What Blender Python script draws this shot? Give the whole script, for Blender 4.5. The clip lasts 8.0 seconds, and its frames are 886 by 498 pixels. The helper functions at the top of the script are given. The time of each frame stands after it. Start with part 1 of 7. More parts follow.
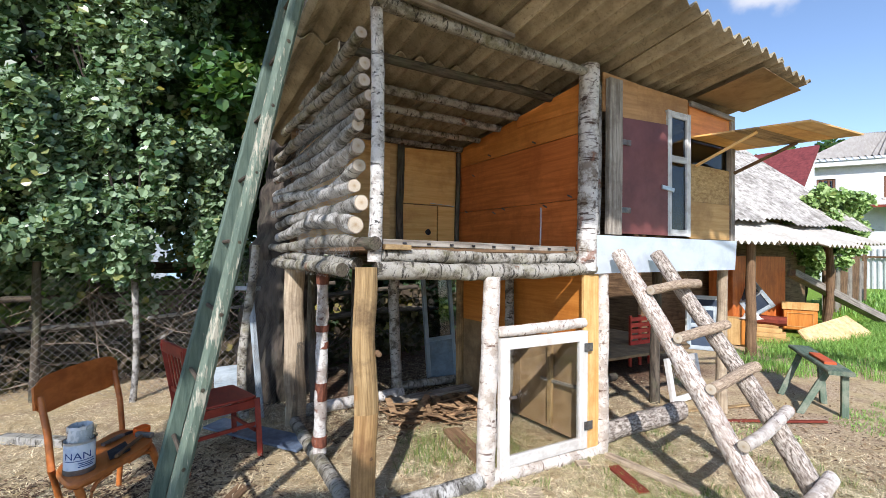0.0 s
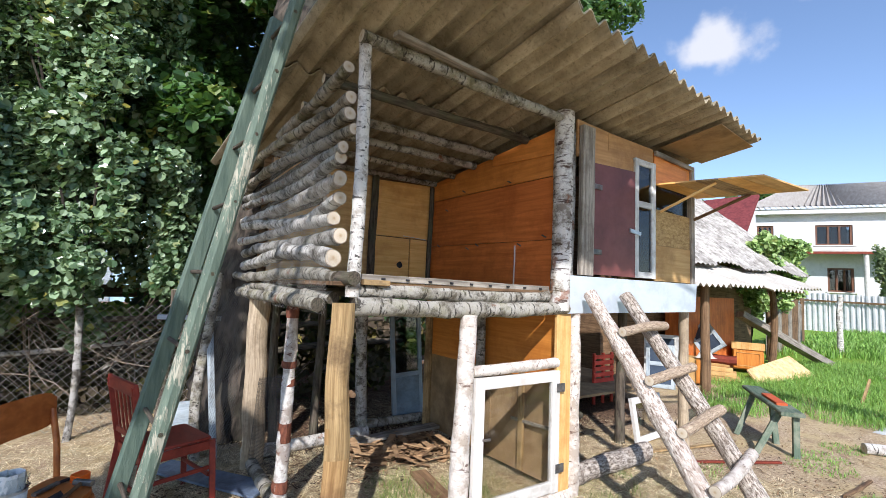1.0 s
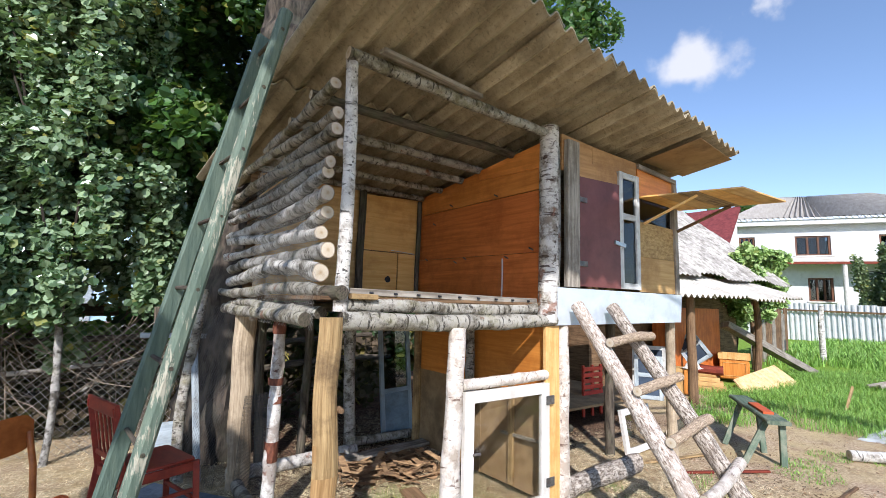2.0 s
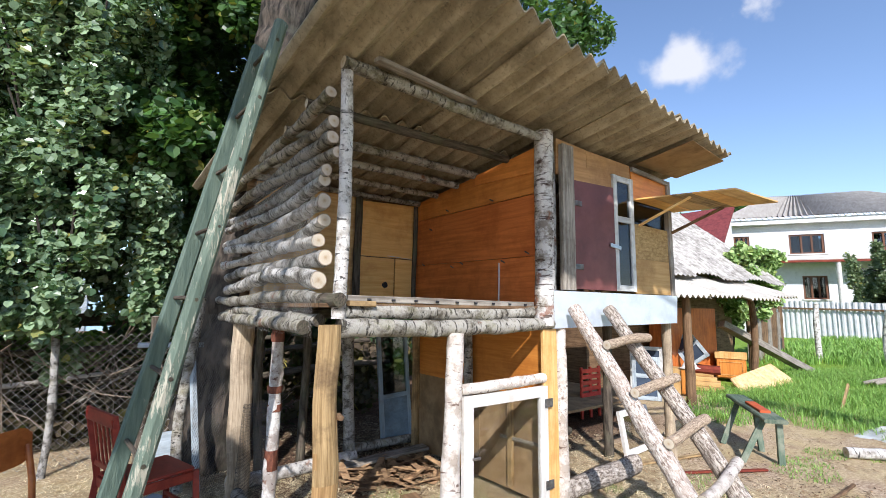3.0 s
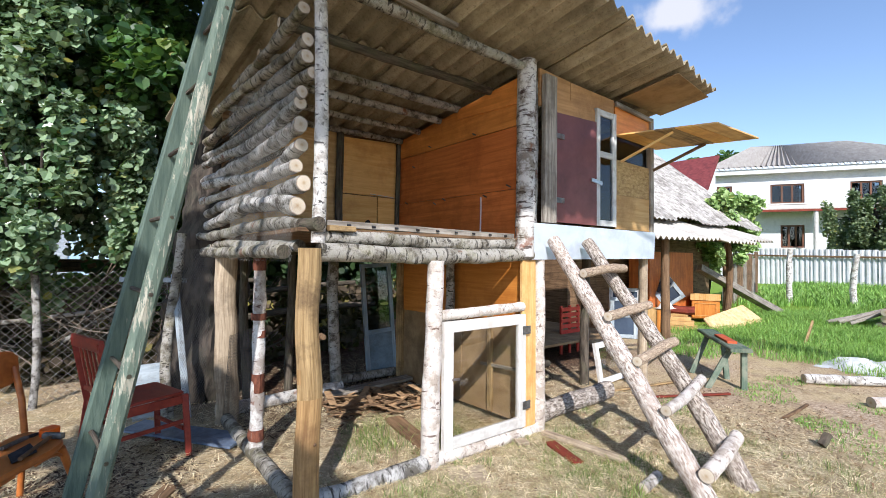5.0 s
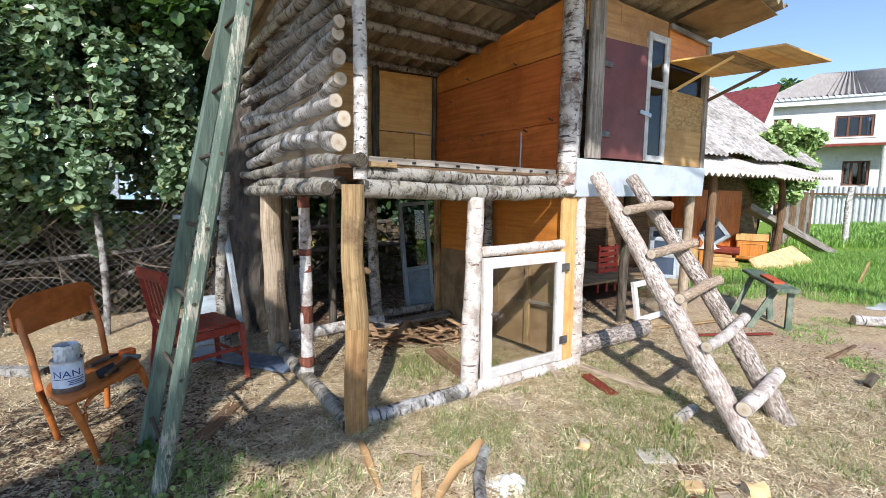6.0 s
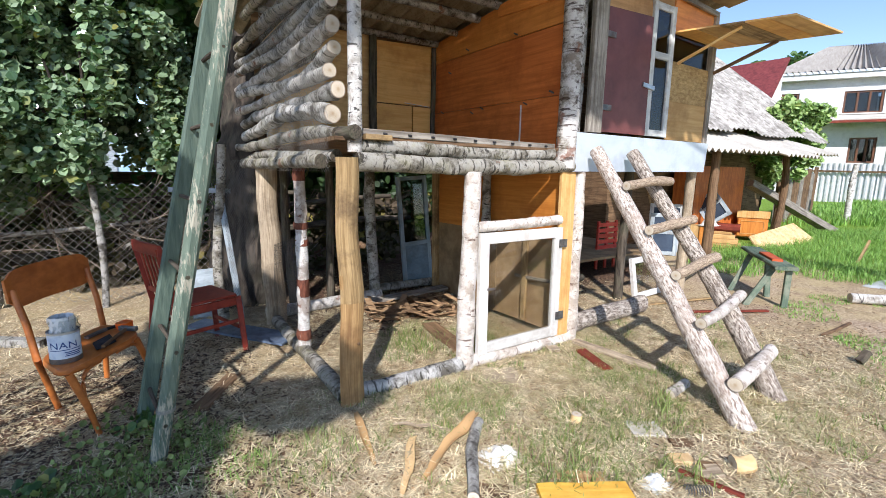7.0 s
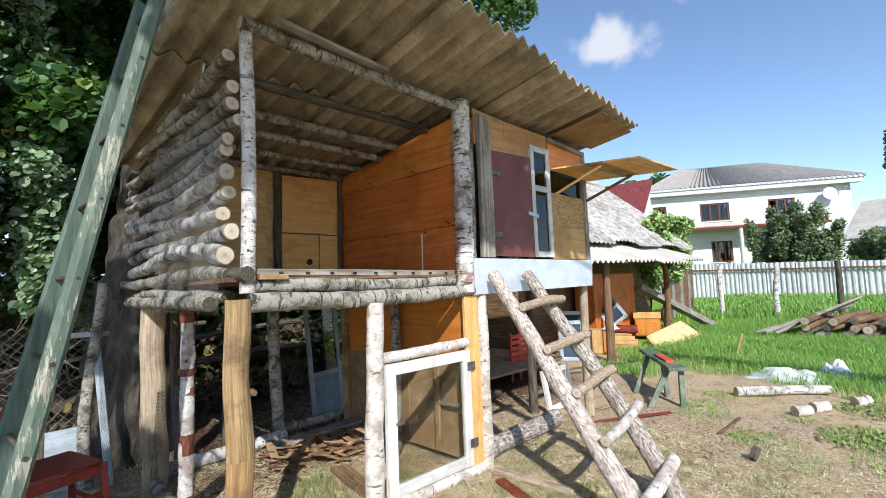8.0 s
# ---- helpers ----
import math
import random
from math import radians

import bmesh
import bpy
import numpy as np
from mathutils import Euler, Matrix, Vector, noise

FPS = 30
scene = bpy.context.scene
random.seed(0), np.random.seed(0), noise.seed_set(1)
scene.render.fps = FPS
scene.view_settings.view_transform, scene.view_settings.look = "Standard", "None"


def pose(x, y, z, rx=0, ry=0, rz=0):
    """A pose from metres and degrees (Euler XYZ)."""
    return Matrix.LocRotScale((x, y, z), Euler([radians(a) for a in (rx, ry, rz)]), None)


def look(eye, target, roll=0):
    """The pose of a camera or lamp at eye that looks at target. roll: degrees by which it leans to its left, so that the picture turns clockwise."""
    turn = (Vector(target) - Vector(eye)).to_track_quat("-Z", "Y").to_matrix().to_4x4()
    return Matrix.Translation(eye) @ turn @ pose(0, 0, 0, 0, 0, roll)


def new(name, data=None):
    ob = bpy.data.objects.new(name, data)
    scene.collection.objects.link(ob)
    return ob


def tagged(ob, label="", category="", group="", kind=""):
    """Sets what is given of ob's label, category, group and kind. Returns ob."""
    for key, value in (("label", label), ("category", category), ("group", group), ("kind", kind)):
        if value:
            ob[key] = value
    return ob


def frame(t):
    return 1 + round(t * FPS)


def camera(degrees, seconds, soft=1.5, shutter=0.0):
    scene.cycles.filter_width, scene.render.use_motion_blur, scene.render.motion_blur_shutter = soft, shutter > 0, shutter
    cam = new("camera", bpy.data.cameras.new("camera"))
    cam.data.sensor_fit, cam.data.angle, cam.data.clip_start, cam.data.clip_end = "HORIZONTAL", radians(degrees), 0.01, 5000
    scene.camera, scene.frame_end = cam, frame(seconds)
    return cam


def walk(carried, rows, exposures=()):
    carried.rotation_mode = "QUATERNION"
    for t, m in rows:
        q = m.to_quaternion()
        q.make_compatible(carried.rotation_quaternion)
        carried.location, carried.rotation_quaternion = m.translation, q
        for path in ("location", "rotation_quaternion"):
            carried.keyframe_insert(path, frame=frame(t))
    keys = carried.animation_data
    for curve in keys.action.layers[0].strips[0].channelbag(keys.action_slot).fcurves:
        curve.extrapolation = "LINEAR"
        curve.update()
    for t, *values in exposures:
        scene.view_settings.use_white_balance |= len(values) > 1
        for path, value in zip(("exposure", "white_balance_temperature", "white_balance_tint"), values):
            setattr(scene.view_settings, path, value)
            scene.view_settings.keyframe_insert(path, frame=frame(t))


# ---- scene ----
PLAN = 0.87      # metres in one unit of the plan
cam = camera(89.6, 8.0, soft=0.6)
PATH = [
    (0, (-1.079, 0.307, 1.662), (-0.105, 2.054, 1.692), 0.6),
    (0.5, (-1.125, 0.368, 1.707), (-0.025, 2.036, 1.8), 1.8),
    (1, (-1.17, 0.395, 1.706), (-0.056, 2.048, 1.875), 2.4),
    (1.5, (-1.168, 0.39, 1.69), (-0.03, 2.02, 1.906), 2.3),
    (3, (-1.189, 0.366, 1.706), (-0.026, 1.974, 1.959), 0.7),
    (3.5, (-1.169, 0.35, 1.68), (-0.01, 1.959, 1.936), 0.5),
    (4, (-1.157, 0.345, 1.676), (0.037, 1.931, 1.918), 0.7),
    (4.2, (-1.133, 0.348, 1.667), (0.11, 1.895, 1.911), 0.5),
    (5.3, (-1.179, 0.329, 1.505), (0.001, 1.942, 1.429), 0.2),
    (5.5, (-1.201, 0.339, 1.508), (-0.059, 1.975, 1.363), 0.1),
    (6, (-1.198, 0.355, 1.503), (-0.104, 2.013, 1.278), 0.3),
    (6.5, (-1.189, 0.366, 1.493), (-0.127, 2.028, 1.159), 0.6),
    (7, (-1.16, 0.353, 1.498), (-0.076, 2.0, 1.163), 0.7),
    (7.3, (-1.11, 0.286, 1.559), (0.073, 1.895, 1.443), 0.5),
    (7.5, (-1.078, 0.298, 1.621), (0.176, 1.856, 1.637), 0.3),
    (8, (-1.061, 0.249, 1.631), (0.311, 1.696, 1.787), -2.2),
]
walk(cam, [(t, look(Vector(eye) * PLAN, Vector(target) * PLAN, roll)) for t, eye, target, roll in PATH], ((0.0, 0.58, 6200, 14), (3.0, 0.61, 6200, 14), (4.2, 0.61, 6200, 14), (5.5, 0.56, 6200, 14), (7.0, 0.55, 6200, 14), (7.5, 0.53, 6200, 13), (8.0, 0.50, 6200, 11)))

# ---------------------------------------------------------------- world, sun
SUN_WAY = Vector((0.75, 1.05, -1.0)).normalized()      # the way the sunlight travels
world = bpy.data.worlds.new("sky")
scene.world = world
world.use_nodes = True
wn, wl = world.node_tree.nodes, world.node_tree.links
sky = wn.new("ShaderNodeTexSky")
sky.sky_type = "NISHITA"
sky.sun_disc = False
sky.sun_elevation = math.asin(-SUN_WAY.z)
sky.sun_rotation = math.atan2(-SUN_WAY.x, -SUN_WAY.y)
sky.air_density, sky.dust_density, sky.ozone_density = 0.9, 0.25, 1.6
wn["Background"].inputs["Strength"].default_value = 0.15


def cloud(colour, way, size, seed):
    """A small fair-weather cloud in one direction of the sky."""
    tc = wn.new("ShaderNodeTexCoord")
    off = wn.new("ShaderNodeVectorMath")
    off.operation = "SUBTRACT"
    off.inputs[1].default_value = way
    wl.new(tc.outputs["Generated"], off.inputs[0])
    flat = wn.new("ShaderNodeVectorMath")
    flat.operation = "MULTIPLY"
    flat.inputs[1].default_value = (0.85, 0.85, 1.55)
    wl.new(off.outputs[0], flat.inputs[0])
    d = wn.new("ShaderNodeVectorMath")
    d.operation = "LENGTH"
    wl.new(flat.outputs[0], d.inputs[0])
    n = wn.new("ShaderNodeTexNoise")
    n.inputs["Scale"].default_value, n.inputs["Detail"].default_value = 13.0 + seed, 7
    wl.new(tc.outputs["Generated"], n.inputs["Vector"])
    a = wn.new("ShaderNodeMath")
    a.operation = "MULTIPLY_ADD"
    a.inputs[1].default_value = -0.16
    wl.new(n.outputs[0], a.inputs[0])
    wl.new(d.outputs["Value"], a.inputs[2])
    mr = wn.new("ShaderNodeMapRange")
    mr.interpolation_type = "SMOOTHSTEP"
    for k, v in ((1, size - 0.08 - 0.05), (2, size - 0.08), (3, 0.93), (4, 0.0)):
        mr.inputs[k].default_value = v
    wl.new(a.outputs[0], mr.inputs[0])
    m = wn.new("ShaderNodeMix")
    m.data_type = "RGBA"
    wl.new(mr.outputs[0], m.inputs[0])
    wl.new(colour, m.inputs[6])
    m.inputs[7].default_value = (4.0, 4.1, 4.3, 1)
    return m.outputs[2]


air = cloud(cloud(sky.outputs[0], (0.8157, 0.3667, 0.4475), 0.072, 0), (0.8204, 0.2675, 0.5054), 0.04, 3)
wl.new(air, wn["Background"].inputs["Color"])
sun = new("sun", bpy.data.lights.new("sun", "SUN"))
sun.data.energy, sun.data.angle, sun.data.color = 4.2, radians(0.5), (1.0, 0.965, 0.91)
sun.matrix_world = look((0, 0, 0), SUN_WAY)

# ---------------------------------------------------------------- materials
MATS = {}


def srgb(r, g, b):
    return tuple((c / 255 / 12.92 if c <= 10 else ((c / 255 + 0.055) / 1.055) ** 2.4) for c in (r, g, b)) + (1.0,)


def nodes_of(name):
    m = bpy.data.materials.new(name)
    m.use_nodes = True
    MATS[name] = m
    nt = m.node_tree
    return m, nt, nt.nodes["Principled BSDF"]


def mapped(nt, coord, scale):
    tc = nt.nodes.new("ShaderNodeTexCoord")
    mp = nt.nodes.new("ShaderNodeMapping")
    mp.inputs["Scale"].default_value = scale
    nt.links.new(tc.outputs[coord], mp.inputs[0])
    return mp.outputs[0]


def noise_at(nt, vec, scale, detail=5, rough=0.6, dist=0.0):
    n = nt.nodes.new("ShaderNodeTexNoise")
    n.inputs["Scale"].default_value, n.inputs["Detail"].default_value = scale, detail
    n.inputs["Roughness"].default_value, n.inputs["Distortion"].default_value = rough, dist
    nt.links.new(vec, n.inputs["Vector"])
    return n.outputs[0]


def ramp(nt, fac, stops, interp="LINEAR"):
    r = nt.nodes.new("ShaderNodeValToRGB")
    r.color_ramp.interpolation = interp
    e = r.color_ramp.elements
    while len(e) < len(stops):
        e.new(0.5)
    for el, (p, c) in zip(e, stops):
        el.position = p
        el.color = c if len(c) == 4 else (*c, 1)
    nt.links.new(fac, r.inputs[0])
    return r.outputs[0]


def blend(nt, fac, a, b, mode="MIX"):
    m = nt.nodes.new("ShaderNodeMix")
    m.data_type, m.blend_type = "RGBA", mode
    for sock, v in ((m.inputs[0], fac), (m.inputs[6], a), (m.inputs[7], b)):
        if isinstance(v, (int, float)):
            sock.default_value = v
        elif isinstance(v, tuple):
            sock.default_value = v if len(v) == 4 else (*v, 1)
        else:
            nt.links.new(v, sock)
    return m.outputs[2]


def varied(nt, col, amount, island=False):
    """Shifts a colour's value from piece to piece."""
    src = nt.nodes.new("ShaderNodeNewGeometry" if island else "ShaderNodeObjectInfo")
    mr = nt.nodes.new("ShaderNodeMapRange")
    mr.inputs[3].default_value, mr.inputs[4].default_value = 1 - amount, 1 + amount
    nt.links.new(src.outputs["Random Per Island" if island else "Random"], mr.inputs[0])
    h = nt.nodes.new("ShaderNodeHueSaturation")
    nt.links.new(mr.outputs[0], h.inputs["Value"])
    nt.links.new(col, h.inputs["Color"])
    return h.outputs[0]


def bumped(nt, bsdf, height, strength, dist=0.01):
    b = nt.nodes.new("ShaderNodeBump")
    b.inputs["Strength"].default_value, b.inputs["Distance"].default_value = strength, dist
    nt.links.new(height, b.inputs["Height"])
    nt.links.new(b.outputs[0], bsdf.inputs["Normal"])


def surf(name, c1, c2, stain=None, scale=(6, 60, 6), coord="UV", rough=0.75, bump=0.3, rnd=0.12, metal=0.0, stain_amt=0.6,
         stain_scale=4.0, spec=0.3, pos=(0.35, 0.65), island=False):
    """A grained surface: fine streaks between c1 and c2, larger stains, relief and a shift from piece to piece."""
    m, nt, b = nodes_of(name)
    grain = noise_at(nt, mapped(nt, coord, scale), 1.0, 6, 0.65, 0.3)
    col = ramp(nt, grain, [(pos[0], c1), (pos[1], c2)])
    if stain:
        big = noise_at(nt, mapped(nt, "Object", (1, 1, 1)), stain_scale, 6, 0.7)
        mask = ramp(nt, big, [(0.48, (0, 0, 0)), (0.66, (stain_amt,) * 3)])
        col = blend(nt, mask, col, stain)
    if rnd:
        col = varied(nt, col, rnd, island)
    nt.links.new(col, b.inputs["Base Color"])
    b.inputs["Roughness"].default_value, b.inputs["Metallic"].default_value = rough, metal
    b.inputs["Specular IOR Level"].default_value = spec
    bumped(nt, b, grain, bump)
    return m


def birch(name, white, grey, dark, amount, lichen=0.0, rusty=0.66):
    """Birch bark: white skin with dark lenticels across the stem, grey and rusty patches. UV: round the stem, along it."""
    m, nt, b = nodes_of(name)
    skin = noise_at(nt, mapped(nt, "Object", (1, 1, 1)), 9.0, 6, 0.7)
    col = ramp(nt, skin, [(0.40, grey), (0.54, white)])
    dash = noise_at(nt, mapped(nt, "UV", (3.0, 34, 1)), 1.0, 4, 0.65, 0.4)
    col = blend(nt, ramp(nt, dash, [(amount, (0, 0, 0)), (amount + 0.06, (0.9,) * 3)]), col, dark)
    patch = noise_at(nt, mapped(nt, "UV", (2.2, 4.5, 1)), 1.0, 8, 0.78, 1.2)
    col = blend(nt, ramp(nt, patch, [(0.585, (0, 0, 0)), (0.64, (0.85,) * 3)]), col, dark)
    rust = noise_at(nt, mapped(nt, "Object", (1, 1, 1)), 5.5, 4, 0.6)
    col = blend(nt, ramp(nt, rust, [(rusty, (0, 0, 0)), (rusty + 0.05, (0.75,) * 3)]), col, srgb(128, 78, 52))
    if lichen:
        moss = noise_at(nt, mapped(nt, "Object", (1, 1, 1)), 7.5, 5, 0.7)
        col = blend(nt, ramp(nt, moss, [(0.5, (0, 0, 0)), (0.7, (lichen,) * 3)]), col, srgb(140, 136, 92))
    fleck = noise_at(nt, mapped(nt, "UV", (9, 26, 1)), 1.0, 8, 0.85, 0.8)
    col = blend(nt, ramp(nt, fleck, [(0.36, (0.75,) * 3), (0.46, (0, 0, 0))]), col, grey)
    col = blend(nt, ramp(nt, fleck, [(0.60, (0, 0, 0)), (0.68, (0.6,) * 3)]), col, white)
    col = varied(nt, col, 0.13)
    nt.links.new(col, b.inputs["Base Color"])
    b.inputs["Roughness"].default_value = 0.72
    b.inputs["Specular IOR Level"].default_value = 0.25
    bumped(nt, b, noise_at(nt, mapped(nt, "UV", (5, 30, 1)), 1.0, 8, 0.78), 1.0, 0.016)
    return m


birch("birch_white", srgb(212, 208, 201), srgb(148, 140, 130), srgb(40, 35, 33), 0.57)
birch("birch_grey", srgb(172, 169, 163), srgb(84, 79, 72), srgb(44, 39, 35), 0.585, 0.35)
birch("birch_beam", srgb(178, 173, 162), srgb(104, 97, 84), srgb(44, 38, 34), 0.55, 0.55)
birch("birch_rusty", srgb(226, 222, 216), srgb(168, 156, 146), srgb(84, 46, 34), 0.60, 0.0, 0.64)
birch("birch_log", srgb(202, 199, 193), srgb(102, 97, 90), srgb(46, 42, 38), 0.55, 0.22, 0.64)
# duller birch for the top wall logs: roof shade put into the bark, plus lichen
birch("birch_roof_shade", srgb(172, 163, 148), srgb(98, 90, 74), srgb(48, 42, 36), 0.545, 0.5, 0.66)
birch("birch_peel", srgb(206, 202, 196), srgb(128, 118, 108), srgb(58, 36, 28), 0.555, 0.2, 0.585)
birch("birch_fluffy", srgb(222, 213, 203), srgb(178, 164, 150), srgb(104, 80, 68), 0.60)


def flecked_bark(name, pale, mid, dark):
    """Grey-brown bark broken into small pale scales."""
    m, nt, b = nodes_of(name)
    vec = mapped(nt, "UV", (10, 9, 1))
    v = nt.nodes.new("ShaderNodeTexVoronoi")
    v.feature = "DISTANCE_TO_EDGE"
    v.inputs["Scale"].default_value = 1.0
    nt.links.new(vec, v.inputs["Vector"])
    n = noise_at(nt, vec, 2.6, 7, 0.75, 0.5)
    col = ramp(nt, n, [(0.36, dark), (0.46, mid), (0.54, pale)])
    col = blend(nt, ramp(nt, v.outputs["Distance"], [(0.01, (0.4,) * 3), (0.12, (0, 0, 0))]), col, dark)
    big = noise_at(nt, mapped(nt, "Object", (1, 1, 1)), 5, 4)
    col = blend(nt, ramp(nt, big, [(0.45, (0, 0, 0)), (0.7, (0.6,) * 3)]), col, mid)
    nt.links.new(varied(nt, col, 0.08), b.inputs["Base Color"])
    b.inputs["Roughness"].default_value = 0.85
    bumped(nt, b, n, 0.9)


flecked_bark("ladder_bark", srgb(228, 219, 208), srgb(172, 154, 140), srgb(92, 74, 64))
flecked_bark("ladder_bark_grey", srgb(194, 184, 172), srgb(126, 112, 100), srgb(66, 56, 48))
flecked_bark("rung_bark", srgb(196, 176, 152), srgb(160, 138, 114), srgb(112, 92, 76))
surf("dark_bark", srgb(48, 42, 36), srgb(104, 94, 82), srgb(84, 88, 66), (9, 5, 9), rough=0.95, bump=1.0)
surf("tree_bark", srgb(30, 27, 24), srgb(88, 79, 70), srgb(64, 64, 54), (26, 3.5, 9), rough=0.95, bump=1.0, pos=(0.4, 0.62))
surf("stake_wood", srgb(132, 100, 62), srgb(178, 144, 98), srgb(108, 78, 52), (55, 2.6, 5), rough=0.6, bump=0.4)
surf("panel_blue", srgb(98, 116, 130), srgb(126, 144, 158), srgb(90, 92, 92), (6, 3, 4), rough=0.4, bump=0.1, stain_scale=5)
surf("door_blue", srgb(122, 138, 150), srgb(156, 170, 180), srgb(130, 126, 116), (20, 3, 4), rough=0.55, bump=0.3, stain_amt=0.5, stain_scale=7)
surf("bark_tan", srgb(178, 138, 90), srgb(214, 178, 128), srgb(146, 110, 74), (30, 3, 5), rough=0.75, bump=0.4)
surf("twig_grey", srgb(84, 72, 60), srgb(146, 132, 116), None, (14, 14, 14), "Object", rough=0.9, bump=0.2, rnd=0.3, island=True)
surf("soil_crumb", srgb(58, 44, 34), srgb(112, 88, 68), None, (14, 14, 14), "Object", rough=0.95, bump=0.3, rnd=0.4, island=True)
surf("plank_yellow", srgb(222, 168, 62), srgb(240, 196, 92), srgb(200, 140, 50), (26, 1.8, 5), rough=0.6, bump=0.25)
surf("split_wood", srgb(128, 102, 66), srgb(182, 154, 110), srgb(96, 76, 54), (42, 2.2, 5), rough=0.75, bump=0.9, stain_amt=0.8, stain_scale=5.0)
surf("post_wood", srgb(142, 124, 100), srgb(200, 182, 156), srgb(96, 82, 66), (55, 2.6, 5), rough=0.8, bump=0.6)
surf("grey_wood", srgb(112, 104, 94), srgb(168, 160, 148), srgb(84, 76, 66), (34, 2.5, 5), rough=0.85, bump=0.6)
surf("brown_wood", srgb(88, 66, 46), srgb(140, 112, 84), srgb(64, 48, 36), (30, 2.2, 5), rough=0.85, bump=0.5)
surf("fresh_board", srgb(206, 156, 90), srgb(230, 190, 128), srgb(182, 130, 70), (26, 1.8, 5), rough=0.6, bump=0.25)
surf("ply_honey", srgb(196, 118, 50), srgb(226, 148, 72), srgb(166, 90, 36), (22, 1.4, 5), rough=0.5, bump=0.12, spec=0.4, stain_scale=2.2)
surf("ply_red", srgb(188, 100, 46), srgb(222, 130, 66), srgb(154, 74, 32), (22, 1.4, 5), rough=0.45, bump=0.12, spec=0.4, stain_scale=2.2)
surf("ply_amber", srgb(184, 112, 42), srgb(210, 138, 62), srgb(158, 88, 30), (22, 1.4, 5), rough=0.5, bump=0.12, spec=0.4, stain_scale=2.2)
surf("ply_yellow", srgb(206, 152, 80), srgb(230, 182, 108), srgb(168, 112, 50), (22, 1.4, 5), rough=0.6, bump=0.15, stain_scale=2.5)
surf("ply_tan", srgb(164, 122, 78), srgb(194, 150, 102), srgb(136, 96, 58), (22, 1.4, 5), rough=0.65, bump=0.15, stain_scale=3)
surf("ply_gold", srgb(222, 166, 90), srgb(240, 194, 120), srgb(190, 130, 66), (22, 1.4, 5), rough=0.55, bump=0.15, stain_scale=2.5)
surf("ply_pale", srgb(186, 146, 92), srgb(212, 176, 120), srgb(150, 112, 66), (22, 1.4, 5), rough=0.7, bump=0.15, stain_scale=3)
surf("osb", srgb(142, 114, 72), srgb(190, 160, 110), srgb(120, 88, 48), (38, 14, 5), rough=0.75, bump=0.5)
surf("old_card", srgb(138, 112, 80), srgb(166, 140, 104), srgb(96, 78, 58), (5, 5, 5), "Object", rough=0.9, bump=0.3, stain_scale=3)
surf("maroon_paint", srgb(96, 54, 53), srgb(116, 68, 65), srgb(130, 82, 76), (4, 3, 4), rough=0.45, bump=0.12, stain_amt=0.4, stain_scale=3.5, rnd=0)
surf("tin_white", srgb(194, 202, 212), srgb(212, 219, 226), srgb(166, 176, 188), (4, 1.5, 4), rough=0.45, bump=0.15, metal=0.25, rnd=0, stain_scale=2.0)
surf("white_paint", srgb(200, 196, 190), srgb(222, 219, 214), srgb(156, 146, 132), (20, 3, 4), rough=0.6, bump=0.3, stain_amt=0.5, stain_scale=6)
surf("sash_white", srgb(176, 178, 176), srgb(212, 212, 208), srgb(128, 118, 106), (26, 3, 4), rough=0.6, bump=0.4, stain_amt=0.6, stain_scale=9)
surf("bluegrey_paint", srgb(140, 152, 160), srgb(182, 192, 196), srgb(112, 104, 92), (20, 3, 4), rough=0.6, bump=0.4, stain_amt=0.6, stain_scale=7)
surf("green_paint", srgb(66, 84, 70), srgb(100, 114, 96), srgb(140, 140, 122), (26, 2.2, 4), rough=0.75, bump=0.6, stain_amt=0.75, stain_scale=4.5, rnd=0.08)
surf("house_slate", srgb(152, 147, 141), srgb(176, 171, 164), srgb(138, 133, 127), (3, 3, 3), "Object", rough=0.95, bump=0.3, stain_scale=2.5, stain_amt=0.4)


def old_slate(name, pale, mid_tone, dark):
    """Weathered fibre-cement: fine grit, lichen specks and broad damp stains; streaks down the waves paint in their
    shading.
    """
    m, nt, b = nodes_of(name)
    obj = mapped(nt, "Object", (1, 1, 1))
    wave_shade = noise_at(nt, mapped(nt, "Object", (14, 1.6, 4)), 1.0, 6, 0.65, 0.3)
    col = ramp(nt, wave_shade, [(0.3, mid_tone), (0.68, pale)])
    damp = noise_at(nt, obj, 2.6, 6, 0.7)
    col = blend(nt, ramp(nt, damp, [(0.46, (0, 0, 0)), (0.66, (0.65,) * 3)]), col, dark)
    grit = noise_at(nt, obj, 42, 7, 0.8)
    col = blend(nt, ramp(nt, grit, [(0.34, (0.7,) * 3), (0.48, (0, 0, 0))]), col, dark)
    lichen = noise_at(nt, obj, 19, 5, 0.75)
    col = blend(nt, ramp(nt, lichen, [(0.60, (0, 0, 0)), (0.68, (0.5,) * 3)]), col, pale)
    nt.links.new(varied(nt, col, 0.16), b.inputs["Base Color"])
    b.inputs["Roughness"].default_value = 0.93
    b.inputs["Specular IOR Level"].default_value = 0.2
    bumped(nt, b, grit, 0.5)


old_slate("slate", srgb(190, 178, 152), srgb(150, 139, 114), srgb(100, 90, 70))


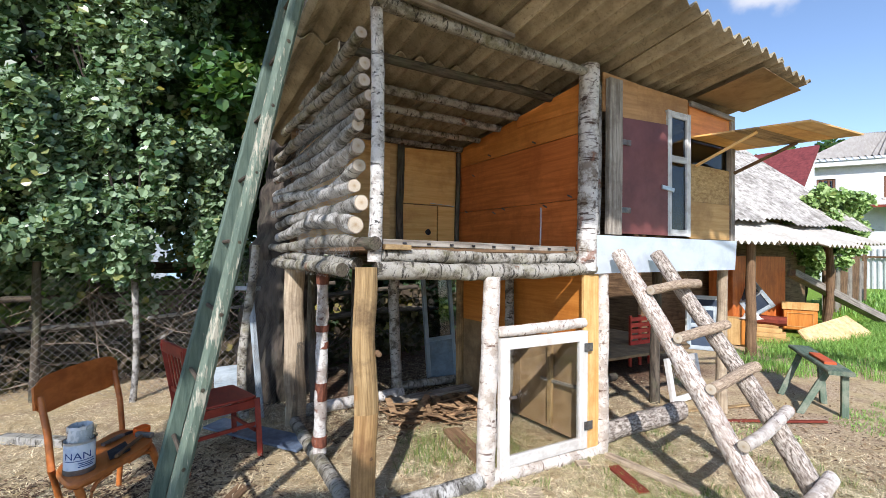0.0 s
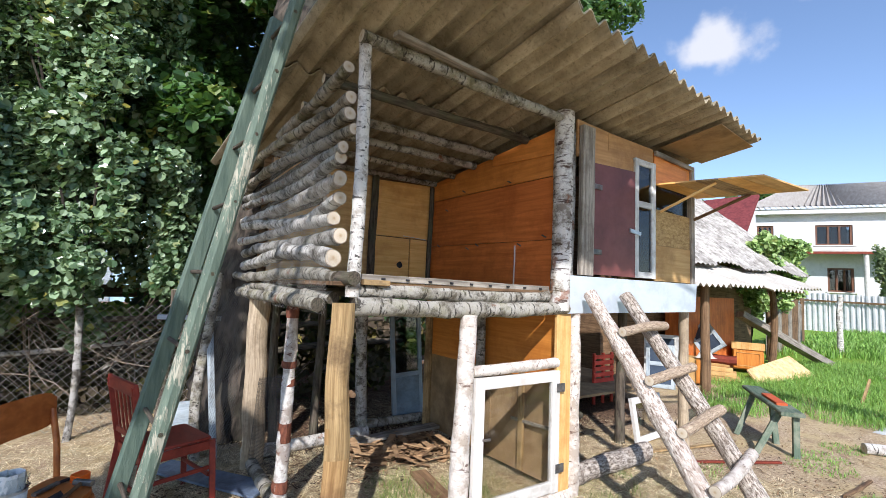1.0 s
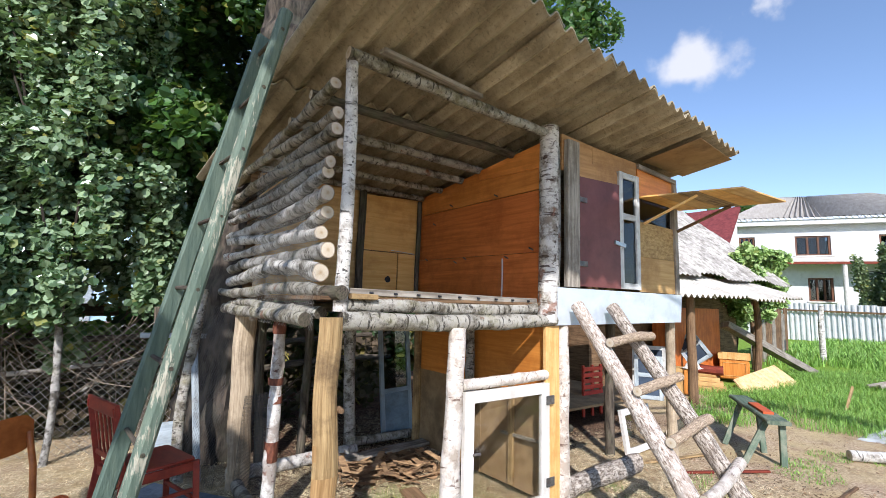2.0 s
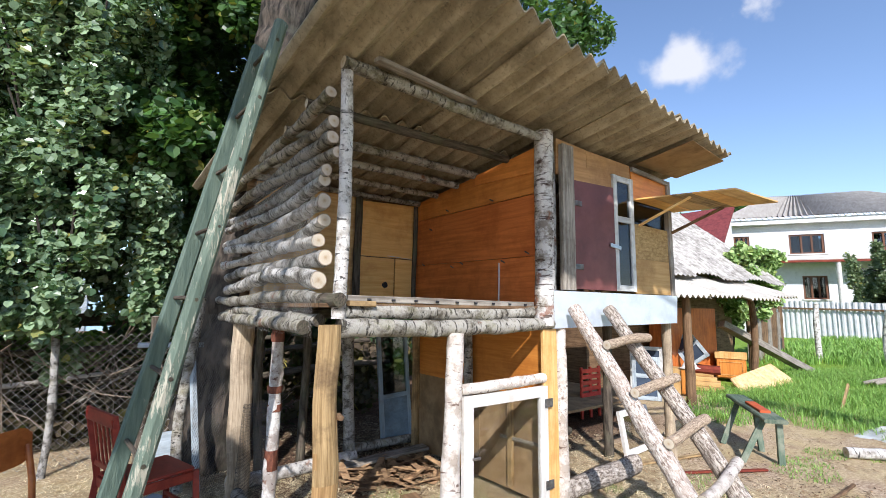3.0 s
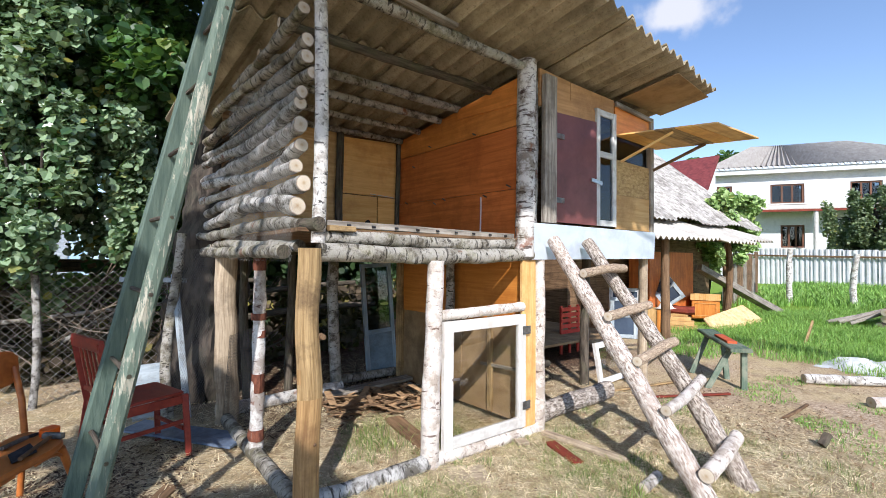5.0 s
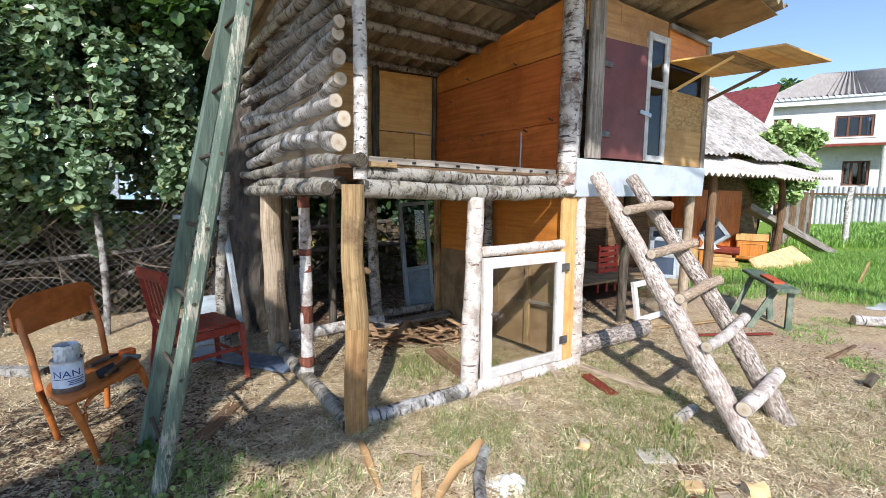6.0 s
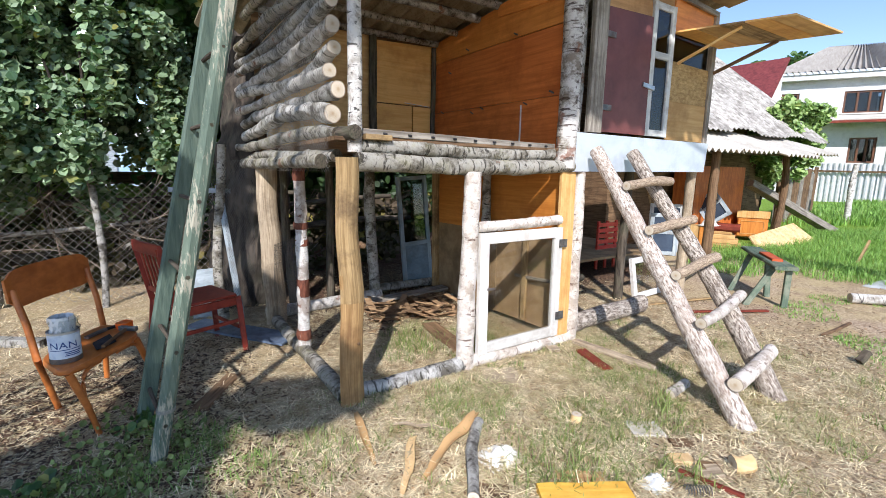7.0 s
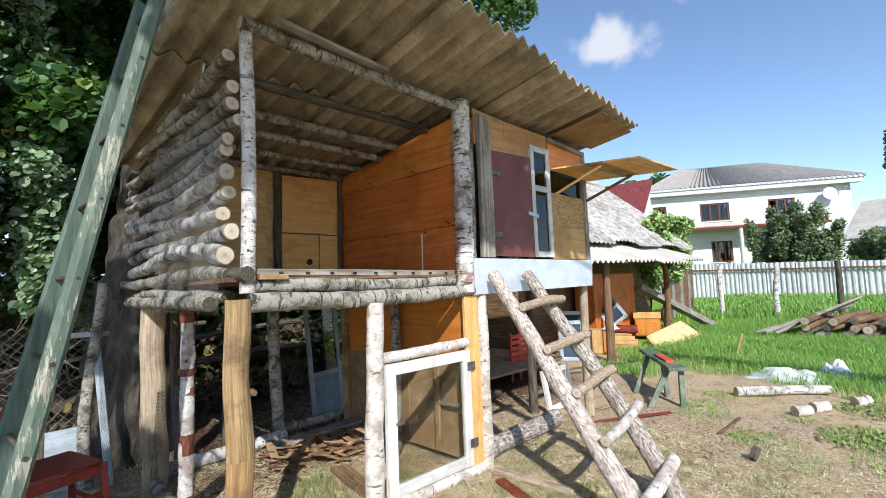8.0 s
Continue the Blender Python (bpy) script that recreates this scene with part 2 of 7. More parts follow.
def flaking(name, paint1, paint2, wood, bare):
    """Old paint worn off along the grain in long flakes."""
    m, nt, b = nodes_of(name)
    grain = noise_at(nt, mapped(nt, "Object", (45, 45, 4)), 1.0, 6, 0.65, 0.3)
    col = ramp(nt, grain, [(0.35, paint1), (0.65, paint2)])
    flake = noise_at(nt, mapped(nt, "Object", (60, 60, 9)), 1.0, 7, 0.78, 0.4)
    wear = noise_at(nt, mapped(nt, "Object", (1, 1, 1)), 3.0, 4, 0.6)
    both = blend(nt, 0.38, flake, wear)
    mask = ramp(nt, both, [(bare, (0, 0, 0)), (bare + 0.03, (0.9,) * 3)])
    col = blend(nt, mask, col, blend(nt, grain, wood, tuple(v * 0.6 for v in wood[:3]) + (1,)))
    nt.links.new(varied(nt, col, 0.06), b.inputs["Base Color"])
    b.inputs["Roughness"].default_value = 0.75
    bumped(nt, b, both, 0.9)


flaking("green_flaked", srgb(76, 92, 80), srgb(106, 120, 104), srgb(186, 180, 160), 0.525)
flaking("green_worn", srgb(70, 88, 78), srgb(98, 114, 100), srgb(160, 158, 140), 0.60)
surf("slate_old", srgb(126, 120, 112), srgb(200, 194, 186), srgb(98, 92, 84), (7, 7, 7), "Object", rough=0.95, bump=0.5, stain_scale=1.6, rnd=0.12)
surf("slate_light", srgb(176, 170, 160), srgb(206, 200, 190), srgb(140, 132, 118), (3, 3, 3), "Object", rough=0.95, bump=0.3, stain_scale=1.5)
surf("varnish_chair", srgb(164, 92, 40), srgb(196, 118, 58), srgb(136, 72, 32), (18, 3, 18), "Object", rough=0.42, bump=0.12, spec=0.45, rnd=0.05)
surf("red_paint", srgb(116, 36, 26), srgb(146, 54, 38), srgb(90, 30, 22), (12, 3, 12), "Object", rough=0.5, bump=0.2, spec=0.4, rnd=0.05)
surf("metal_grey", srgb(92, 94, 96), srgb(138, 138, 136), srgb(110, 72, 48), (20, 20, 20), "Object", rough=0.5, bump=0.2, metal=0.7)
surf("wire", srgb(132, 130, 124), srgb(172, 170, 162), None, (30, 30, 30), "Object", rough=0.5, metal=0.25, bump=0, rnd=0)
surf("net_grey", srgb(46, 46, 48), srgb(72, 72, 72), None, (30, 30, 30), "Object", rough=0.6, bump=0, rnd=0)
surf("net_black", srgb(26, 26, 28), srgb(46, 46, 48), None, (30, 30, 30), "Object", rough=0.6, bump=0, rnd=0)
surf("plastic_film", srgb(206, 208, 208), srgb(232, 232, 230), srgb(180, 178, 170), (9, 9, 9), "Object", rough=0.25, bump=0.8, spec=0.6)
surf("white_wall", srgb(204, 204, 206), srgb(216, 216, 216), srgb(186, 186, 186), (2, 2, 2), "Object", rough=0.9, bump=0.1, rnd=0)
surf("metal_fence", srgb(190, 191, 191), srgb(212, 212, 210), srgb(170, 170, 166), (3, 3, 1), "Object", rough=0.6, bump=0.05, metal=0.0, rnd=0.06)
surf("red_shingle", srgb(104, 48, 50), srgb(130, 64, 64), srgb(84, 40, 42), (8, 8, 12), "Object", rough=0.85, bump=0.6, rnd=0.1)
surf("wood_cut", srgb(206, 170, 118), srgb(232, 204, 156), srgb(160, 116, 72), (8, 8, 8), "Object", rough=0.75, bump=0.3, stain_amt=0.6, stain_scale=9)
surf("orange_paint", srgb(186, 82, 46), srgb(206, 104, 62), srgb(150, 62, 38), (8, 8, 8), "Object", rough=0.6, bump=0.2)
surf("crate_red", srgb(176, 52, 42), srgb(206, 74, 58), None, (8, 8, 8), "Object", rough=0.45, bump=0.05)
surf("bark_rust", srgb(84, 48, 36), srgb(132, 80, 60), srgb(60, 40, 32), (14, 20, 8), rough=0.85, bump=0.6)
surf("rust_red", srgb(108, 44, 32), srgb(144, 64, 44), srgb(80, 34, 26), (8, 8, 8), "Object", rough=0.7, bump=0.2)
surf("dark_cloth", srgb(30, 30, 34), srgb(58, 58, 62), srgb(20, 20, 22), (20, 20, 20), "Object", rough=0.8, bump=0.4)
surf("dark_pane", srgb(52, 62, 76), srgb(74, 84, 98), None, (2, 2, 2), "Object", rough=0.12, bump=0, rnd=0, spec=0.5)
surf("blue_tin", srgb(88, 104, 128), srgb(126, 140, 158), srgb(70, 78, 92), (12, 12, 12), "Object", rough=0.5, bump=0.5, metal=0.2)
surf("paper", srgb(220, 216, 208), srgb(240, 238, 232), srgb(180, 160, 140), (6, 6, 6), "Object", rough=0.8, bump=0.4)
surf("brown_trim", srgb(84, 54, 38), srgb(112, 74, 52), None, (20, 3, 4), "Object", rough=0.5, rnd=0)
surf("far_building", srgb(150, 190, 214), srgb(196, 214, 224), None, (1, 1, 1), "Object", rough=0.8, bump=0, rnd=0)
surf("orange_plastic", srgb(226, 92, 20), srgb(240, 112, 34), None, (9, 9, 9), "Object", rough=0.35, bump=0.05, rnd=0)
surf("label_blue", srgb(40, 66, 120), srgb(50, 78, 136), None, (9, 9, 9), "Object", rough=0.4, bump=0, rnd=0)
surf("label_pale", srgb(196, 208, 222), srgb(222, 228, 234), srgb(150, 172, 200), (5, 5, 5), "Object", rough=0.35, bump=0, rnd=0, stain_scale=16)
surf("can_metal", srgb(168, 174, 180), srgb(200, 204, 208), None, (9, 9, 40), "Object", rough=0.3, bump=0, metal=0.8, rnd=0)
surf("straw", srgb(160, 138, 100), srgb(238, 224, 188), None, (9, 9, 9), "Object", rough=0.8, bump=0, rnd=0.5, island=True)
surf("chip_wood", srgb(112, 86, 64), srgb(178, 146, 108), None, (14, 14, 14), "Object", rough=0.85, bump=0.3, rnd=0.4, island=True)


def cut_end():
    m, nt, b = nodes_of("cut_end")
    vec = mapped(nt, "UV", (1, 1, 1))
    d = nt.nodes.new("ShaderNodeVectorMath")
    d.operation = "DISTANCE"
    d.inputs[1].default_value = (0.5, 0.5, 0)
    nt.links.new(vec, d.inputs[0])
    w = nt.nodes.new("ShaderNodeMath")
    w.operation = "SINE"
    mul = nt.nodes.new("ShaderNodeMath")
    mul.operation = "MULTIPLY"
    mul.inputs[1].default_value = 95
    nt.links.new(d.outputs["Value"], mul.inputs[0])
    nt.links.new(mul.outputs[0], w.inputs[0])
    col = ramp(nt, d.outputs["Value"], [(0.0, srgb(164, 140, 110)), (0.16, srgb(190, 177, 156)), (0.42, srgb(198, 188, 170)), (0.5, srgb(104, 88, 74))])
    col = blend(nt, ramp(nt, w.outputs[0], [(0.4, (0, 0, 0)), (1.0, (0.28,) * 3)]), col, srgb(176, 132, 84))
    dirt = noise_at(nt, mapped(nt, "Object", (1, 1, 1)), 14, 4)
    col = blend(nt, ramp(nt, dirt, [(0.55, (0, 0, 0)), (0.75, (0.5,) * 3)]), col, srgb(150, 120, 92))
    nt.links.new(varied(nt, col, 0.12), b.inputs["Base Color"])
    b.inputs["Roughness"].default_value = 0.85
    return m


cut_end()


def glass(name, tint, rough=0.03, alpha=0.25):
    m, nt, b = nodes_of(name)
    tr = nt.nodes.new("ShaderNodeBsdfTransparent")
    tr.inputs[0].default_value = tint
    gl = nt.nodes.new("ShaderNodeBsdfGlossy")
    gl.inputs["Roughness"].default_value = rough
    fr = nt.nodes.new("ShaderNodeLayerWeight")
    mx = nt.nodes.new("ShaderNodeMixShader")
    nt.links.new(ramp(nt, fr.outputs["Facing"], [(0.0, (0.04,) * 3), (0.7, (0.1,) * 3), (1.0, (0.85,) * 3)]), mx.inputs[0])
    nt.links.new(tr.outputs[0], mx.inputs[1])
    nt.links.new(gl.outputs[0], mx.inputs[2])
    nt.links.new(mx.outputs[0], nt.nodes["Material Output"].inputs[0])
    return m


glass("pane_clear", (0.86, 0.86, 0.84, 1))
glass("pane_dark", (0.45, 0.5, 0.55, 1))
glass("clear_plastic", (0.8, 0.84, 0.86, 1), 0.2)


def leafy(name, c1, c2, gloss=0.45):
    m, nt, b = nodes_of(name)
    geo = nt.nodes.new("ShaderNodeNewGeometry")
    col = ramp(nt, geo.outputs["Random Per Island"], [(0.0, c1), (0.6, c2), (0.93, tuple(min(1, v * 1.5) for v in c2[:3]) + (1,)), (1.0, (0.28, 0.25, 0.05, 1))])
    nt.links.new(col, b.inputs["Base Color"])
    b.inputs["Roughness"].default_value = gloss
    b.inputs["Specular IOR Level"].default_value = 0.5
    tl = nt.nodes.new("ShaderNodeBsdfTranslucent")
    nt.links.new(blend(nt, 0.5, col, (0.2, 0.34, 0.03)), tl.inputs[0])
    mx = nt.nodes.new("ShaderNodeMixShader")
    mx.inputs[0].default_value = 0.3
    nt.links.new(b.outputs[0], mx.inputs[1])
    nt.links.new(tl.outputs[0], mx.inputs[2])
    nt.links.new(mx.outputs[0], nt.nodes["Material Output"].inputs[0])
    return m


# dark-to-pale range widened so the leaf colour itself carries sun glints
leafy("leaf_round", (0.038, 0.09, 0.034, 1), (0.23, 0.32, 0.185, 1), 0.22)
leafy("brush_brown", (0.03, 0.021, 0.014, 1), (0.09, 0.064, 0.04, 1), 0.8)
leafy("leaf_oak", (0.024, 0.066, 0.018, 1), (0.06, 0.135, 0.032, 1), 0.42)
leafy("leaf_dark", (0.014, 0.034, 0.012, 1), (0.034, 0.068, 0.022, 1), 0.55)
leafy("leaf_bright", (0.10, 0.22, 0.03, 1), (0.2, 0.36, 0.07, 1), 0.5)
leafy("grass_blade", (0.12, 0.26, 0.04, 1), (0.27, 0.45, 0.10, 1), 0.5)
leafy("grass_straw", (0.30, 0.27, 0.12, 1), (0.60, 0.52, 0.31, 1), 0.6)
leafy("grass_dry", (0.12, 0.17, 0.04, 1), (0.24, 0.29, 0.09, 1), 0.55)
leafy("leaf_elder", (0.13, 0.24, 0.05, 1), (0.32, 0.44, 0.16, 1), 0.5)
leafy("leaf_grey", (0.06, 0.095, 0.04, 1), (0.17, 0.22, 0.11, 1), 0.45)


def ground_mat():
    m, nt, b = nodes_of("yard_soil")
    obj = mapped(nt, "Object", (1, 1, 1))
    fine = noise_at(nt, obj, 38, 8, 0.75)
    col = ramp(nt, fine, [(0.3, srgb(116, 94, 76)), (0.48, srgb(178, 154, 128)), (0.68, srgb(228, 211, 184))])
    big = noise_at(nt, obj, 1.1, 5, 0.6)
    col = blend(nt, ramp(nt, big, [(0.4, (0, 0, 0)), (0.62, (0.75,) * 3)]), col, blend(nt, fine, srgb(170, 148, 108), srgb(220, 202, 154)))
    mid = noise_at(nt, obj, 4.5, 6, 0.7)
    col = blend(nt, ramp(nt, mid, [(0.57, (0, 0, 0)), (0.70, (0.35,) * 3)]), col, srgb(120, 116, 76))
    col = blend(nt, ramp(nt, noise_at(nt, obj, 2.3, 6, 0.7), [(0.50, (0, 0, 0)), (0.66, (0.55,) * 3)]), col, blend(nt, fine, srgb(112, 88, 70), srgb(178, 150, 124)))
    # turf beyond the trodden yard, past a ragged edge
    sep = nt.nodes.new("ShaderNodeSeparateXYZ")
    nt.links.new(obj, sep.inputs[0])
    edge = nt.nodes.new("ShaderNodeMath")
    edge.operation = "MULTIPLY_ADD"
    edge.inputs[1].default_value = 3.0
    nt.links.new(mid, edge.inputs[0])
    nt.links.new(sep.outputs[0], edge.inputs[2])
    mr = nt.nodes.new("ShaderNodeMapRange")
    mr.inputs[1].default_value, mr.inputs[2].default_value = 8.7, 9.6
    nt.links.new(edge.outputs[0], mr.inputs[0])
    turf = ramp(nt, noise_at(nt, obj, 14, 5, 0.7), [(0.3, srgb(92, 122, 44)), (0.7, srgb(138, 166, 70))])
    col = blend(nt, mr.outputs[0], col, turf)
    # dark leaf mould under the trees and bare brown earth under the coop
    earth = ramp(nt, fine, [(0.3, srgb(70, 52, 42)), (0.5, srgb(112, 88, 72)), (0.72, srgb(164, 138, 112))])

    def past(axis, lo, hi):
        ragged = nt.nodes.new("ShaderNodeMath")
        ragged.operation = "MULTIPLY_ADD"
        ragged.inputs[1].default_value = 0.9
        nt.links.new(mid, ragged.inputs[0])
        nt.links.new(sep.outputs[axis], ragged.inputs[2])
        m_ = nt.nodes.new("ShaderNodeMapRange")
        m_.inputs[1].default_value, m_.inputs[2].default_value = lo, hi
        nt.links.new(ragged.outputs[0], m_.inputs[0])
        return m_.outputs[0]

    def times(a, c_):
        k = nt.nodes.new("ShaderNodeMath")
        k.operation = "MULTIPLY"
        nt.links.new(a, k.inputs[0])
        nt.links.new(c_, k.inputs[1])
        return k.outputs[0]
    near_edge = times(past(0, 5.9, 5.3), past(1, 7.0, 7.7))
    under = times(times(past(0, 0.1, 0.5), past(0, 5.9, 5.3)), past(1, 3.75, 4.3))
    col = blend(nt, near_edge, col, earth)
    col = blend(nt, under, col, earth)
    nt.links.new(col, b.inputs["Base Color"])
    b.inputs["Roughness"].default_value = 0.97
    b.inputs["Specular IOR Level"].default_value = 0.1
    bumped(nt, b, fine, 0.9, 0.02)
    return m


ground_mat()


# ---------------------------------------------------------------- building blocks
# The plan below is drawn in plan units of 0.87 m.
def frac(a, b, t):
    return Vector(a).lerp(Vector(b), t)


ORIGIN = {}


def thing(name, label, category, at=(0, 0, 0), group="", kind=""):
    e = new(name)
    e.empty_display_size = 0.1
    e.location = Vector(at) * PLAN
    ORIGIN[e.name] = Vector(at)
    return tagged(e, label, category, group, kind)


def mesh_of(name, bm, mats, smooth=True):
    me = bpy.data.meshes.new(name)
    bmesh.ops.scale(bm, vec=(PLAN,) * 3, verts=bm.verts)
    bm.normal_update()
    bm.to_mesh(me)
    bm.free()
    for m in ([mats] if isinstance(mats, str) else mats):
        me.materials.append(MATS[m])
    if smooth:
        me.polygons.foreach_set("use_smooth", [True] * len(me.polygons))
        me.set_sharp_from_angle(angle=radians(42))
    return me


def part(name, bm, mats, parent, label="", smooth=True):
    at = ORIGIN[parent.name]
    bmesh.ops.translate(bm, vec=-at, verts=bm.verts)
    ob = new(name, mesh_of(name, bm, mats, smooth))
    ob.parent = parent
    ORIGIN[ob.name] = at
    return tagged(ob, label)


def solo(name, bm, mats, label, category, at, group="", kind="", smooth=True):
    """A thing that is one mesh."""
    bmesh.ops.translate(bm, vec=-Vector(at), verts=bm.verts)
    ob = new(name, mesh_of(name, bm, mats, smooth))
    ob.location = Vector(at) * PLAN
    ORIGIN[ob.name] = Vector(at)
    return tagged(ob, label, category, group, kind)


def basis(axis, up=(0, 0, 1)):
    z = Vector(axis).normalized()
    u = Vector(up)
    if abs(z.dot(u.normalized())) > 0.97:
        u = Vector((1, 0, 0))
    x = u.cross(z).normalized()
    return x, z.cross(x), z


def log(p0, p1, r0, r1=None, bend=0.015, sides=12, seed=0, rough=0.07, bm=None, ends=True, knots=2):
    """A round stick from p0 to p1, slightly bent and uneven, bark in slot 0 and cut ends in slot 1."""
    bm = bm or bmesh.new()
    uv = bm.loops.layers.uv.verify()
    rnd = random.Random(seed * 7919 + int(abs(p0[0] * 31 + p0[1] * 57 + p0[2] * 91) * 100))
    r1 = r0 if r1 is None else r1
    p0, p1 = Vector(p0), Vector(p1)
    length = (p1 - p0).length
    n = max(3, int(length / 0.06))
    x, y, z = basis(p1 - p0)
    b1, b2, ph1, ph2 = rnd.uniform(-bend, bend), rnd.uniform(-bend, bend), rnd.uniform(0, 6), rnd.uniform(0, 6)
    ks = [(rnd.random(), rnd.uniform(0, 6.28)) for _ in range(knots)]
    rings = []
    for i in range(n + 1):
        t = i / n
        c = p0.lerp(p1, t) + x * (b1 * math.sin(math.pi * t) + 0.3 * bend * math.sin(5 * t + ph1)) + y * (b2 * math.sin(math.pi * t) + 0.3 * bend * math.sin(6 * t + ph2))
        r = r0 + (r1 - r0) * t
        ring = []
        for k in range(sides):
            a = 2 * math.pi * k / sides
            d = x * math.cos(a) + y * math.sin(a)
            rr = r * (1 + rough * noise.noise(c * 5 + d * 0.8 + Vector((seed, 0, 0))) * (1.6 if 0 < i < n else 0.6) + 0.45 * rough * noise.noise(c * 19 + d * 1.7))
            for kt, ka in ks:
                rr += r * 0.22 * math.exp(-((t - kt) * length / 0.05) ** 2 - ((a - ka + math.pi) % 6.283 - math.pi) ** 2 * 4)
            ring.append(bm.verts.new(c + d * rr))
        rings.append(ring)
    off = rnd.random() * 5
    for i in range(n):
        for k in range(sides):
            k2 = (k + 1) % sides
            f = bm.faces.new((rings[i][k], rings[i][k2], rings[i + 1][k2], rings[i + 1][k]))
            for lp, (uu, vv) in zip(f.loops, ((k, i), (k + 1, i), (k + 1, i + 1), (k, i + 1))):
                lp[uv].uv = (uu / sides + off, vv / n * length * PLAN + off)
    for ring, flip in ((rings[0], True), (rings[-1], False)):
        c = bm.verts.new(sum((v.co for v in ring), Vector()) / sides + z * (-0.004 if flip else 0.004))
        for k in range(sides):
            vs = (ring[k], ring[(k + 1) % sides], c)
            f = bm.faces.new(vs[::-1] if flip else vs)
            f.material_index = 1 if ends else 0
            for lp in f.loops:
                if lp.vert is c:
                    lp[uv].uv = (0.5, 0.5)
                else:
                    a = 2 * math.pi * ring.index(lp.vert) / sides
                    lp[uv].uv = (0.5 + 0.5 * math.cos(a), 0.5 + 0.5 * math.sin(a))
    return bm


def board(p0, p1, wide, thick, across=(1, 0, 0), bm=None, bevel=0.004, wobble=0.0, seed=0, segs=1):
    """A plank from p0 to p1, its width along `across`. UV: across, along."""
    bm = bm or bmesh.new()
    uv = bm.loops.layers.uv.verify()
    p0, p1 = Vector(p0), Vector(p1)
    z = (p1 - p0).normalized()
    x = Vector(across)
    x = (x - z * x.dot(z)).normalized()
    y = z.cross(x)
    length = (p1 - p0).length
    rnd = random.Random(seed + int(length * 1000))
    off = rnd.random() * 7
    c = min(bevel, thick * 0.3, wide * 0.3)
    hw, ht = wide / 2, thick / 2
    outline = [(-hw + c, -ht), (hw - c, -ht), (hw, -ht + c), (hw, ht - c), (hw - c, ht), (-hw + c, ht), (-hw, ht - c), (-hw, -ht + c)]
    rings = []
    for i in range(segs + 1):
        t = i / segs
        o = x * (wobble * noise.noise(Vector((t * 3, seed, 1.7)))) + y * (wobble * noise.noise(Vector((t * 3, seed, 7.7))))
        k = 1 + (wobble * 4 * noise.noise(Vector((t * 4, seed, 4.4))) if wobble else 0)
        rings.append([bm.verts.new(p0.lerp(p1, t) + o + x * (a * k) + y * b) for a, b in outline])
    for i in range(segs):
        for k in range(8):
            k2 = (k + 1) % 8
            f = bm.faces.new((rings[i][k], rings[i][k2], rings[i + 1][k2], rings[i + 1][k]))
            for lp in f.loops:
                d = lp.vert.co - p0
                lp[uv].uv = (d.dot(x) + d.dot(y) + off, d.dot(z) + off)
    for ring in (rings[0][::-1], rings[-1]):
        f = bm.faces.new(ring)
        for lp in f.loops:
            d = lp.vert.co - p0
            lp[uv].uv = (d.dot(x) + off, d.dot(y) * 0.1 + off)
    return bm


def sheet(corners, thick, bm=None, normal=None):
    """A flat panel with the given corners (in order) and a thickness."""
    bm = bm or bmesh.new()
    uv = bm.loops.layers.uv.verify()
    cs = [Vector(c) for c in corners]
    n = (cs[1] - cs[0]).cross(cs[-1] - cs[0]).normalized()
    u = (cs[1] - cs[0]).normalized()
    v = n.cross(u)
    a = [bm.verts.new(c + n * thick / 2) for c in cs]
    b = [bm.verts.new(c - n * thick / 2) for c in cs]
    fs = [bm.faces.new(a), bm.faces.new(b[::-1])]
    for i in range(len(cs)):
        j = (i + 1) % len(cs)
        fs.append(bm.faces.new((a[i], b[i], b[j], a[j])))
    off = random.Random(int(sum(c.x * 3 + c.y * 7 + c.z * 11 for c in cs) * 100)).random() * 9
    for f in fs:
        for lp in f.loops:
            d = lp.vert.co
            lp[uv].uv = (d.dot(v) + off, d.dot(u) + off)
    return bm


def strips(paths, r, sides=3):
    """Thin wires along polylines, as one mesh."""
    verts, faces = [], []
    for pts in paths:
        base = len(verts)
        for i, p in enumerate(pts):
            d = Vector(pts[min(i + 1, len(pts) - 1)]) - Vector(pts[max(i - 1, 0)])
            x, y, _ = basis(d)
            for k in range(sides):
                a = 2 * math.pi * k / sides
                verts.append(Vector(p) + x * (r * math.cos(a)) + y * (r * math.sin(a)))
        for i in range(len(pts) - 1):
            for k in range(sides):
                k2 = (k + 1) % sides
                faces.append((base + i * sides + k, base + i * sides + k2, base + (i + 1) * sides + k2, base + (i + 1) * sides + k))
    me = bpy.data.meshes.new("wires")
    me.from_pydata([v * PLAN for v in verts], [], faces)
    return me


def wires(name, paths, r, mat, parent, label=""):
    at = ORIGIN[parent.name]
    me = strips([[Vector(p) - at for p in pts] for pts in paths], r)
    me.materials.append(MATS[mat])
    ob = new(name, me)
    ob.parent = parent
    ORIGIN[ob.name] = at
    return tagged(ob, label)


def diamonds(corner, along, up, length, height, cell, deform=None):
    """Polylines of a diamond wire mesh on a rectangle; deform moves each point."""
    corner, along, up = Vector(corner), Vector(along), Vector(up)
    paths = []
    nu, nv = int(length / cell), int(height / cell * 2.1)
    dv = height / nv
    for i in range(nu + 1):
        for ph in (0, 1):
            pts = []
            for j in range(nv + 1):
                u = (i + (0.5 if j % 2 else float(ph))) * cell
                p = corner + along * min(u, length) + up * (j * dv)
                pts.append(deform(p, u, j * dv) if deform else p)
            paths.append(pts)
    return paths


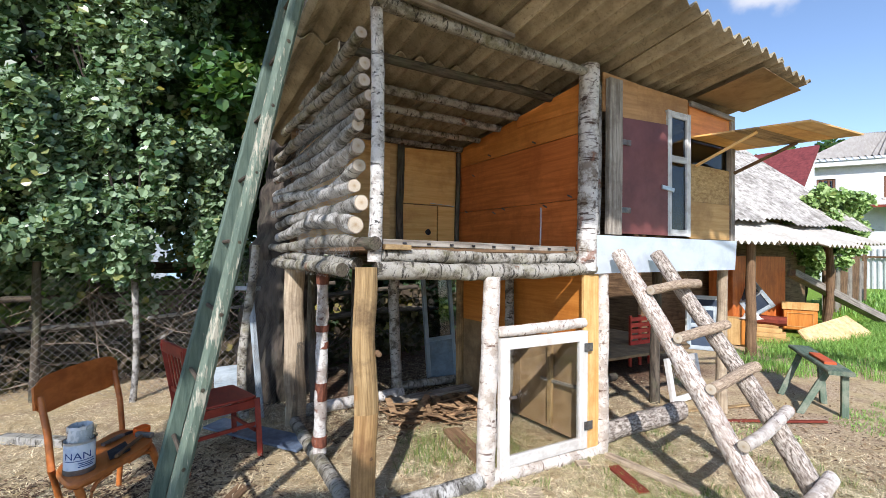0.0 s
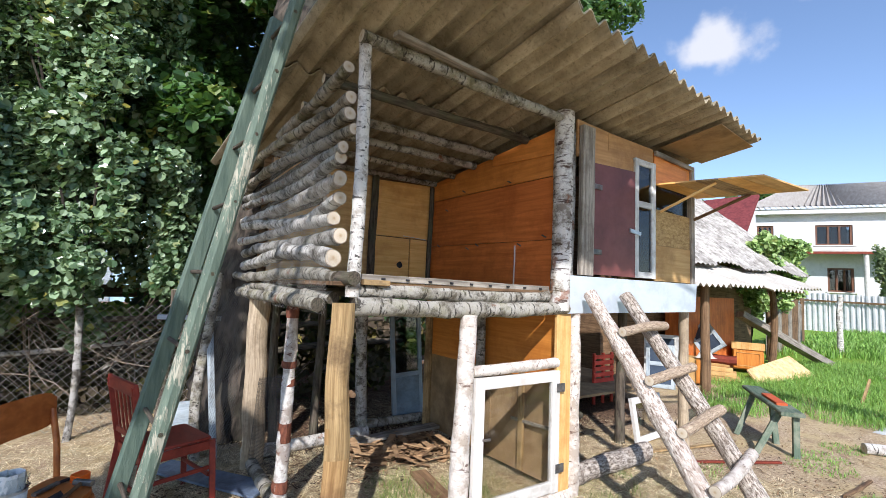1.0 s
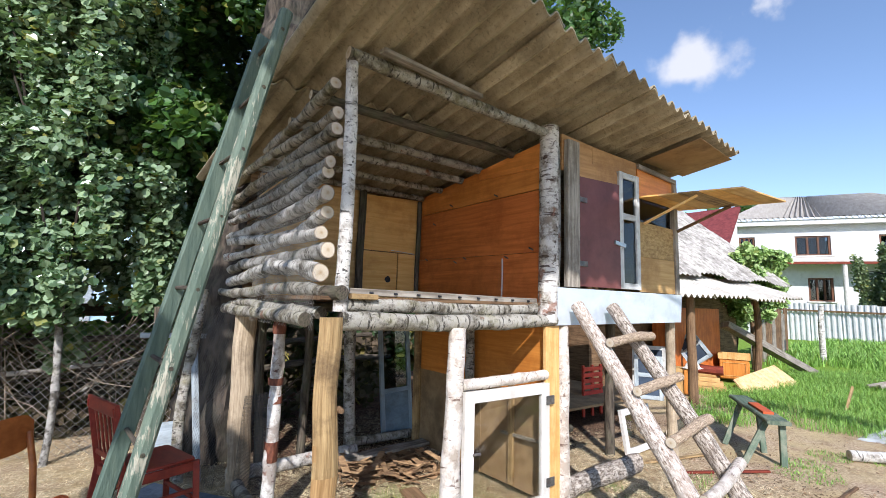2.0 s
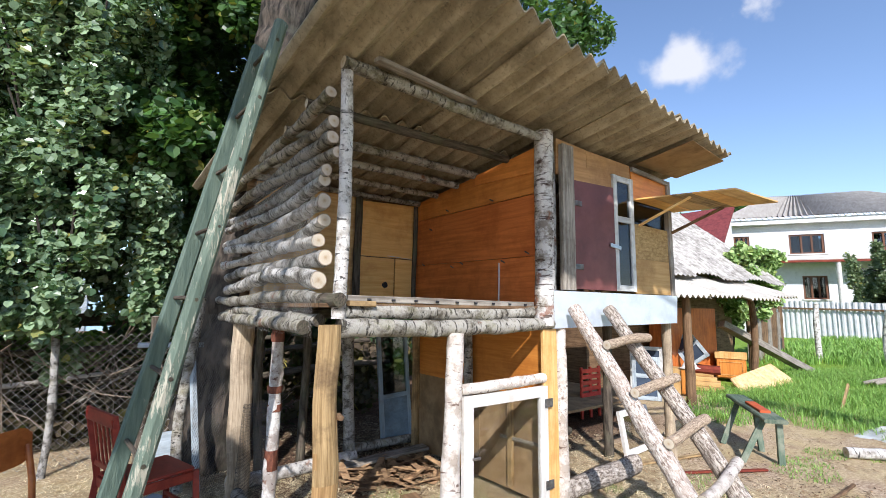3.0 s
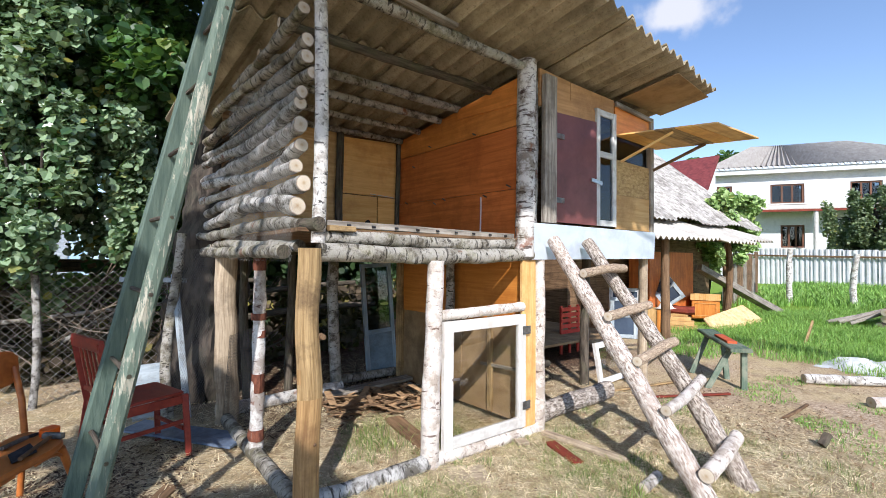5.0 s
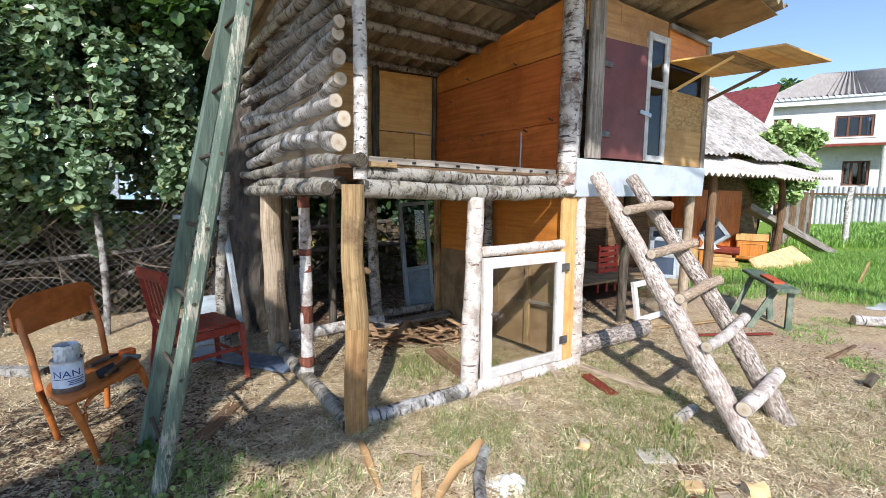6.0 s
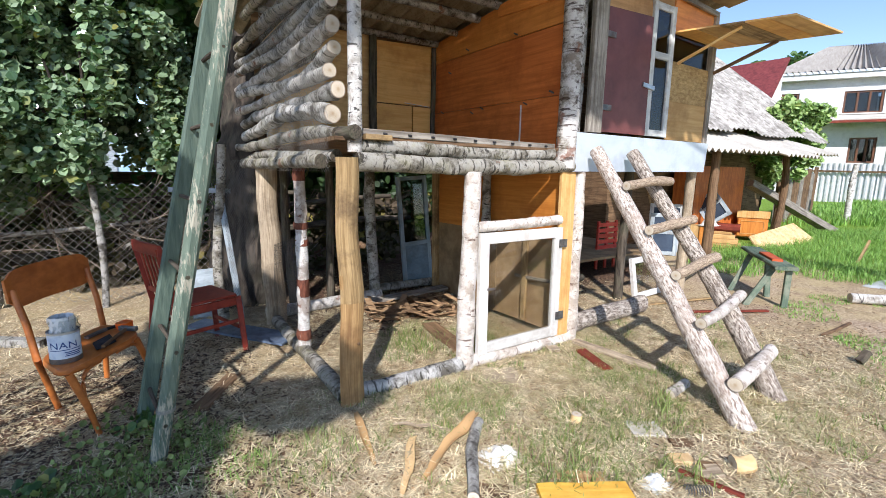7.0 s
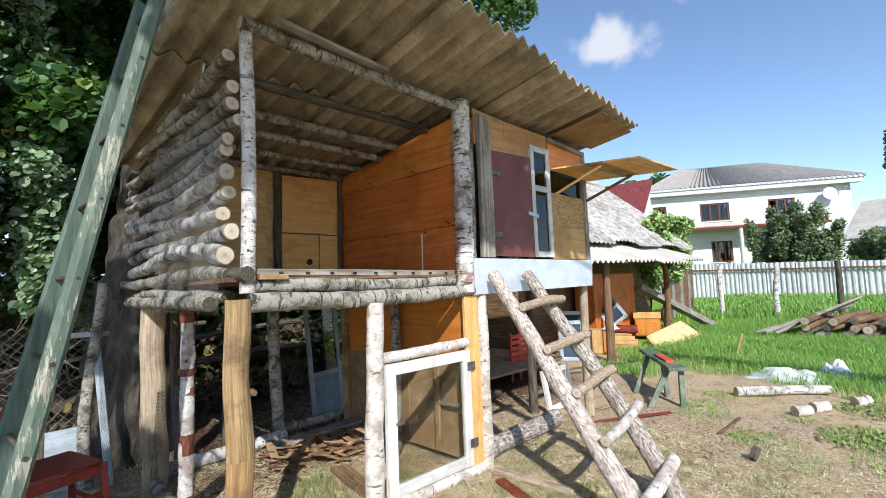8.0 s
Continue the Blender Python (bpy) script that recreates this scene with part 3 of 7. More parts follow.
def leaves(name, centres, spread, count, size, mat, parent=None, label="", seed=1, droop=0.3, origin=(0, 0, 0), flat=0.0, kind="", category=""):
    """Many small bent leaves scattered in clumps about the given centres; each leaf is two triangles pairs folded along its rib."""
    rng = np.random.default_rng(seed)
    cs = np.array(centres, float)
    pick = rng.integers(0, len(cs), count)
    d = rng.normal(size=(count, 3))
    d /= np.linalg.norm(d, axis=1)[:, None] + 1e-9
    rad = rng.random(count) ** 0.45
    sp = np.array(spread if hasattr(spread, "__len__") else (spread,) * 3, float)
    pos = cs[pick] + d * rad[:, None] * sp
    nrm = rng.normal(size=(count, 3)) * 0.6 + np.array((-0.28, -0.48, 0.66))
    nrm /= np.linalg.norm(nrm, axis=1)[:, None]
    rib = rng.normal(size=(count, 3)) + np.array((0, 0, -droop * 2))
    rib -= nrm * (rib * nrm).sum(1)[:, None]
    rib /= np.linalg.norm(rib, axis=1)[:, None]
    side = np.cross(nrm, rib)
    s = (size * (0.55 + 0.9 * rng.random(count)))[:, None]
    tip, base = pos + rib * s * 0.5, pos - rib * s * 0.5
    lift = nrm * s * 0.12
    w = 0.46
    lo, hi = pos - rib * s * 0.2 + lift, pos + rib * s * 0.2 + lift
    v = np.stack([base, lo + side * s * w * 0.9, hi + side * s * w * 0.85, tip, hi - side * s * w * 0.85, lo - side * s * w * 0.9], 1).reshape(-1, 3)
    f = np.arange(count * 6).reshape(-1, 6)
    tri = np.concatenate([f[:, [0, 1, 2]], f[:, [0, 2, 3]], f[:, [0, 3, 4]], f[:, [0, 4, 5]]])
    me = bpy.data.meshes.new(name)
    me.from_pydata(((v - np.array(origin)) * PLAN).tolist(), [], tri.tolist())
    me.materials.append(MATS[mat])
    ob = new(name, me)
    if parent:
        ob.parent = parent
    else:
        ob.location = Vector(origin) * PLAN
    return tagged(ob, label, category, "", kind)


def ground_z(x, y):
    t = min(1.0, max(0.0, (x - 9.0) / 15.0))
    return 0.45 * t * t * (3 - 2 * t) + 0.012 * noise.noise(Vector((x * 1.7, y * 1.7, 0))) + 0.006 * noise.noise(Vector((x * 7, y * 7, 3)))


def grass(name, spots, count, height, seed, label, mat="grass_blade", lean=0.5, width=0.009):
    """Blades of grass in patches (x, y, radius)."""
    rng = np.random.default_rng(seed)
    sp = np.array(spots, float)
    wgt = sp[:, 2] ** 2
    pick = rng.choice(len(sp), count, p=wgt / wgt.sum())
    a, r = rng.random(count) * 6.283, np.sqrt(rng.random(count)) * sp[pick, 2]
    x, y = sp[pick, 0] + np.cos(a) * r, sp[pick, 1] + np.sin(a) * r
    z = np.array([ground_z(p, q) for p, q in zip(x, y)])
    h = height * (0.4 + 0.9 * rng.random(count))
    b = rng.random(count) * 6.283
    dx, dy = np.cos(b), np.sin(b)
    ln = lean * h * rng.random(count)
    c = rng.random(count) * 6.283
    sx, sy = dy * width / 2, -dx * width / 2
    v = np.zeros((count, 5, 3))
    for k, (t, q) in enumerate(((0, 1), (0, -1), (0.55, 0.8), (0.55, -0.8), (1, 0))):
        v[:, k, 0] = x + dx * ln * t * t + sx * q
        v[:, k, 1] = y + dy * ln * t * t + sy * q
        v[:, k, 2] = z + h * t * (1 - 0.18 * t) - 0.01
    f = np.arange(count * 5).reshape(-1, 5)
    tri = np.concatenate([f[:, [0, 1, 2]], f[:, [1, 3, 2]], f[:, [2, 3, 4]]])
    me = bpy.data.meshes.new(name)
    me.from_pydata((v.reshape(-1, 3) * PLAN).tolist(), [], tri.tolist())
    me.materials.append(MATS[mat])
    return tagged(new(name, me), label, "grass" if "grass" in name else "litter", "", "stuff")


# ---------------------------------------------------------------- ground
def build_ground():
    def axis(lo, hi, step):
        a = list(np.arange(lo, hi, step))
        s, v, left = step, hi, []
        while v < 900:
            left.append(v)
            s *= 1.35
            v += s
        s, v, right = step, lo - step, []
        while v > -900:
            right.append(v)
            s *= 1.35
            v -= s
        return right[::-1] + a + left
    xs, ys = axis(-4.0, 9.0, 0.11), axis(-2.0, 7.5, 0.11)
    verts = [(x * PLAN, y * PLAN, ground_z(x, y) * PLAN) for y in ys for x in xs]
    w = len(xs)
    faces = [(j * w + i, j * w + i + 1, (j + 1) * w + i + 1, (j + 1) * w + i) for j in range(len(ys) - 1) for i in range(w - 1)]
    me = bpy.data.meshes.new("ground")
    me.from_pydata(verts, [], faces)
    me.materials.append(MATS["yard_soil"])
    me.polygons.foreach_set("use_smooth", [True] * len(me.polygons))
    tagged(new("ground", me), "trodden sandy yard with straw, turning to lush grass", "ground", "", "structure")


build_ground()

# ---------------------------------------------------------------- the coop
F, BACK, PX, RX = 3.0, 5.15, 1.83, 3.95          # front, back, partition, right end
FLOOR = 1.70
coop = thing("chicken_coop", "two-storey patchwork coop of birch logs, plywood and slate", "coop", (1.9, 4.0, 0))
BL = ["birch_white", "cut_end"]
BG = ["birch_grey", "cut_end"]
BB = ["birch_beam", "cut_end"]
DB = ["dark_bark", "cut_end"]
BW = ["birch_log", "cut_end"]
BU = ["birch_roof_shade", "cut_end"]


def roof_z(x, y):
    return 3.335 - 0.14 * (y - F)


def build_log_wall():
    # stacked side logs, from the bottom: height at the front end, radius, front end's y
    rows = [(1.60, 0.05, 3.2), (1.735, 0.055, 3.1), (1.86, 0.07, 3.20), (2.0, 0.063, 3.17), (2.14, 0.055, 3.20), (2.255, 0.056, 3.19),
            (2.40, 0.06, 3.13), (2.51, 0.054, 3.15), (2.60, 0.046, 3.11), (2.69, 0.05, 3.04), (2.785, 0.05, 3.03), (2.915, 0.05, 3.05), (3.12, 0.052, 3.09)]
    for i, (z, r, y0) in enumerate(rows):
        y1 = 5.42 + 0.12 * math.sin(i * 2.3)
        z1 = min(z * 0.93 + 0.11 + 0.02 * math.sin(i * 1.7), roof_z(0, y1) - 0.1)
        if i > 10:
            y1 = 4.9 - (i - 11) * 0.6
            z1 = min(z1 + 0.05, roof_z(0, y1) - 0.12)
        xa, xb = -0.13 + 0.015 * math.sin(i * 3.1), -0.30 + 0.02 * math.cos(i * 2.1)
        # bark tone carries the light: top rows duller for roof shade, middle rows whiter for sun
        part("wall_log", log((xa, y0, z), (xb, y1, z1), r * 0.84, r * 0.70, 0.07, 16, i + 3, 0.22, knots=9), ["birch_beam", "dark_bark"] if i < 2 else ((BW, BL, BW, BG, BL)[i % 5] if i < 9 else BU), coop)
        # thin packing sticks in the gaps
        if 1 < i < 11:
            part("wall_stick", log((xa + 0.035, y0 + 0.35, z + r * 1.0), (xb + 0.065, y1 - 0.1, z1 + r * 0.95), 0.022, 0.018, 0.03, 8, i + 40), DB, coop)


build_log_wall()

# posts
part("corner_post", log((-0.075, 3.0, 1.62), (-0.072, 3.02, 3.27), 0.044, 0.041, 0.012, 14, 1), BL, coop, "slim white birch corner post")
part("middle_post", log((1.80, 3.0, 1.55), (1.835, 3.0, 3.29), 0.085, 0.082, 0.012, 16, 2), ["birch_peel", "cut_end"], coop, "thick white birch post with black marks")
part("inner_post", log((1.965, 3.04, 1.86), (1.975, 3.04, 3.18), 0.035, 0.035, 0.01, 10, 3), BG, coop)
part("right_post", log((3.93, 3.06, 0.0), (3.94, 3.06, 1.9), 0.055, 0.05, 0.012, 12, 4), ["post_wood", "cut_end"], coop)
part("right_post", board((3.965, 3.0, 1.85), (3.965, 3.0, 3.19), 0.07, 0.07, (1, 0, 0)), "grey_wood", coop)
part("door_post", log((0.79, 3.0, 0.0), (0.825, 3.0, 1.51), 0.073, 0.062, 0.02, 16, 5, 0.12), ["birch_fluffy", "cut_end"], coop, "peeling white birch door post")
part("latch_post", log((1.965, 2.99, 0.0), (1.995, 3.0, 1.52), 0.062, 0.05, 0.012, 14, 6, 0.1), ["birch_fluffy", "cut_end"], coop, "peeling white birch post")
part("door_rail", log((0.87, 2.985, 1.105), (1.765, 2.985, 1.12), 0.04, 0.042, 0.008, 12, 7), ["birch_fluffy", "cut_end"], coop)
part("jamb_board", board((1.845, 2.985, 0.03), (1.835, 2.985, 1.52), 0.17, 0.035, (1, 0, 0)), "fresh_board", coop, "honey-coloured planed jamb board")


def split_post(p0, p1, w0, w1, d, seed, mat="split_wood", label="", low=None):
    """A cleft stake: lens-shaped in section, wavy along its length."""
    bm = bmesh.new()
    uv = bm.loops.layers.uv.verify()
    p0, p1 = Vector(p0), Vector(p1)
    n, sides, rings = 18, 10, []
    for i in range(n + 1):
        t = i / n
        c = p0.lerp(p1, t) + Vector((0.03 * noise.noise(Vector((t * 3.4, seed, 0))), 0.01 * noise.noise(Vector((t * 3, seed, 5))), 0))
        w = (w0 + (w1 - w0) * t) / 2 * (1 + 0.16 * noise.noise(Vector((t * 5, seed, 9))))
        rings.append([bm.verts.new(c + Vector((w * math.cos(6.2832 * k / sides), d / 2 * math.sin(6.2832 * k / sides) * (1 if math.sin(6.2832 * k / sides) < 0 else 0.55) + 0.006 * noise.noise(Vector((k * 2.1, t * 9, seed))), 0))) for k in range(sides)])
    for i in range(n):
        for k in range(sides):
            k2 = (k + 1) % sides
            f = bm.faces.new((rings[i][k], rings[i][k2], rings[i + 1][k2], rings[i + 1][k]))
            for lp, (a, b) in zip(f.loops, ((k, i), (k + 1, i), (k + 1, i + 1), (k, i + 1))):
                lp[uv].uv = (a / sides * 0.5 + seed, b / n * 1.6)
    bm.faces.new(rings[0][::-1])
    bm.faces.new(rings[-1])
    if low:
        bm.faces.ensure_lookup_table()
        for f in bm.faces:
            c = f.calc_center_median()
            f.material_index = 1 if c.z < 0.74 + 0.9 * noise.noise(c * 9) * 0.16 else 0
    part("cleft_post", bm, [mat, low] if low else mat, coop, label)


split_post((-0.148, 2.945, -0.03), (-0.145, 2.95, 1.585), 0.165, 0.145, 0.10, 2.0, label="honey-coloured cleft wooden corner stake", low="stake_wood")
for k, (x, z, r) in enumerate(((-0.12, 0.42, 0.013), (-0.075, 1.05, 0.022))):
    part("knot", log((x, 2.94, z), (x, 2.895, z), r, r * 0.7, 0, 10, 400 + k, 0.2), ["brown_wood", "brown_wood"], coop)
split_post((-0.20, 4.80, -0.03), (-0.21, 4.87, 1.60), 0.20, 0.19, 0.12, 5.0, "post_wood", "greyish cleft wooden stake")
part("side_post", log((-0.19, 3.86, 0.1), (-0.2, 3.80, 1.56), 0.052, 0.042, 0.003, 12, 8, 0.12), ["birch_rusty", "cut_end"], coop, "thin white birch stake with rust-brown bark bands")
for k, (za, zb) in enumerate(((0.16, 0.24), (0.52, 0.66), (0.93, 0.98), (1.06, 1.11), (1.43, 1.55))):
    pa, pb = (frac((-0.19, 3.86, 0.1), (-0.2, 3.80, 1.56), (z - 0.1) / 1.46) for z in (za, zb))
    part("bark_band", log(pa, pb, 0.0545 - 0.0068 * za, 0.0545 - 0.0068 * zb, 0.001, 12, 420 + k, 0.1), ["bark_rust", "bark_rust"], coop, "rust-brown bark left on the stake")
part("back_post", log((1.0, 5.1, 0.0), (0.98, 5.14, 1.7), 0.065, 0.06, 0.02, 12, 9), BG, coop)
part("back_post", log((0.5, 5.2, 0.0), (0.52, 5.2, 1.7), 0.045, 0.04, 0.02, 10, 10), DB, coop)
part("back_post", log((0.1, 5.3, 0.0), (0.05, 5.3, 1.7), 0.045, 0.04, 0.02, 10, 11), DB, coop)
split_post((1.80, 5.02, 0.0), (1.80, 5.02, 1.6), 0.12, 0.11, 0.1, 7.0, "split_wood")
part("partition_post", log((1.72, 3.95, 0.0), (1.74, 3.95, 1.62), 0.05, 0.045, 0.015, 10, 12), BG, coop)
part("back_post", log((3.86, 5.05, 0.0), (3.86, 5.05, 1.75), 0.05, 0.045, 0.015, 10, 13), DB, coop)
part("under_post", log((3.55, 3.6, 0.0), (3.5, 3.55, 1.6), 0.055, 0.05, 0.02, 12, 14), DB, coop)
part("under_post", log((3.05, 4.5, 0.0), (3.05, 4.5, 1.7), 0.06, 0.055, 0.02, 12, 15), DB, coop)

# sills on the ground
part("sill_log", log((-0.10, 3.02, 0.02), (0.80, 3.0, 0.045), 0.062, 0.06, 0.012, 14, 16, 0.16), BW, coop)
part("sill_log", log((0.75, 2.99, 0.045), (2.0, 2.99, 0.03), 0.055, 0.06, 0.01, 14, 17, 0.12), ["birch_fluffy", "cut_end"], coop)
part("sill_log", log((-0.19, 2.97, 0.045), (-0.2, 4.9, 0.06), 0.052, 0.055, 0.02, 12, 18), ["birch_beam", "dark_bark"], coop)
part("sill_log", log((-0.25, 4.98, 0.08), (1.05, 5.06, 0.08), 0.065, 0.06, 0.012, 12, 19), BL, coop)
part("sill_log", log((1.0, 5.2, 0.1), (1.85, 5.2, 0.1), 0.05, 0.05, 0.01, 10, 20), BB, coop)
part("sill_log", log((2.08, 3.08, 0.09), (3.3, 3.14, 0.09), 0.085, 0.095, 0.02, 16, 21, 0.14), ["ladder_bark_grey", "cut_end"], coop, "thick log lying along the ground")

# beams under the upper floor
part("beam", log((-0.08, 2.99, 1.555), (1.86, 2.98, 1.56), 0.06, 0.056, 0.025, 14, 22, 0.16, knots=8), ["birch_beam", "dark_bark"], coop, "lichen-spotted birch beam")
part("beam", log((-0.06, 3.03, 1.655), (1.68, 3.03, 1.665), 0.043, 0.05, 0.03, 14, 23, 0.16, knots=8), BB, coop)
part("beam", log((-0.24, 3.14, 1.56), (-0.30, 5.4, 1.57), 0.045, 0.05, 0.02, 12, 24, 0.1), ["birch_beam", "dark_bark"], coop)
part("beam", log((-0.3, 5.12, 1.6), (3.9, 5.12, 1.6), 0.055, 0.05, 0.015, 10, 25), DB, coop)
part("beam", log((1.9, 3.05, 1.6), (3.95, 3.05, 1.6), 0.05, 0.05, 0.015, 10, 26), DB, coop)
part("beam_stub", log((-0.10, 2.93, 1.735), (-0.12, 3.2, 1.735), 0.045, 0.045, 0.003, 12, 27), ["dark_bark", "dark_bark"], coop)
part("floor_edge", board((-0.02, 3.02, 1.745), (1.69, 3.03, 1.725), 0.045, 0.03, (0, 0, 1), wobble=0.004, segs=6), "grey_wood", coop, "weathered batten with screw heads")
for k in range(9):
    x = 0.12 + k * 0.18
    part("screw", board((x, 3.0, 1.743 - 0.012 * x), (x + 0.025, 3.0, 1.742 - 0.012 * x), 0.014, 0.012, (0, 0, 1)), "dark_cloth", coop)
part("floor_chock", board((-0.02, 2.98, 1.715), (0.16, 2.98, 1.712), 0.05, 0.035, (0, 1, 0)), "split_wood", coop)
for i in range(11):
    y = 3.1 + i * 0.19
    part("floor_plank", board((-0.2, y, FLOOR), (3.9, y, FLOOR), 0.18, 0.025, (0, 1, 0), seed=i), "brown_wood", coop)

# rafters and purlins
part("front_purlin", log((-0.12, 2.99, 3.285), (1.80, 2.99, 3.215), 0.046, 0.04, 0.012, 14, 28, 0.12, knots=6), ["birch_beam", "cut_end"], coop, "knotty birch pole under the roof edge")
part("batten", board((0.06, 2.86, 3.31), (0.95, 2.93, 3.285), 0.07, 0.03, (0, 1, 0.1)), "grey_wood", coop, "pale grey batten")
for i, (y, z, r) in enumerate(((3.45, 3.15, 0.036), (3.95, 3.115, 0.04), (4.27, 3.065, 0.038), (4.66, 3.02, 0.032), (5.06, 2.99, 0.034))):
    part("purlin", log((-0.2, y, z), (1.83, y, z - 0.01), r, r, 0.018, 12, 29 + i, 0.1), (DB, BG, BG, BB, BG)[i], coop)

# partition boards on the right of the open loft
def yz_panel(x, pts, mat, name="partition_board", label=""):
    part(name, sheet([(x, y, z) for y, z in pts], 0.018), mat, coop, label)


yz_panel(PX, [(3.06, 1.72), (5.14, 1.72), (5.14, 2.20), (3.06, 2.16)], "ply_red")
yz_panel(PX + 0.006, [(3.06, 2.166), (5.14, 2.206), (5.14, 2.765), (3.06, 2.735)], "ply_red", label="reddish-brown stained plywood")
yz_panel(PX, [(3.06, 2.742), (5.14, 2.77), (5.14, 2.99), (3.06, 3.16)], "ply_honey", label="honey-orange stained plywood board")
yz_panel(PX - 0.016, [(3.06, 2.93), (3.94, 2.99), (3.94, 3.09), (3.06, 3.165)], "ply_honey")
yz_panel(PX, [(3.05, 0.92), (5.1, 0.90), (5.1, 1.53), (3.05, 1.53)], "ply_amber", label="orange veneered chipboard")
yz_panel(PX + 0.012, [(3.05, 0.08), (3.9, 0.06), (3.9, 0.93), (3.05, 0.93)], "old_card", label="drab brown hardboard sheet")
yz_panel(PX + 0.004, [(3.88, 0.06), (5.1, 0.06), (5.1, 0.92), (3.88, 0.92)], "old_card")
part("cleat", board((PX - 0.03, 3.42, 0.1), (PX - 0.03, 3.42, 1.0), 0.06, 0.03, (0, 1, 0)), "split_wood", coop)
part("cleat", board((PX - 0.04, 3.05, 0.55), (PX - 0.03, 3.55, 0.52), 0.03, 0.02, (0, 0, 1)), "grey_wood", coop)
part("hook_rod", log((PX - 0.02, 3.58, 1.75), (PX - 0.02, 3.575, 2.13), 0.008, 0.008, 0.002, 6, 1), ["white_paint", "white_paint"], coop, "thin white rod hanging on the board")
for k, (y, z) in enumerate(((3.5, 2.14), (3.66, 2.78), (4.15, 2.17), (4.32, 2.14), (4.9, 2.2), (4.42, 2.8), (3.18, 2.2), (4.75, 2.62))):
    part("bracket", board((PX - 0.016, y, z - 0.012), (PX - 0.016, y + 0.05, z + 0.012), 0.014, 0.01, (0, 0, 1)), "metal_grey", coop)

# back wall of the loft
def xz_panel(y, pts, mat, name, label="", thick=0.018):
    return part(name, sheet([(x, y, z) for x, z in pts], thick), mat, coop, label)


xz_panel(BACK, [(-0.12, 1.7), (0.90, 1.7), (0.90, 2.97), (-0.12, 2.97)], "ply_pale", "back_board", "pale plywood sheet")
xz_panel(BACK, [(1.06, 2.285), (1.82, 2.28), (1.82, 2.97), (1.06, 2.94)], "ply_gold", "back_board", "yellow varnished plywood")
xz_panel(BACK, [(0.90, 1.7), (1.06, 1.7), (1.06, 2.97), (0.90, 2.97)], "ply_pale", "back_board")
front = xz_panel(BACK - 0.012, [(1.06, 1.7), (1.52, 1.7), (1.52, 2.27), (1.06, 2.27)], "ply_gold", "cupboard_door", "honey-yellow cupboard door with a round hole")
# door is not cut: a dark disc stands in for the shaded finger hole
part("finger_hole", log((1.40, BACK - 0.026, 1.945), (1.40, BACK - 0.008, 1.945), 0.035, 0.035, 0, 16, 1, 0), ["dark_cloth", "dark_cloth"], front)
xz_panel(BACK - 0.012, [(1.535, 1.7), (1.82, 1.7), (1.82, 2.27), (1.535, 2.27)], "ply_gold", "cupboard_door")
xz_panel(BACK + 0.05, [(-0.2, 1.66), (1.86, 1.66), (1.86, 3.0), (-0.2, 3.0)], "brown_wood", "back_lining")
part("back_pole", log((1.0, BACK - 0.06, 1.7), (1.01, BACK - 0.06, 2.98), 0.045, 0.042, 0.015, 12, 41), DB, coop)
part("back_pole", log((1.79, BACK - 0.05, 1.7), (1.80, BACK - 0.05, 2.95), 0.03, 0.03, 0.012, 10, 42), DB, coop)
part("shelf_wire", board((1.42, BACK - 0.03, 2.30), (1.75, BACK - 0.03, 2.28), 0.007, 0.006, (0, 0, 1)), "tin_white", coop)

# right-hand room: front boards, door, sash, hatch
xz_panel(F, [(1.99, 2.93), (2.44, 2.93), (2.44, 3.25), (1.99, 3.27)], "ply_tan", "front_board", "yellowish plywood offcut")
xz_panel(F + 0.004, [(2.45, 2.95), (3.20, 3.0), (3.20, 3.24), (2.45, 3.25)], "ply_tan", "front_board")
xz_panel(F - 0.004, [(2.19, 2.905), (2.85, 2.935), (2.84, 3.06), (2.19, 3.08)], "ply_tan", "front_board")
part("stile", board((2.085, 2.96, 1.86), (2.095, 2.96, 3.21), 0.165, 0.05, (1, 0, 0), wobble=0.006, segs=8), "grey_wood", coop, "weathered grey upright timber")
xz_panel(F, [(3.22, 2.87), (3.93, 2.86), (3.93, 3.19), (3.22, 3.22)], "ply_honey", "front_board")
part("front_batten", board((3.20, 2.97, 3.2), (3.96, 2.97, 3.16), 0.05, 0.03, (0, 0, 1)), "grey_wood", coop)
xz_panel(F, [(3.23, 2.235), (3.93, 2.235), (3.93, 2.60), (3.23, 2.61)], "osb", "front_board", "coarse strand board")
xz_panel(F - 0.003, [(3.22, 1.86), (3.93, 1.86), (3.93, 2.232), (3.22, 2.232)], "ply_pale", "front_board", "drab plywood board")
xz_panel(F + 0.02, [(3.24, 2.60), (3.93, 2.60), (3.93, 2.87), (3.24, 2.87)], "pane_dark", "hatch_pane", "dark hatch pane", 0.006)
part("side_boarding", sheet([(RX, F + 0.02, 1.7), (RX, BACK, 1.7), (RX, BACK, 3.0), (RX, F + 0.02, 3.2)], 0.018), "ply_pale", coop)
part("back_boarding", sheet([(PX + 0.02, BACK, 1.7), (RX, BACK, 1.7), (RX, BACK, 3.0), (PX + 0.02, BACK, 3.0)], 0.018), "ply_pale", coop)

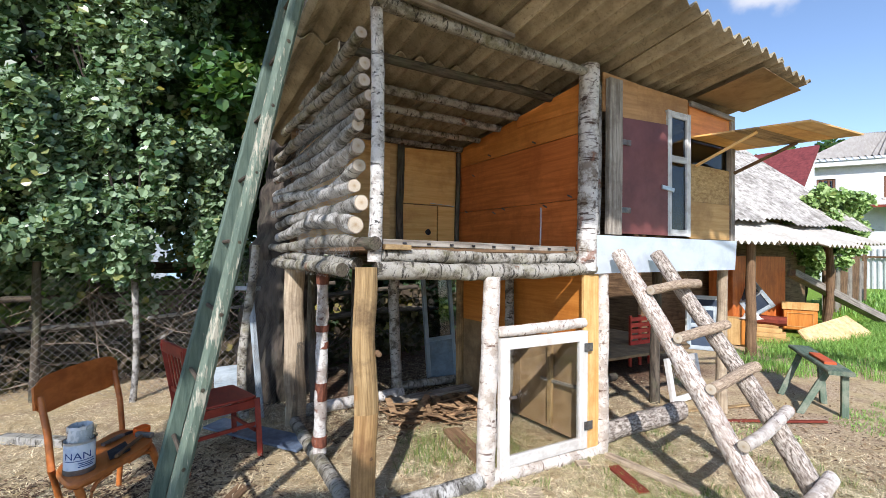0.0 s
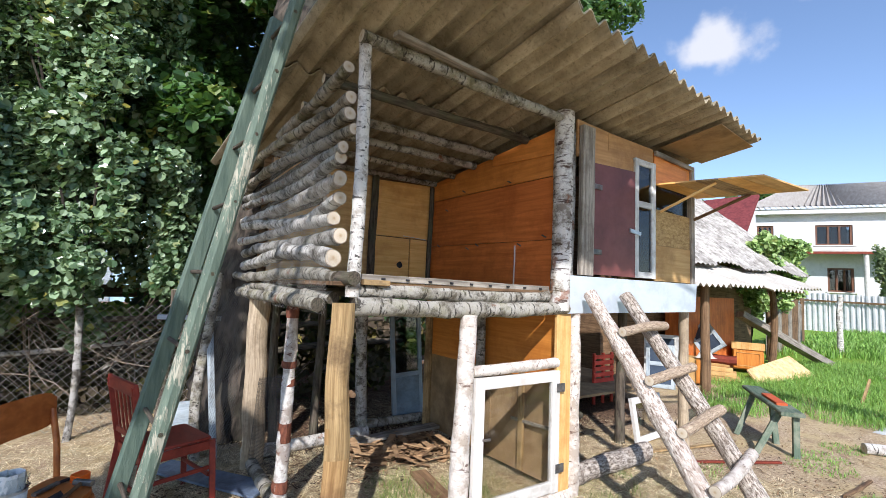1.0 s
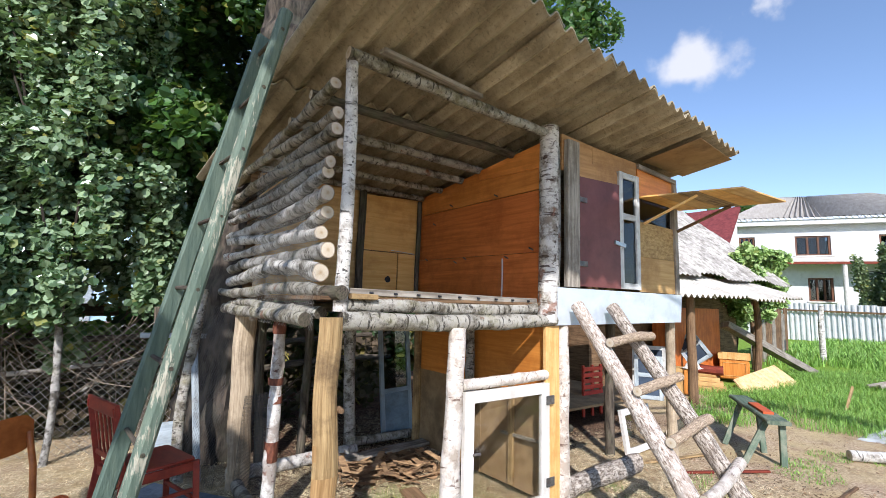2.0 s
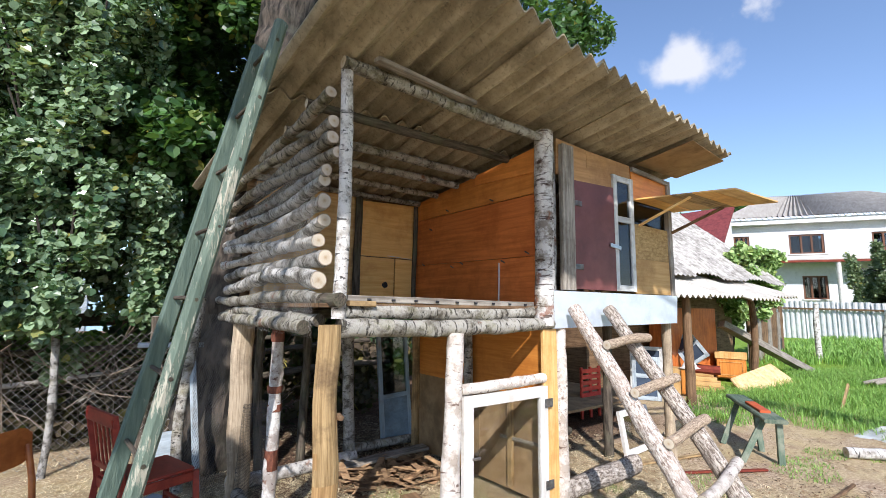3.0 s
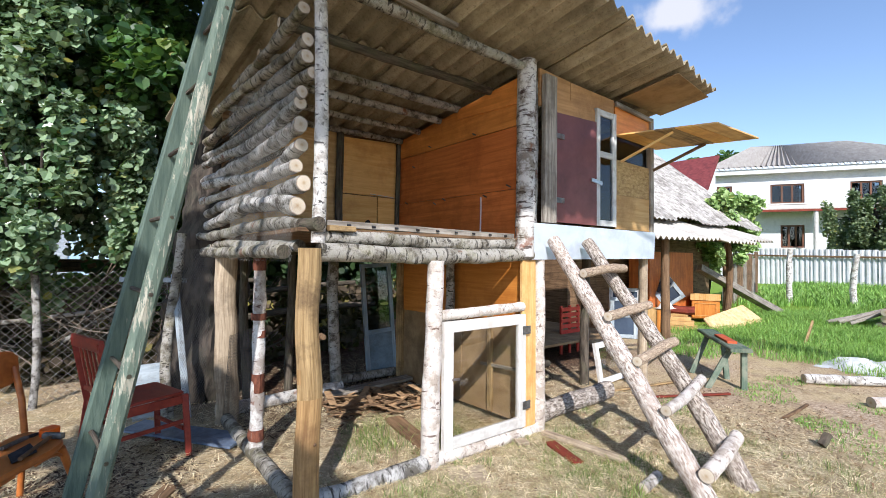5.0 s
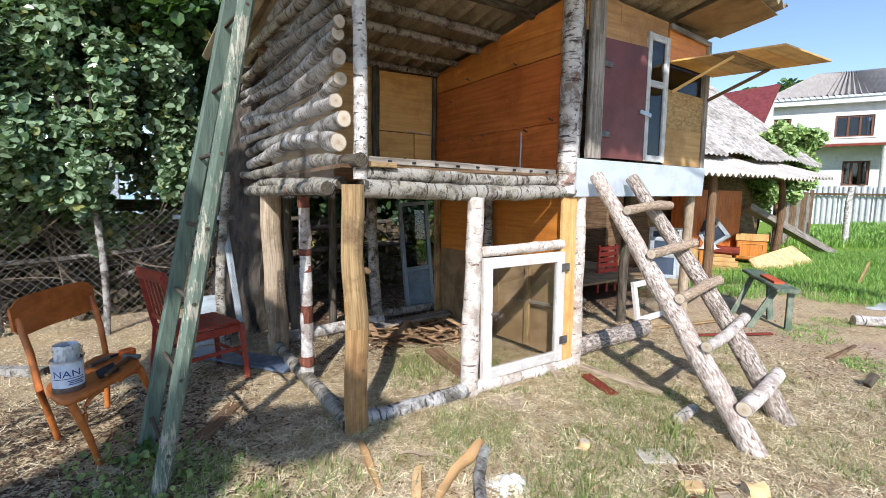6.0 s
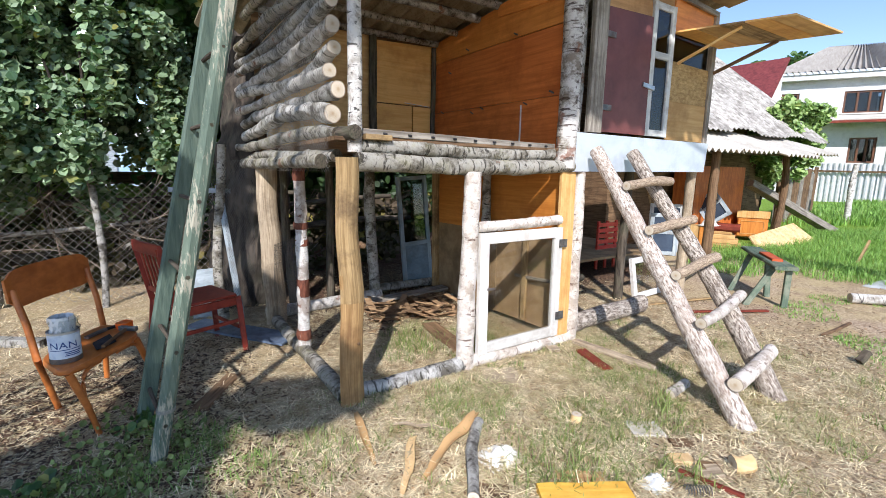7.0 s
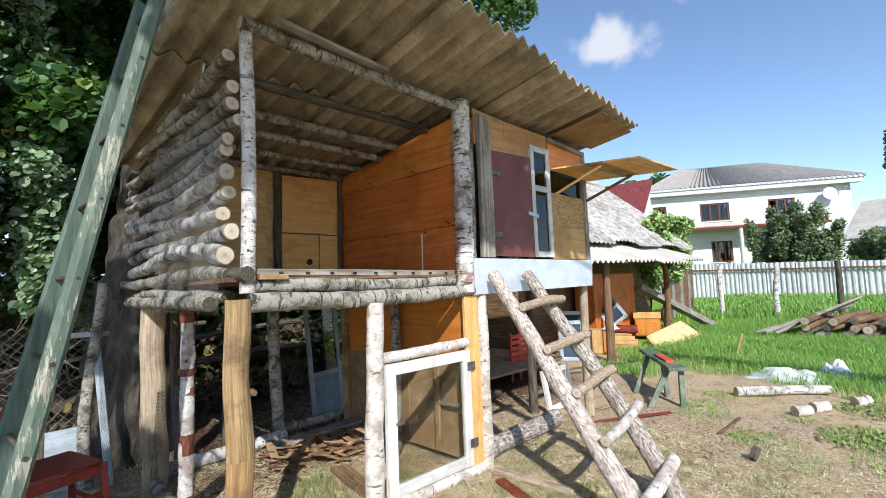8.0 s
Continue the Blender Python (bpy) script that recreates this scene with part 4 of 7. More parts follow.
door = part("red_door", sheet([(2.185, F - 0.02, 1.875), (2.845, F - 0.02, 1.875), (2.84, F - 0.02, 2.93), (2.185, F - 0.02, 2.90)], 0.03), "maroon_paint", coop, "dark maroon painted loft door, shut")
for z in (2.08, 2.68):
    part("hinge", board((2.15, F - 0.045, z), (2.30, F - 0.045, z), 0.05, 0.012, (0, 0, 1)), "metal_grey", door)
part("hasp", board((2.74, F - 0.045, 2.33), (2.92, F - 0.045, 2.31), 0.04, 0.014, (0, 0, 1)), "can_metal", door, "shiny steel hasp")


def sash(parent, x0, x1, z0, z1, y, bars, wide=0.055, paint="white_paint", pane="pane_dark", name="window"):
    """A glazed frame standing in a plane of constant y."""
    frame_bm = board((x0 + wide / 2, y, z0), (x0 + wide / 2, y, z1), wide, 0.045)
    w = part(name, frame_bm, paint, parent)
    part("stile", board((x1 - wide / 2, y, z0), (x1 - wide / 2, y, z1), wide, 0.045, seed=3), paint, w)
    for z in (z0 + wide / 2, z1 - wide / 2, *bars):
        part("rail", board((x0 + wide, y + 0.002, z), (x1 - wide, y + 0.002, z), wide, 0.04, (0, 0, 1)), paint, w)
    g = part("pane", sheet([(x0 + wide / 2, y, z0 + wide / 2), (x1 - wide / 2, y, z0 + wide / 2), (x1 - wide / 2, y, z1 - wide / 2), (x0 + wide / 2, y, z1 - wide / 2)], 0.005), pane, w, smooth=False)
    g.visible_shadow = False
    return w


tagged(sash(coop, 2.845, 3.205, 1.875, 3.08, F - 0.015, (2.62,), 0.062, "sash_white"), "old two-light sash in flaking white paint")
part("room_back", sheet([(1.9, F + 0.9, 1.75), (3.9, F + 0.9, 1.75), (3.9, F + 0.9, 3.1), (1.9, F + 0.9, 3.1)], 0.01), "brown_wood", coop)
part("skirt", sheet([(1.845, F - 0.05, 1.525), (3.955, F - 0.05, 1.545), (3.99, F - 0.05, 1.85), (1.85, F - 0.05, 1.85)], 0.012), "tin_white", coop, "white painted tin skirting sheet")
part("skirt_end", board((1.80, F - 0.03, 1.6), (1.81, F - 0.03, 1.85), 0.05, 0.05), "fresh_board", coop)

# hatch flap held out by struts
flap = thing("hatch_flap", "propped-open hatch of thin nailed boards", "awning", (3.9, 2.6, 2.86))
cn = [Vector((3.20, 2.98, 2.865)), Vector((4.06, 2.98, 2.845)), Vector((4.50, 2.06, 2.865)), Vector((3.63, 2.14, 2.885))]
for i in range(5):
    t0, t1 = i / 5 + 0.004, (i + 1) / 5 - 0.004
    q = [cn[0].lerp(cn[3], t0), cn[1].lerp(cn[2], t0), cn[1].lerp(cn[2], t1), cn[0].lerp(cn[3], t1)]
    part("board", sheet(q, 0.016), ("ply_yellow", "ply_pale", "split_wood", "ply_yellow", "ply_pale")[i], flap)
part("strut", board((3.26, 2.95, 2.58), (3.52, 2.52, 2.855), 0.03, 0.022), "fresh_board", flap)
part("strut", board((3.98, 2.97, 2.58), (4.24, 2.5, 2.845), 0.035, 0.028), "brown_wood", flap)

# white-framed wire door of the lower pen
pen_door = sash(coop, 0.89, 1.775, 0.095, 1.055, F - 0.03, (), 0.085, "white_paint", "pane_clear", "pen_door")
tagged(pen_door, "white-painted glazed pen door, shut")
for z in (0.28, 0.92):
    part("hinge", board((1.73, F - 0.06, z), (1.82, F - 0.06, z), 0.07, 0.008, (0, 0, 1)), "metal_grey", pen_door)
part("latch", board((0.96, F - 0.058, 0.62), (1.03, F - 0.058, 0.615), 0.02, 0.012, (0, 0, 1)), "metal_grey", pen_door)


# roof of corrugated slate sheets
def corrugated(x0, x1, y0, y1, zf, pitch=0.172, amp=0.033, thick=0.012, shear=0.0, nx=8, ny=6, sag=0.0, seed=0, skew=0.0):
    """A corrugated sheet with waves running in y; the front edge steps back with x by shear."""
    bm = bmesh.new()
    uv = bm.loops.layers.uv.verify()
    cols = int((x1 - x0) / pitch * nx)
    grid = {}
    for side in (0, 1):
        for i in range(cols + 1):
            x = x0 + (x1 - x0) * i / cols
            for j in range(ny + 1):
                y = y0 + (y1 - y0) * j / ny + shear * x
                z = zf(x, y) + amp * math.sin(2 * math.pi * x / pitch) + (thick if side else 0) - sag * noise.noise(Vector((x, y, seed)))
                grid[side, i, j] = bm.verts.new((x + skew * (y - F) * max(0.0, 1 - (x + 0.47) / 2), y, z))
    def quad(a, b, c, d):
        f = bm.faces.new((a, b, c, d))
        for lp in f.loops:
            lp[uv].uv = (lp.vert.co.x, lp.vert.co.y)
    for i in range(cols):
        for j in range(ny):
            quad(grid[0, i, j + 1], grid[0, i + 1, j + 1], grid[0, i + 1, j], grid[0, i, j])
            quad(grid[1, i, j], grid[1, i + 1, j], grid[1, i + 1, j + 1], grid[1, i, j + 1])
        quad(grid[0, i, 0], grid[0, i + 1, 0], grid[1, i + 1, 0], grid[1, i, 0])
        quad(grid[1, i, ny], grid[1, i + 1, ny], grid[0, i + 1, ny], grid[0, i, ny])
    for j in range(ny):
        quad(grid[1, 0, j], grid[1, 0, j + 1], grid[0, 0, j + 1], grid[0, 0, j])
        quad(grid[0, cols, j], grid[0, cols, j + 1], grid[1, cols, j + 1], grid[1, cols, j])
    return bm


edges = [-0.40 + 0.6775 * k for k in range(8)]
for row, (ya, yb, dz) in enumerate(((2.07, 3.80, 0.035), (3.62, 5.75, 0.0))):
    for i in range(7):
        lift = dz + 0.028 * (i % 2)
        part("roof_sheet", corrugated(edges[i] - 0.03, edges[i + 1] + 0.03, ya, yb, lambda x, y: roof_z(x, y) + lift, shear=0.083 if row == 0 else 0.0, sag=0.012, seed=i + row * 9, skew=-0.077), "slate", coop, "weathered grey-brown corrugated slate" if i + row == 0 else "")
part("fascia_board", sheet([(3.42, 2.42, roof_z(0, 2.42) - 0.006), (4.33, 2.5, roof_z(0, 2.5) - 0.006), (4.33, 3.05, roof_z(0, 3.05) - 0.006), (3.42, 3.05, roof_z(0, 3.05) - 0.006)], 0.006), "old_card", coop, "plywood soffit board")

# chicken wire over the side logs and hanging below them
def bulge(p, u, v):
    return p + Vector((0.012 * noise.noise(p * 9), 0, 0))


wires("wire_netting", diamonds((-0.205, 3.1, 1.5), (-0.07, 1, 0), (-0.02, 0, 1), 1.25, 1.25, 0.035, bulge), 0.0008, "wire", coop, "galvanised chicken wire")
wires("wire_netting", diamonds((-0.40, 4.75, 0.05), (-0.28, 1.0, 0), (0.04, 0, 1), 0.95, 1.55, 0.04, bulge), 0.0012, "net_grey", coop, "dark hexagonal netting")
wires("wire_netting", diamonds((-0.19, 3.9, 0.1), (0, 1, 0), (0, 0, 1), 0.85, 0.9, 0.03, lambda p, u, v: p + Vector((0.05 * math.sin(u * 5) * (1 - v), 0, -0.25 * u * v))), 0.0011, "net_black", coop)

# ---------------------------------------------------------------- log ladder up to the loft
ladder = thing("log_ladder", "rough ladder of two bark-covered poles with log rungs", "ladder", (2.1, 2.0, 0))
LB = ["ladder_bark", "cut_end"]
a0, a1 = Vector((1.74, 1.40, -0.03)), Vector((2.04, 2.87, 1.70))
b0, b1 = Vector((2.33, 1.46, -0.03)), Vector((2.55, 2.87, 1.70))
part("rail", log(a0, a1, 0.069, 0.058, 0.012, 16, 51, 0.08), LB, ladder)
# second rail: darker grey bark also carries the dappled shade on it
part("rail", log(b0, b1, 0.074, 0.054, 0.03, 16, 52, 0.08), ["ladder_bark_grey", "cut_end"], ladder)
for i, (s, m, dz) in enumerate(((0.125, "birch_fluffy", 0.0), (0.30, "birch_fluffy", 0.04), (0.455, "rung_bark", 0.02), (0.62, "rung_bark", 0.01), (0.80, "rung_bark", 0.0))):
    p, q = a0.lerp(a1, s), b0.lerp(b1, s + 0.015)
    d = (q - p).normalized()
    up = Vector((0, -0.09, 0.07))
    part("rung", log(p - d * (0.05 + 0.02 * (i % 2)) + up, q + d * 0.08 + up + Vector((0, 0, dz)), 0.046 if i == 0 else 0.036, 0.046 if i == 0 else 0.038, 0.012, 14, 60 + i), [m, "cut_end"], ladder)
part("prop", log((2.02, 1.62, 0.03), (2.17, 1.80, 0.14), 0.05, 0.05, 0.004, 12, 70), ["birch_fluffy", "cut_end"], ladder)

# ---------------------------------------------------------------- green plank ladder against the roof edge
gl = thing("plank_ladder", "tall wooden ladder in flaking grey-green paint", "ladder", (-1.25, 3.2, 0))
g0, g1 = Vector((-1.237, 2.915, -0.02)), Vector((-0.53, 2.96, 3.38))
h0, h1 = Vector((-1.30, 3.42, -0.02)), Vector((-0.56, 3.36, 3.40))
part("rail", board(g0, g1, 0.075, 0.065, (1, 0.25, 0), wobble=0.005, segs=18, bevel=0.022), "green_flaked", gl)
part("rail", board(h0, h1, 0.085, 0.045, (1, 0.25, 0), wobble=0.005, segs=18, bevel=0.008, seed=4), "green_worn", gl)
for i in range(9):
    s = 0.065 + i * 0.112
    p, q = g0.lerp(g1, s), h0.lerp(h1, s)
    d = (q - p).normalized()
    part("rung", log(p - d * 0.034, q + d * 0.03, 0.011, 0.012, 0.003, 10, 80 + i), ["dark_bark", "dark_bark"], gl)
wires("binding_wire", [[g0.lerp(g1, 0.085 + 0.002 * k) + Vector((0.044 * math.cos(a), 0.04 * math.sin(a), 0)) for a in np.linspace(0, 6.3, 14)] for k in range(3)], 0.003, "wire", gl)

# ---------------------------------------------------------------- chairs and what lies on them
def tube(pts, r, sides=8, bm=None, r1=None):
    """A rod along a polyline."""
    bm = bm or bmesh.new()
    pts = [Vector(p) for p in pts]
    rings = []
    for i, p in enumerate(pts):
        d = pts[min(i + 1, len(pts) - 1)] - pts[max(i - 1, 0)]
        x, y, _ = basis(d)
        rr = r + ((r1 - r) * i / (len(pts) - 1) if r1 is not None else 0)
        rings.append([bm.verts.new(p + x * (rr * math.cos(6.2832 * k / sides)) + y * (rr * math.sin(6.2832 * k / sides))) for k in range(sides)])
    for a, b in zip(rings, rings[1:]):
        for k in range(sides):
            bm.faces.new((a[k], a[(k + 1) % sides], b[(k + 1) % sides], b[k]))
    bm.faces.new(rings[0][::-1])
    bm.faces.new(rings[-1])
    return bm


def arc(a, b, bow, n=8):
    a, b, bow = Vector(a), Vector(b), Vector(bow)
    return [a.lerp(b, i / n) + bow * math.sin(math.pi * i / n) for i in range(n + 1)]


def rounded(outline, z0, z1, bm=None, edge=0.008):
    """A slab with a smooth outline (list of x, y) and softened edges."""
    bm = bm or bmesh.new()
    c = sum((Vector(p) for p in outline), Vector((0, 0))) / len(outline)
    rings = []
    for z, k in ((z0, 1 - edge * 3), (z0 + edge, 1.0), (z1 - edge, 1.0), (z1, 1 - edge * 3)):
        rings.append([bm.verts.new((c.x + (p[0] - c.x) * k, c.y + (p[1] - c.y) * k, z)) for p in outline])
    n = len(outline)
    for a, b in zip(rings, rings[1:]):
        for k in range(n):
            bm.faces.new((a[k], a[(k + 1) % n], b[(k + 1) % n], b[k]))
    bm.faces.new(rings[0][::-1])
    bm.faces.new(rings[-1])
    return bm


def smooth_quad(fl, fr, br, bl, n=7, r=0.22):
    """Outline of a quad with rounded corners."""
    q = [Vector(p) for p in (fl, fr, br, bl)]
    out = []
    for i in range(4):
        p, a, b = q[i], q[i - 1], q[(i + 1) % 4]
        s, e = p.lerp(a, r), p.lerp(b, r)
        for k in range(n + 1):
            t = k / n
            out.append((1 - t) ** 2 * s + 2 * t * (1 - t) * p + t * t * e)
    return [(v.x, v.y) for v in out]


def bentwood_chair():
    c = thing("bentwood_chair", "old varnished orange-brown bentwood chair used as a tool stand", "chair", (-1.52, 3.7, 0))
    m = "varnish_chair"
    fl, fr, bl, br = Vector((-1.61, 3.25)), Vector((-1.255, 3.79)), Vector((-1.765, 3.60)), Vector((-1.50, 4.15))
    part("seat", rounded(smooth_quad(fl, fr, br, bl, 7, 0.3), 0.405, 0.44), m, c)
    for p, foot in ((fl.lerp(br, 0.10), (-1.505, 3.385)), (fr.lerp(bl, 0.10), (-1.225, 3.93))):
        top = Vector((p.x, p.y, 0.405))
        end = Vector((*foot, 0))
        part("leg", tube([top, top.lerp(end, 0.5) + Vector((0.01, -0.01, 0)), end], 0.021, 10, r1=0.015), m, c)
        for q in ((fl + fr) / 2, (fl + bl) / 2 if p.y < 3.5 else (fr + br) / 2):
            far = Vector((q.x, q.y, 0.40)).lerp(top, 0.25)
            part("brace", tube(arc(top.lerp(end, 0.62), far, Vector(((top.x - q.x) * 0.22, (top.y - q.y) * 0.22, 0.08))), 0.011, 8), m, c)
    tops = []
    for p, foot, lean in ((bl, (-1.74, 3.845), (-1.845, 3.70)), (br, (-1.52, 4.215), (-1.565, 4.24))):
        a, b, t = Vector((*foot, 0)), Vector((p.x, p.y, 0.425)), Vector((*lean, 0.82))
        pts = [a, a.lerp(b, 0.5), b, b.lerp(t, 0.5) + Vector((0.012, -0.012, 0)), t]
        part("back_post", tube(pts, 0.018, 10), m, c)
        tops.append(t)
    # curved back board
    a, b = tops
    out = (b - a).cross(Vector((0, 0, 1))).normalized() * 0.035
    n, rows = 36, []
    bm = bmesh.new()
    for i in range(n + 1):
        t = -0.06 + 1.12 * i / n
        mid = a.lerp(b, t) - out * math.sin(math.pi * min(1, max(0, t))) * 1.0
        h = 0.112 * max(0.35, 1 - abs(2 * i / n - 1) ** 9) ** 0.5
        rows.append([bm.verts.new(mid + Vector((0, 0, dz)) + out * off) for dz, off in ((-h, -0.2), (h - 0.005, -0.5), (h, -0.15), (-h, 0.2))])
    for p, q in zip(rows, rows[1:]):
        for k in range(4):
            bm.faces.new((p[k], p[(k + 1) % 4], q[(k + 1) % 4], q[k]))
    bm.faces.new(rows[0][::-1])
    bm.faces.new(rows[-1])
    part("backrest", bm, m, c)


bentwood_chair()


def red_chair():
    c = thing("slatted_chair", "dull red painted wooden chair with slatted back", "chair", (-0.9, 4.4, 0))
    m = "red_paint"
    A, B, C, D = Vector((-0.605, 4.30)), Vector((-0.755, 4.745)), Vector((-1.05, 4.13)), Vector((-1.20, 4.575))
    part("seat", rounded(smooth_quad(A, B, D, C, 3, 0.06), 0.465, 0.487), m, c)
    for p, q in ((A, B), (B, D), (D, C), (C, A)):
        e = (q - p).normalized() * 0.03
        part("apron", board((*(p.lerp(q, 0.03)), 0.43), (*(q.lerp(p, 0.03)), 0.43), 0.065, 0.022, (0, 0, 1)), m, c)
        z = 0.20 if (p, q) in ((A, B), (D, C)) else 0.26
        part("stretcher", board((*p.lerp(q, 0.03), z), (*q.lerp(p, 0.03), z), 0.03, 0.02, (0, 0, 1)), m, c)
    for p, foot in ((A, (-0.575, 4.27)), (B, (-0.735, 4.74))):
        part("leg", board((*foot, -0.01), (p.x, p.y, 0.465), 0.042, 0.042), m, c)
    tops = []
    for p in (C, D):
        part("leg", board((p.x - 0.05, p.y - 0.02, -0.01), (p.x, p.y, 0.465), 0.042, 0.042), m, c)
        t = Vector((p.x - 0.085, p.y - 0.035, 0.94))
        part("back_post", board((p.x, p.y, 0.46), t, 0.042, 0.036), m, c)
        tops.append((Vector((p.x, p.y, 0.46)), t))
    (c0, c1), (d0, d1) = tops
    part("top_rail", board(c1.lerp(d1, -0.04) + Vector((0, 0, -0.02)), c1.lerp(d1, 1.04) + Vector((0, 0, -0.02)), 0.085, 0.025, (0, 0, 1)), m, c)
    part("low_rail", board(c0.lerp(c1, 0.22), d0.lerp(d1, 0.22), 0.04, 0.022, (0, 0, 1)), m, c)
    for t in (0.17, 0.34, 0.5, 0.66, 0.83):
        part("slat", board(c0.lerp(c1, 0.25).lerp(d0.lerp(d1, 0.25), t), c0.lerp(c1, 0.93).lerp(d0.lerp(d1, 0.93), t), 0.026, 0.014, (0.3, -0.95, 0)), m, c)


red_chair()


def crumple(c, sx, sy, h, seed):
    bm = bmesh.new()
    n, m = 16, 10
    g = [[bm.verts.new((c[0] + sx * (i / n - 0.5) * (1 + 0.3 * noise.noise(Vector((j, seed, 1)))), c[1] + sy * (j / m - 0.5) * (1 + 0.4 * noise.noise(Vector((i, seed, 2)))),
                        c[2] + max(0.004, h * math.sin(math.pi * i / n) * math.sin(math.pi * j / m) * (0.7 + 0.9 * noise.noise(Vector((i * 0.45, j * 0.45, seed))))))) for j in range(m + 1)] for i in range(n + 1)]
    for i in range(n):
        for j in range(m):
            bm.faces.new((g[i][j], g[i + 1][j], g[i + 1][j + 1], g[i][j + 1]))
    return bm


def ring_wall(c, r, z0, z1, bm=None, sides=28, rows=1, wob=0.0, seed=0):
    bm = bm or bmesh.new()
    rr = []
    for j in range(rows + 1):
        z = z0 + (z1 - z0) * j / rows
        rr.append([bm.verts.new((c[0] + r * math.cos(6.2832 * k / sides) * (1 + wob * noise.noise(Vector((k * 0.7, j, seed)))), c[1] + r * math.sin(6.2832 * k / sides) * (1 + wob * noise.noise(Vector((k * 0.7, j, seed + 3)))), z)) for k in range(sides)])
    for a, b in zip(rr, rr[1:]):
        for k in range(sides):
            bm.faces.new((a[k], a[(k + 1) % sides], b[(k + 1) % sides], b[k]))
    return bm, rr


def formula_can():
    cx, cy, z = -1.62, 3.485, 0.441
    t = thing("food_tin", "pale blue lettered food tin with a crumpled clear cup", "tin", (cx, cy, z))
    bm, rr = ring_wall((cx, cy), 0.072, z, z + 0.17)
    bm.faces.new(rr[0][::-1])
    part("body", bm, "label_pale", t)
    bm, rr = ring_wall((cx, cy), 0.074, z + 0.163, z + 0.176)
    part("rim", bm, "can_metal", t)
    bm, rr = ring_wall((cx, cy), 0.0735, z, z + 0.028)
    part("base_band", bm, "metal_grey", t)
    bm, rr = ring_wall((cx, cy), 0.056, z + 0.08, z + 0.255, rows=6, wob=0.4)
    g = part("crumpled_cup", bm, "plastic_film", t, "crumpled clear plastic cup")
    bm, rr = ring_wall((cx + 0.01, cy), 0.06, z + 0.17, z + 0.24, rows=4, wob=0.35, seed=4)
    part("plastic_wrap", bm, "clear_plastic", t)
    # lettering wrapped round the side that faces the yard
    cu = bpy.data.curves.new("lettering", "FONT")
    cu.body, cu.size, cu.extrude = "NAN", 0.052, 0.0
    tmp = bpy.data.objects.new("lettering_source", cu)
    scene.collection.objects.link(tmp)
    dg = bpy.context.evaluated_depsgraph_get()
    me = bpy.data.meshes.new_from_object(tmp.evaluated_get(dg))
    bpy.data.objects.remove(tmp)
    face = math.atan2(0.37 - cy, -1.19 - cx) - 0.12
    w = max(v.co.x for v in me.vertices)

    def wrap(x, zz):
        a = face + (x - w / 2) * 1.15 / 0.0745
        return Vector((0.0745 * math.cos(a), 0.0745 * math.sin(a), 0.087 + zz)) * PLAN
    for v in me.vertices:
        v.co = wrap(v.co.x, v.co.y)
    me.materials.append(MATS["label_blue"])
    ob = new("lettering", me)
    ob.parent = t
    tagged(ob, "dark blue printed letters")
    bm = bmesh.new()
    for i, (zz, x0, x1) in enumerate(((0.076, 0.0, 0.13), (0.062, 0.06, 0.13), (0.052, 0.065, 0.12), (0.042, 0.06, 0.125))):
        pts = [wrap(x0 + (x1 - x0) * k / 6, zz - 0.087) / PLAN + Vector((cx, cy, z)) for k in range(7)]
        hi = [p + Vector((0, 0, 0.005 if i else 0.004)) for p in pts]
        lo_v, hi_v = [bm.verts.new(p) for p in pts], [bm.verts.new(p) for p in hi]
        for k in range(6):
            bm.faces.new((lo_v[k], lo_v[k + 1], hi_v[k + 1], hi_v[k]))
    part("print_lines", bm, "label_blue", t)


formula_can()
hm = thing("hammer", "worn claw hammer with wooden handle", "hammer", (-1.45, 3.78, 0.445))
part("handle", tube([(-1.46, 3.56, 0.457), (-1.36, 3.82, 0.463)], 0.012, 8), "brown_wood", hm)
part("head", board((-1.39, 3.87, 0.465), (-1.30, 3.80, 0.465), 0.03, 0.03), "metal_grey", hm)
pl_ = thing("pliers", "dark steel pliers lying on the chair", "pliers", (-1.5, 3.85, 0.445))
part("jaw", board((-1.56, 3.80, 0.453), (-1.47, 3.92, 0.457), 0.03, 0.018), "metal_grey", pl_)
part("grip", tube([(-1.47, 3.92, 0.455), (-1.40, 3.98, 0.455)], 0.01, 8), "dark_cloth", pl_)
solo("rag", sheet([(-1.49, 3.54, 0.450), (-1.40, 3.64, 0.453), (-1.44, 3.76, 0.465), (-1.52, 3.68, 0.449)], 0.008), "dark_cloth", "crumpled dark plastic rag", "rag", (-1.5, 3.6, 0.445))
mt = thing("tape_measure", "orange tape measure on the chair seat", "tape measure", (-1.28, 4.02, 0.445))
solo_bm = rounded(smooth_quad((-1.37, 3.88), (-1.31, 3.95), (-1.36, 4.02), (-1.43, 3.95), 5, 0.35), 0.441, 0.480)
part("case", solo_bm, "orange_plastic", mt)

# roll of perforated sheet on the ground
bm = sheet([(-0.98, 5.0, 0.05), (-0.32, 4.10, 0.045), (-0.13, 4.27, 0.05), (-0.80, 5.15, 0.055)], 0.02)
solo("metal_strip", bm, "blue_tin", "flattened length of blue-grey perforated strip", "metal strip", (-0.5, 4.6, 0.04))
solo("white_tray", sheet([(-0.88, 5.36, 0.0), (-0.62, 5.40, 0.0), (-0.62, 5.44, 0.5), (-0.88, 5.42, 0.5)], 0.03), "bluegrey_paint", "pale enamelled panel leaning on the fence", "panel", (-0.8, 5.35, 0.22))
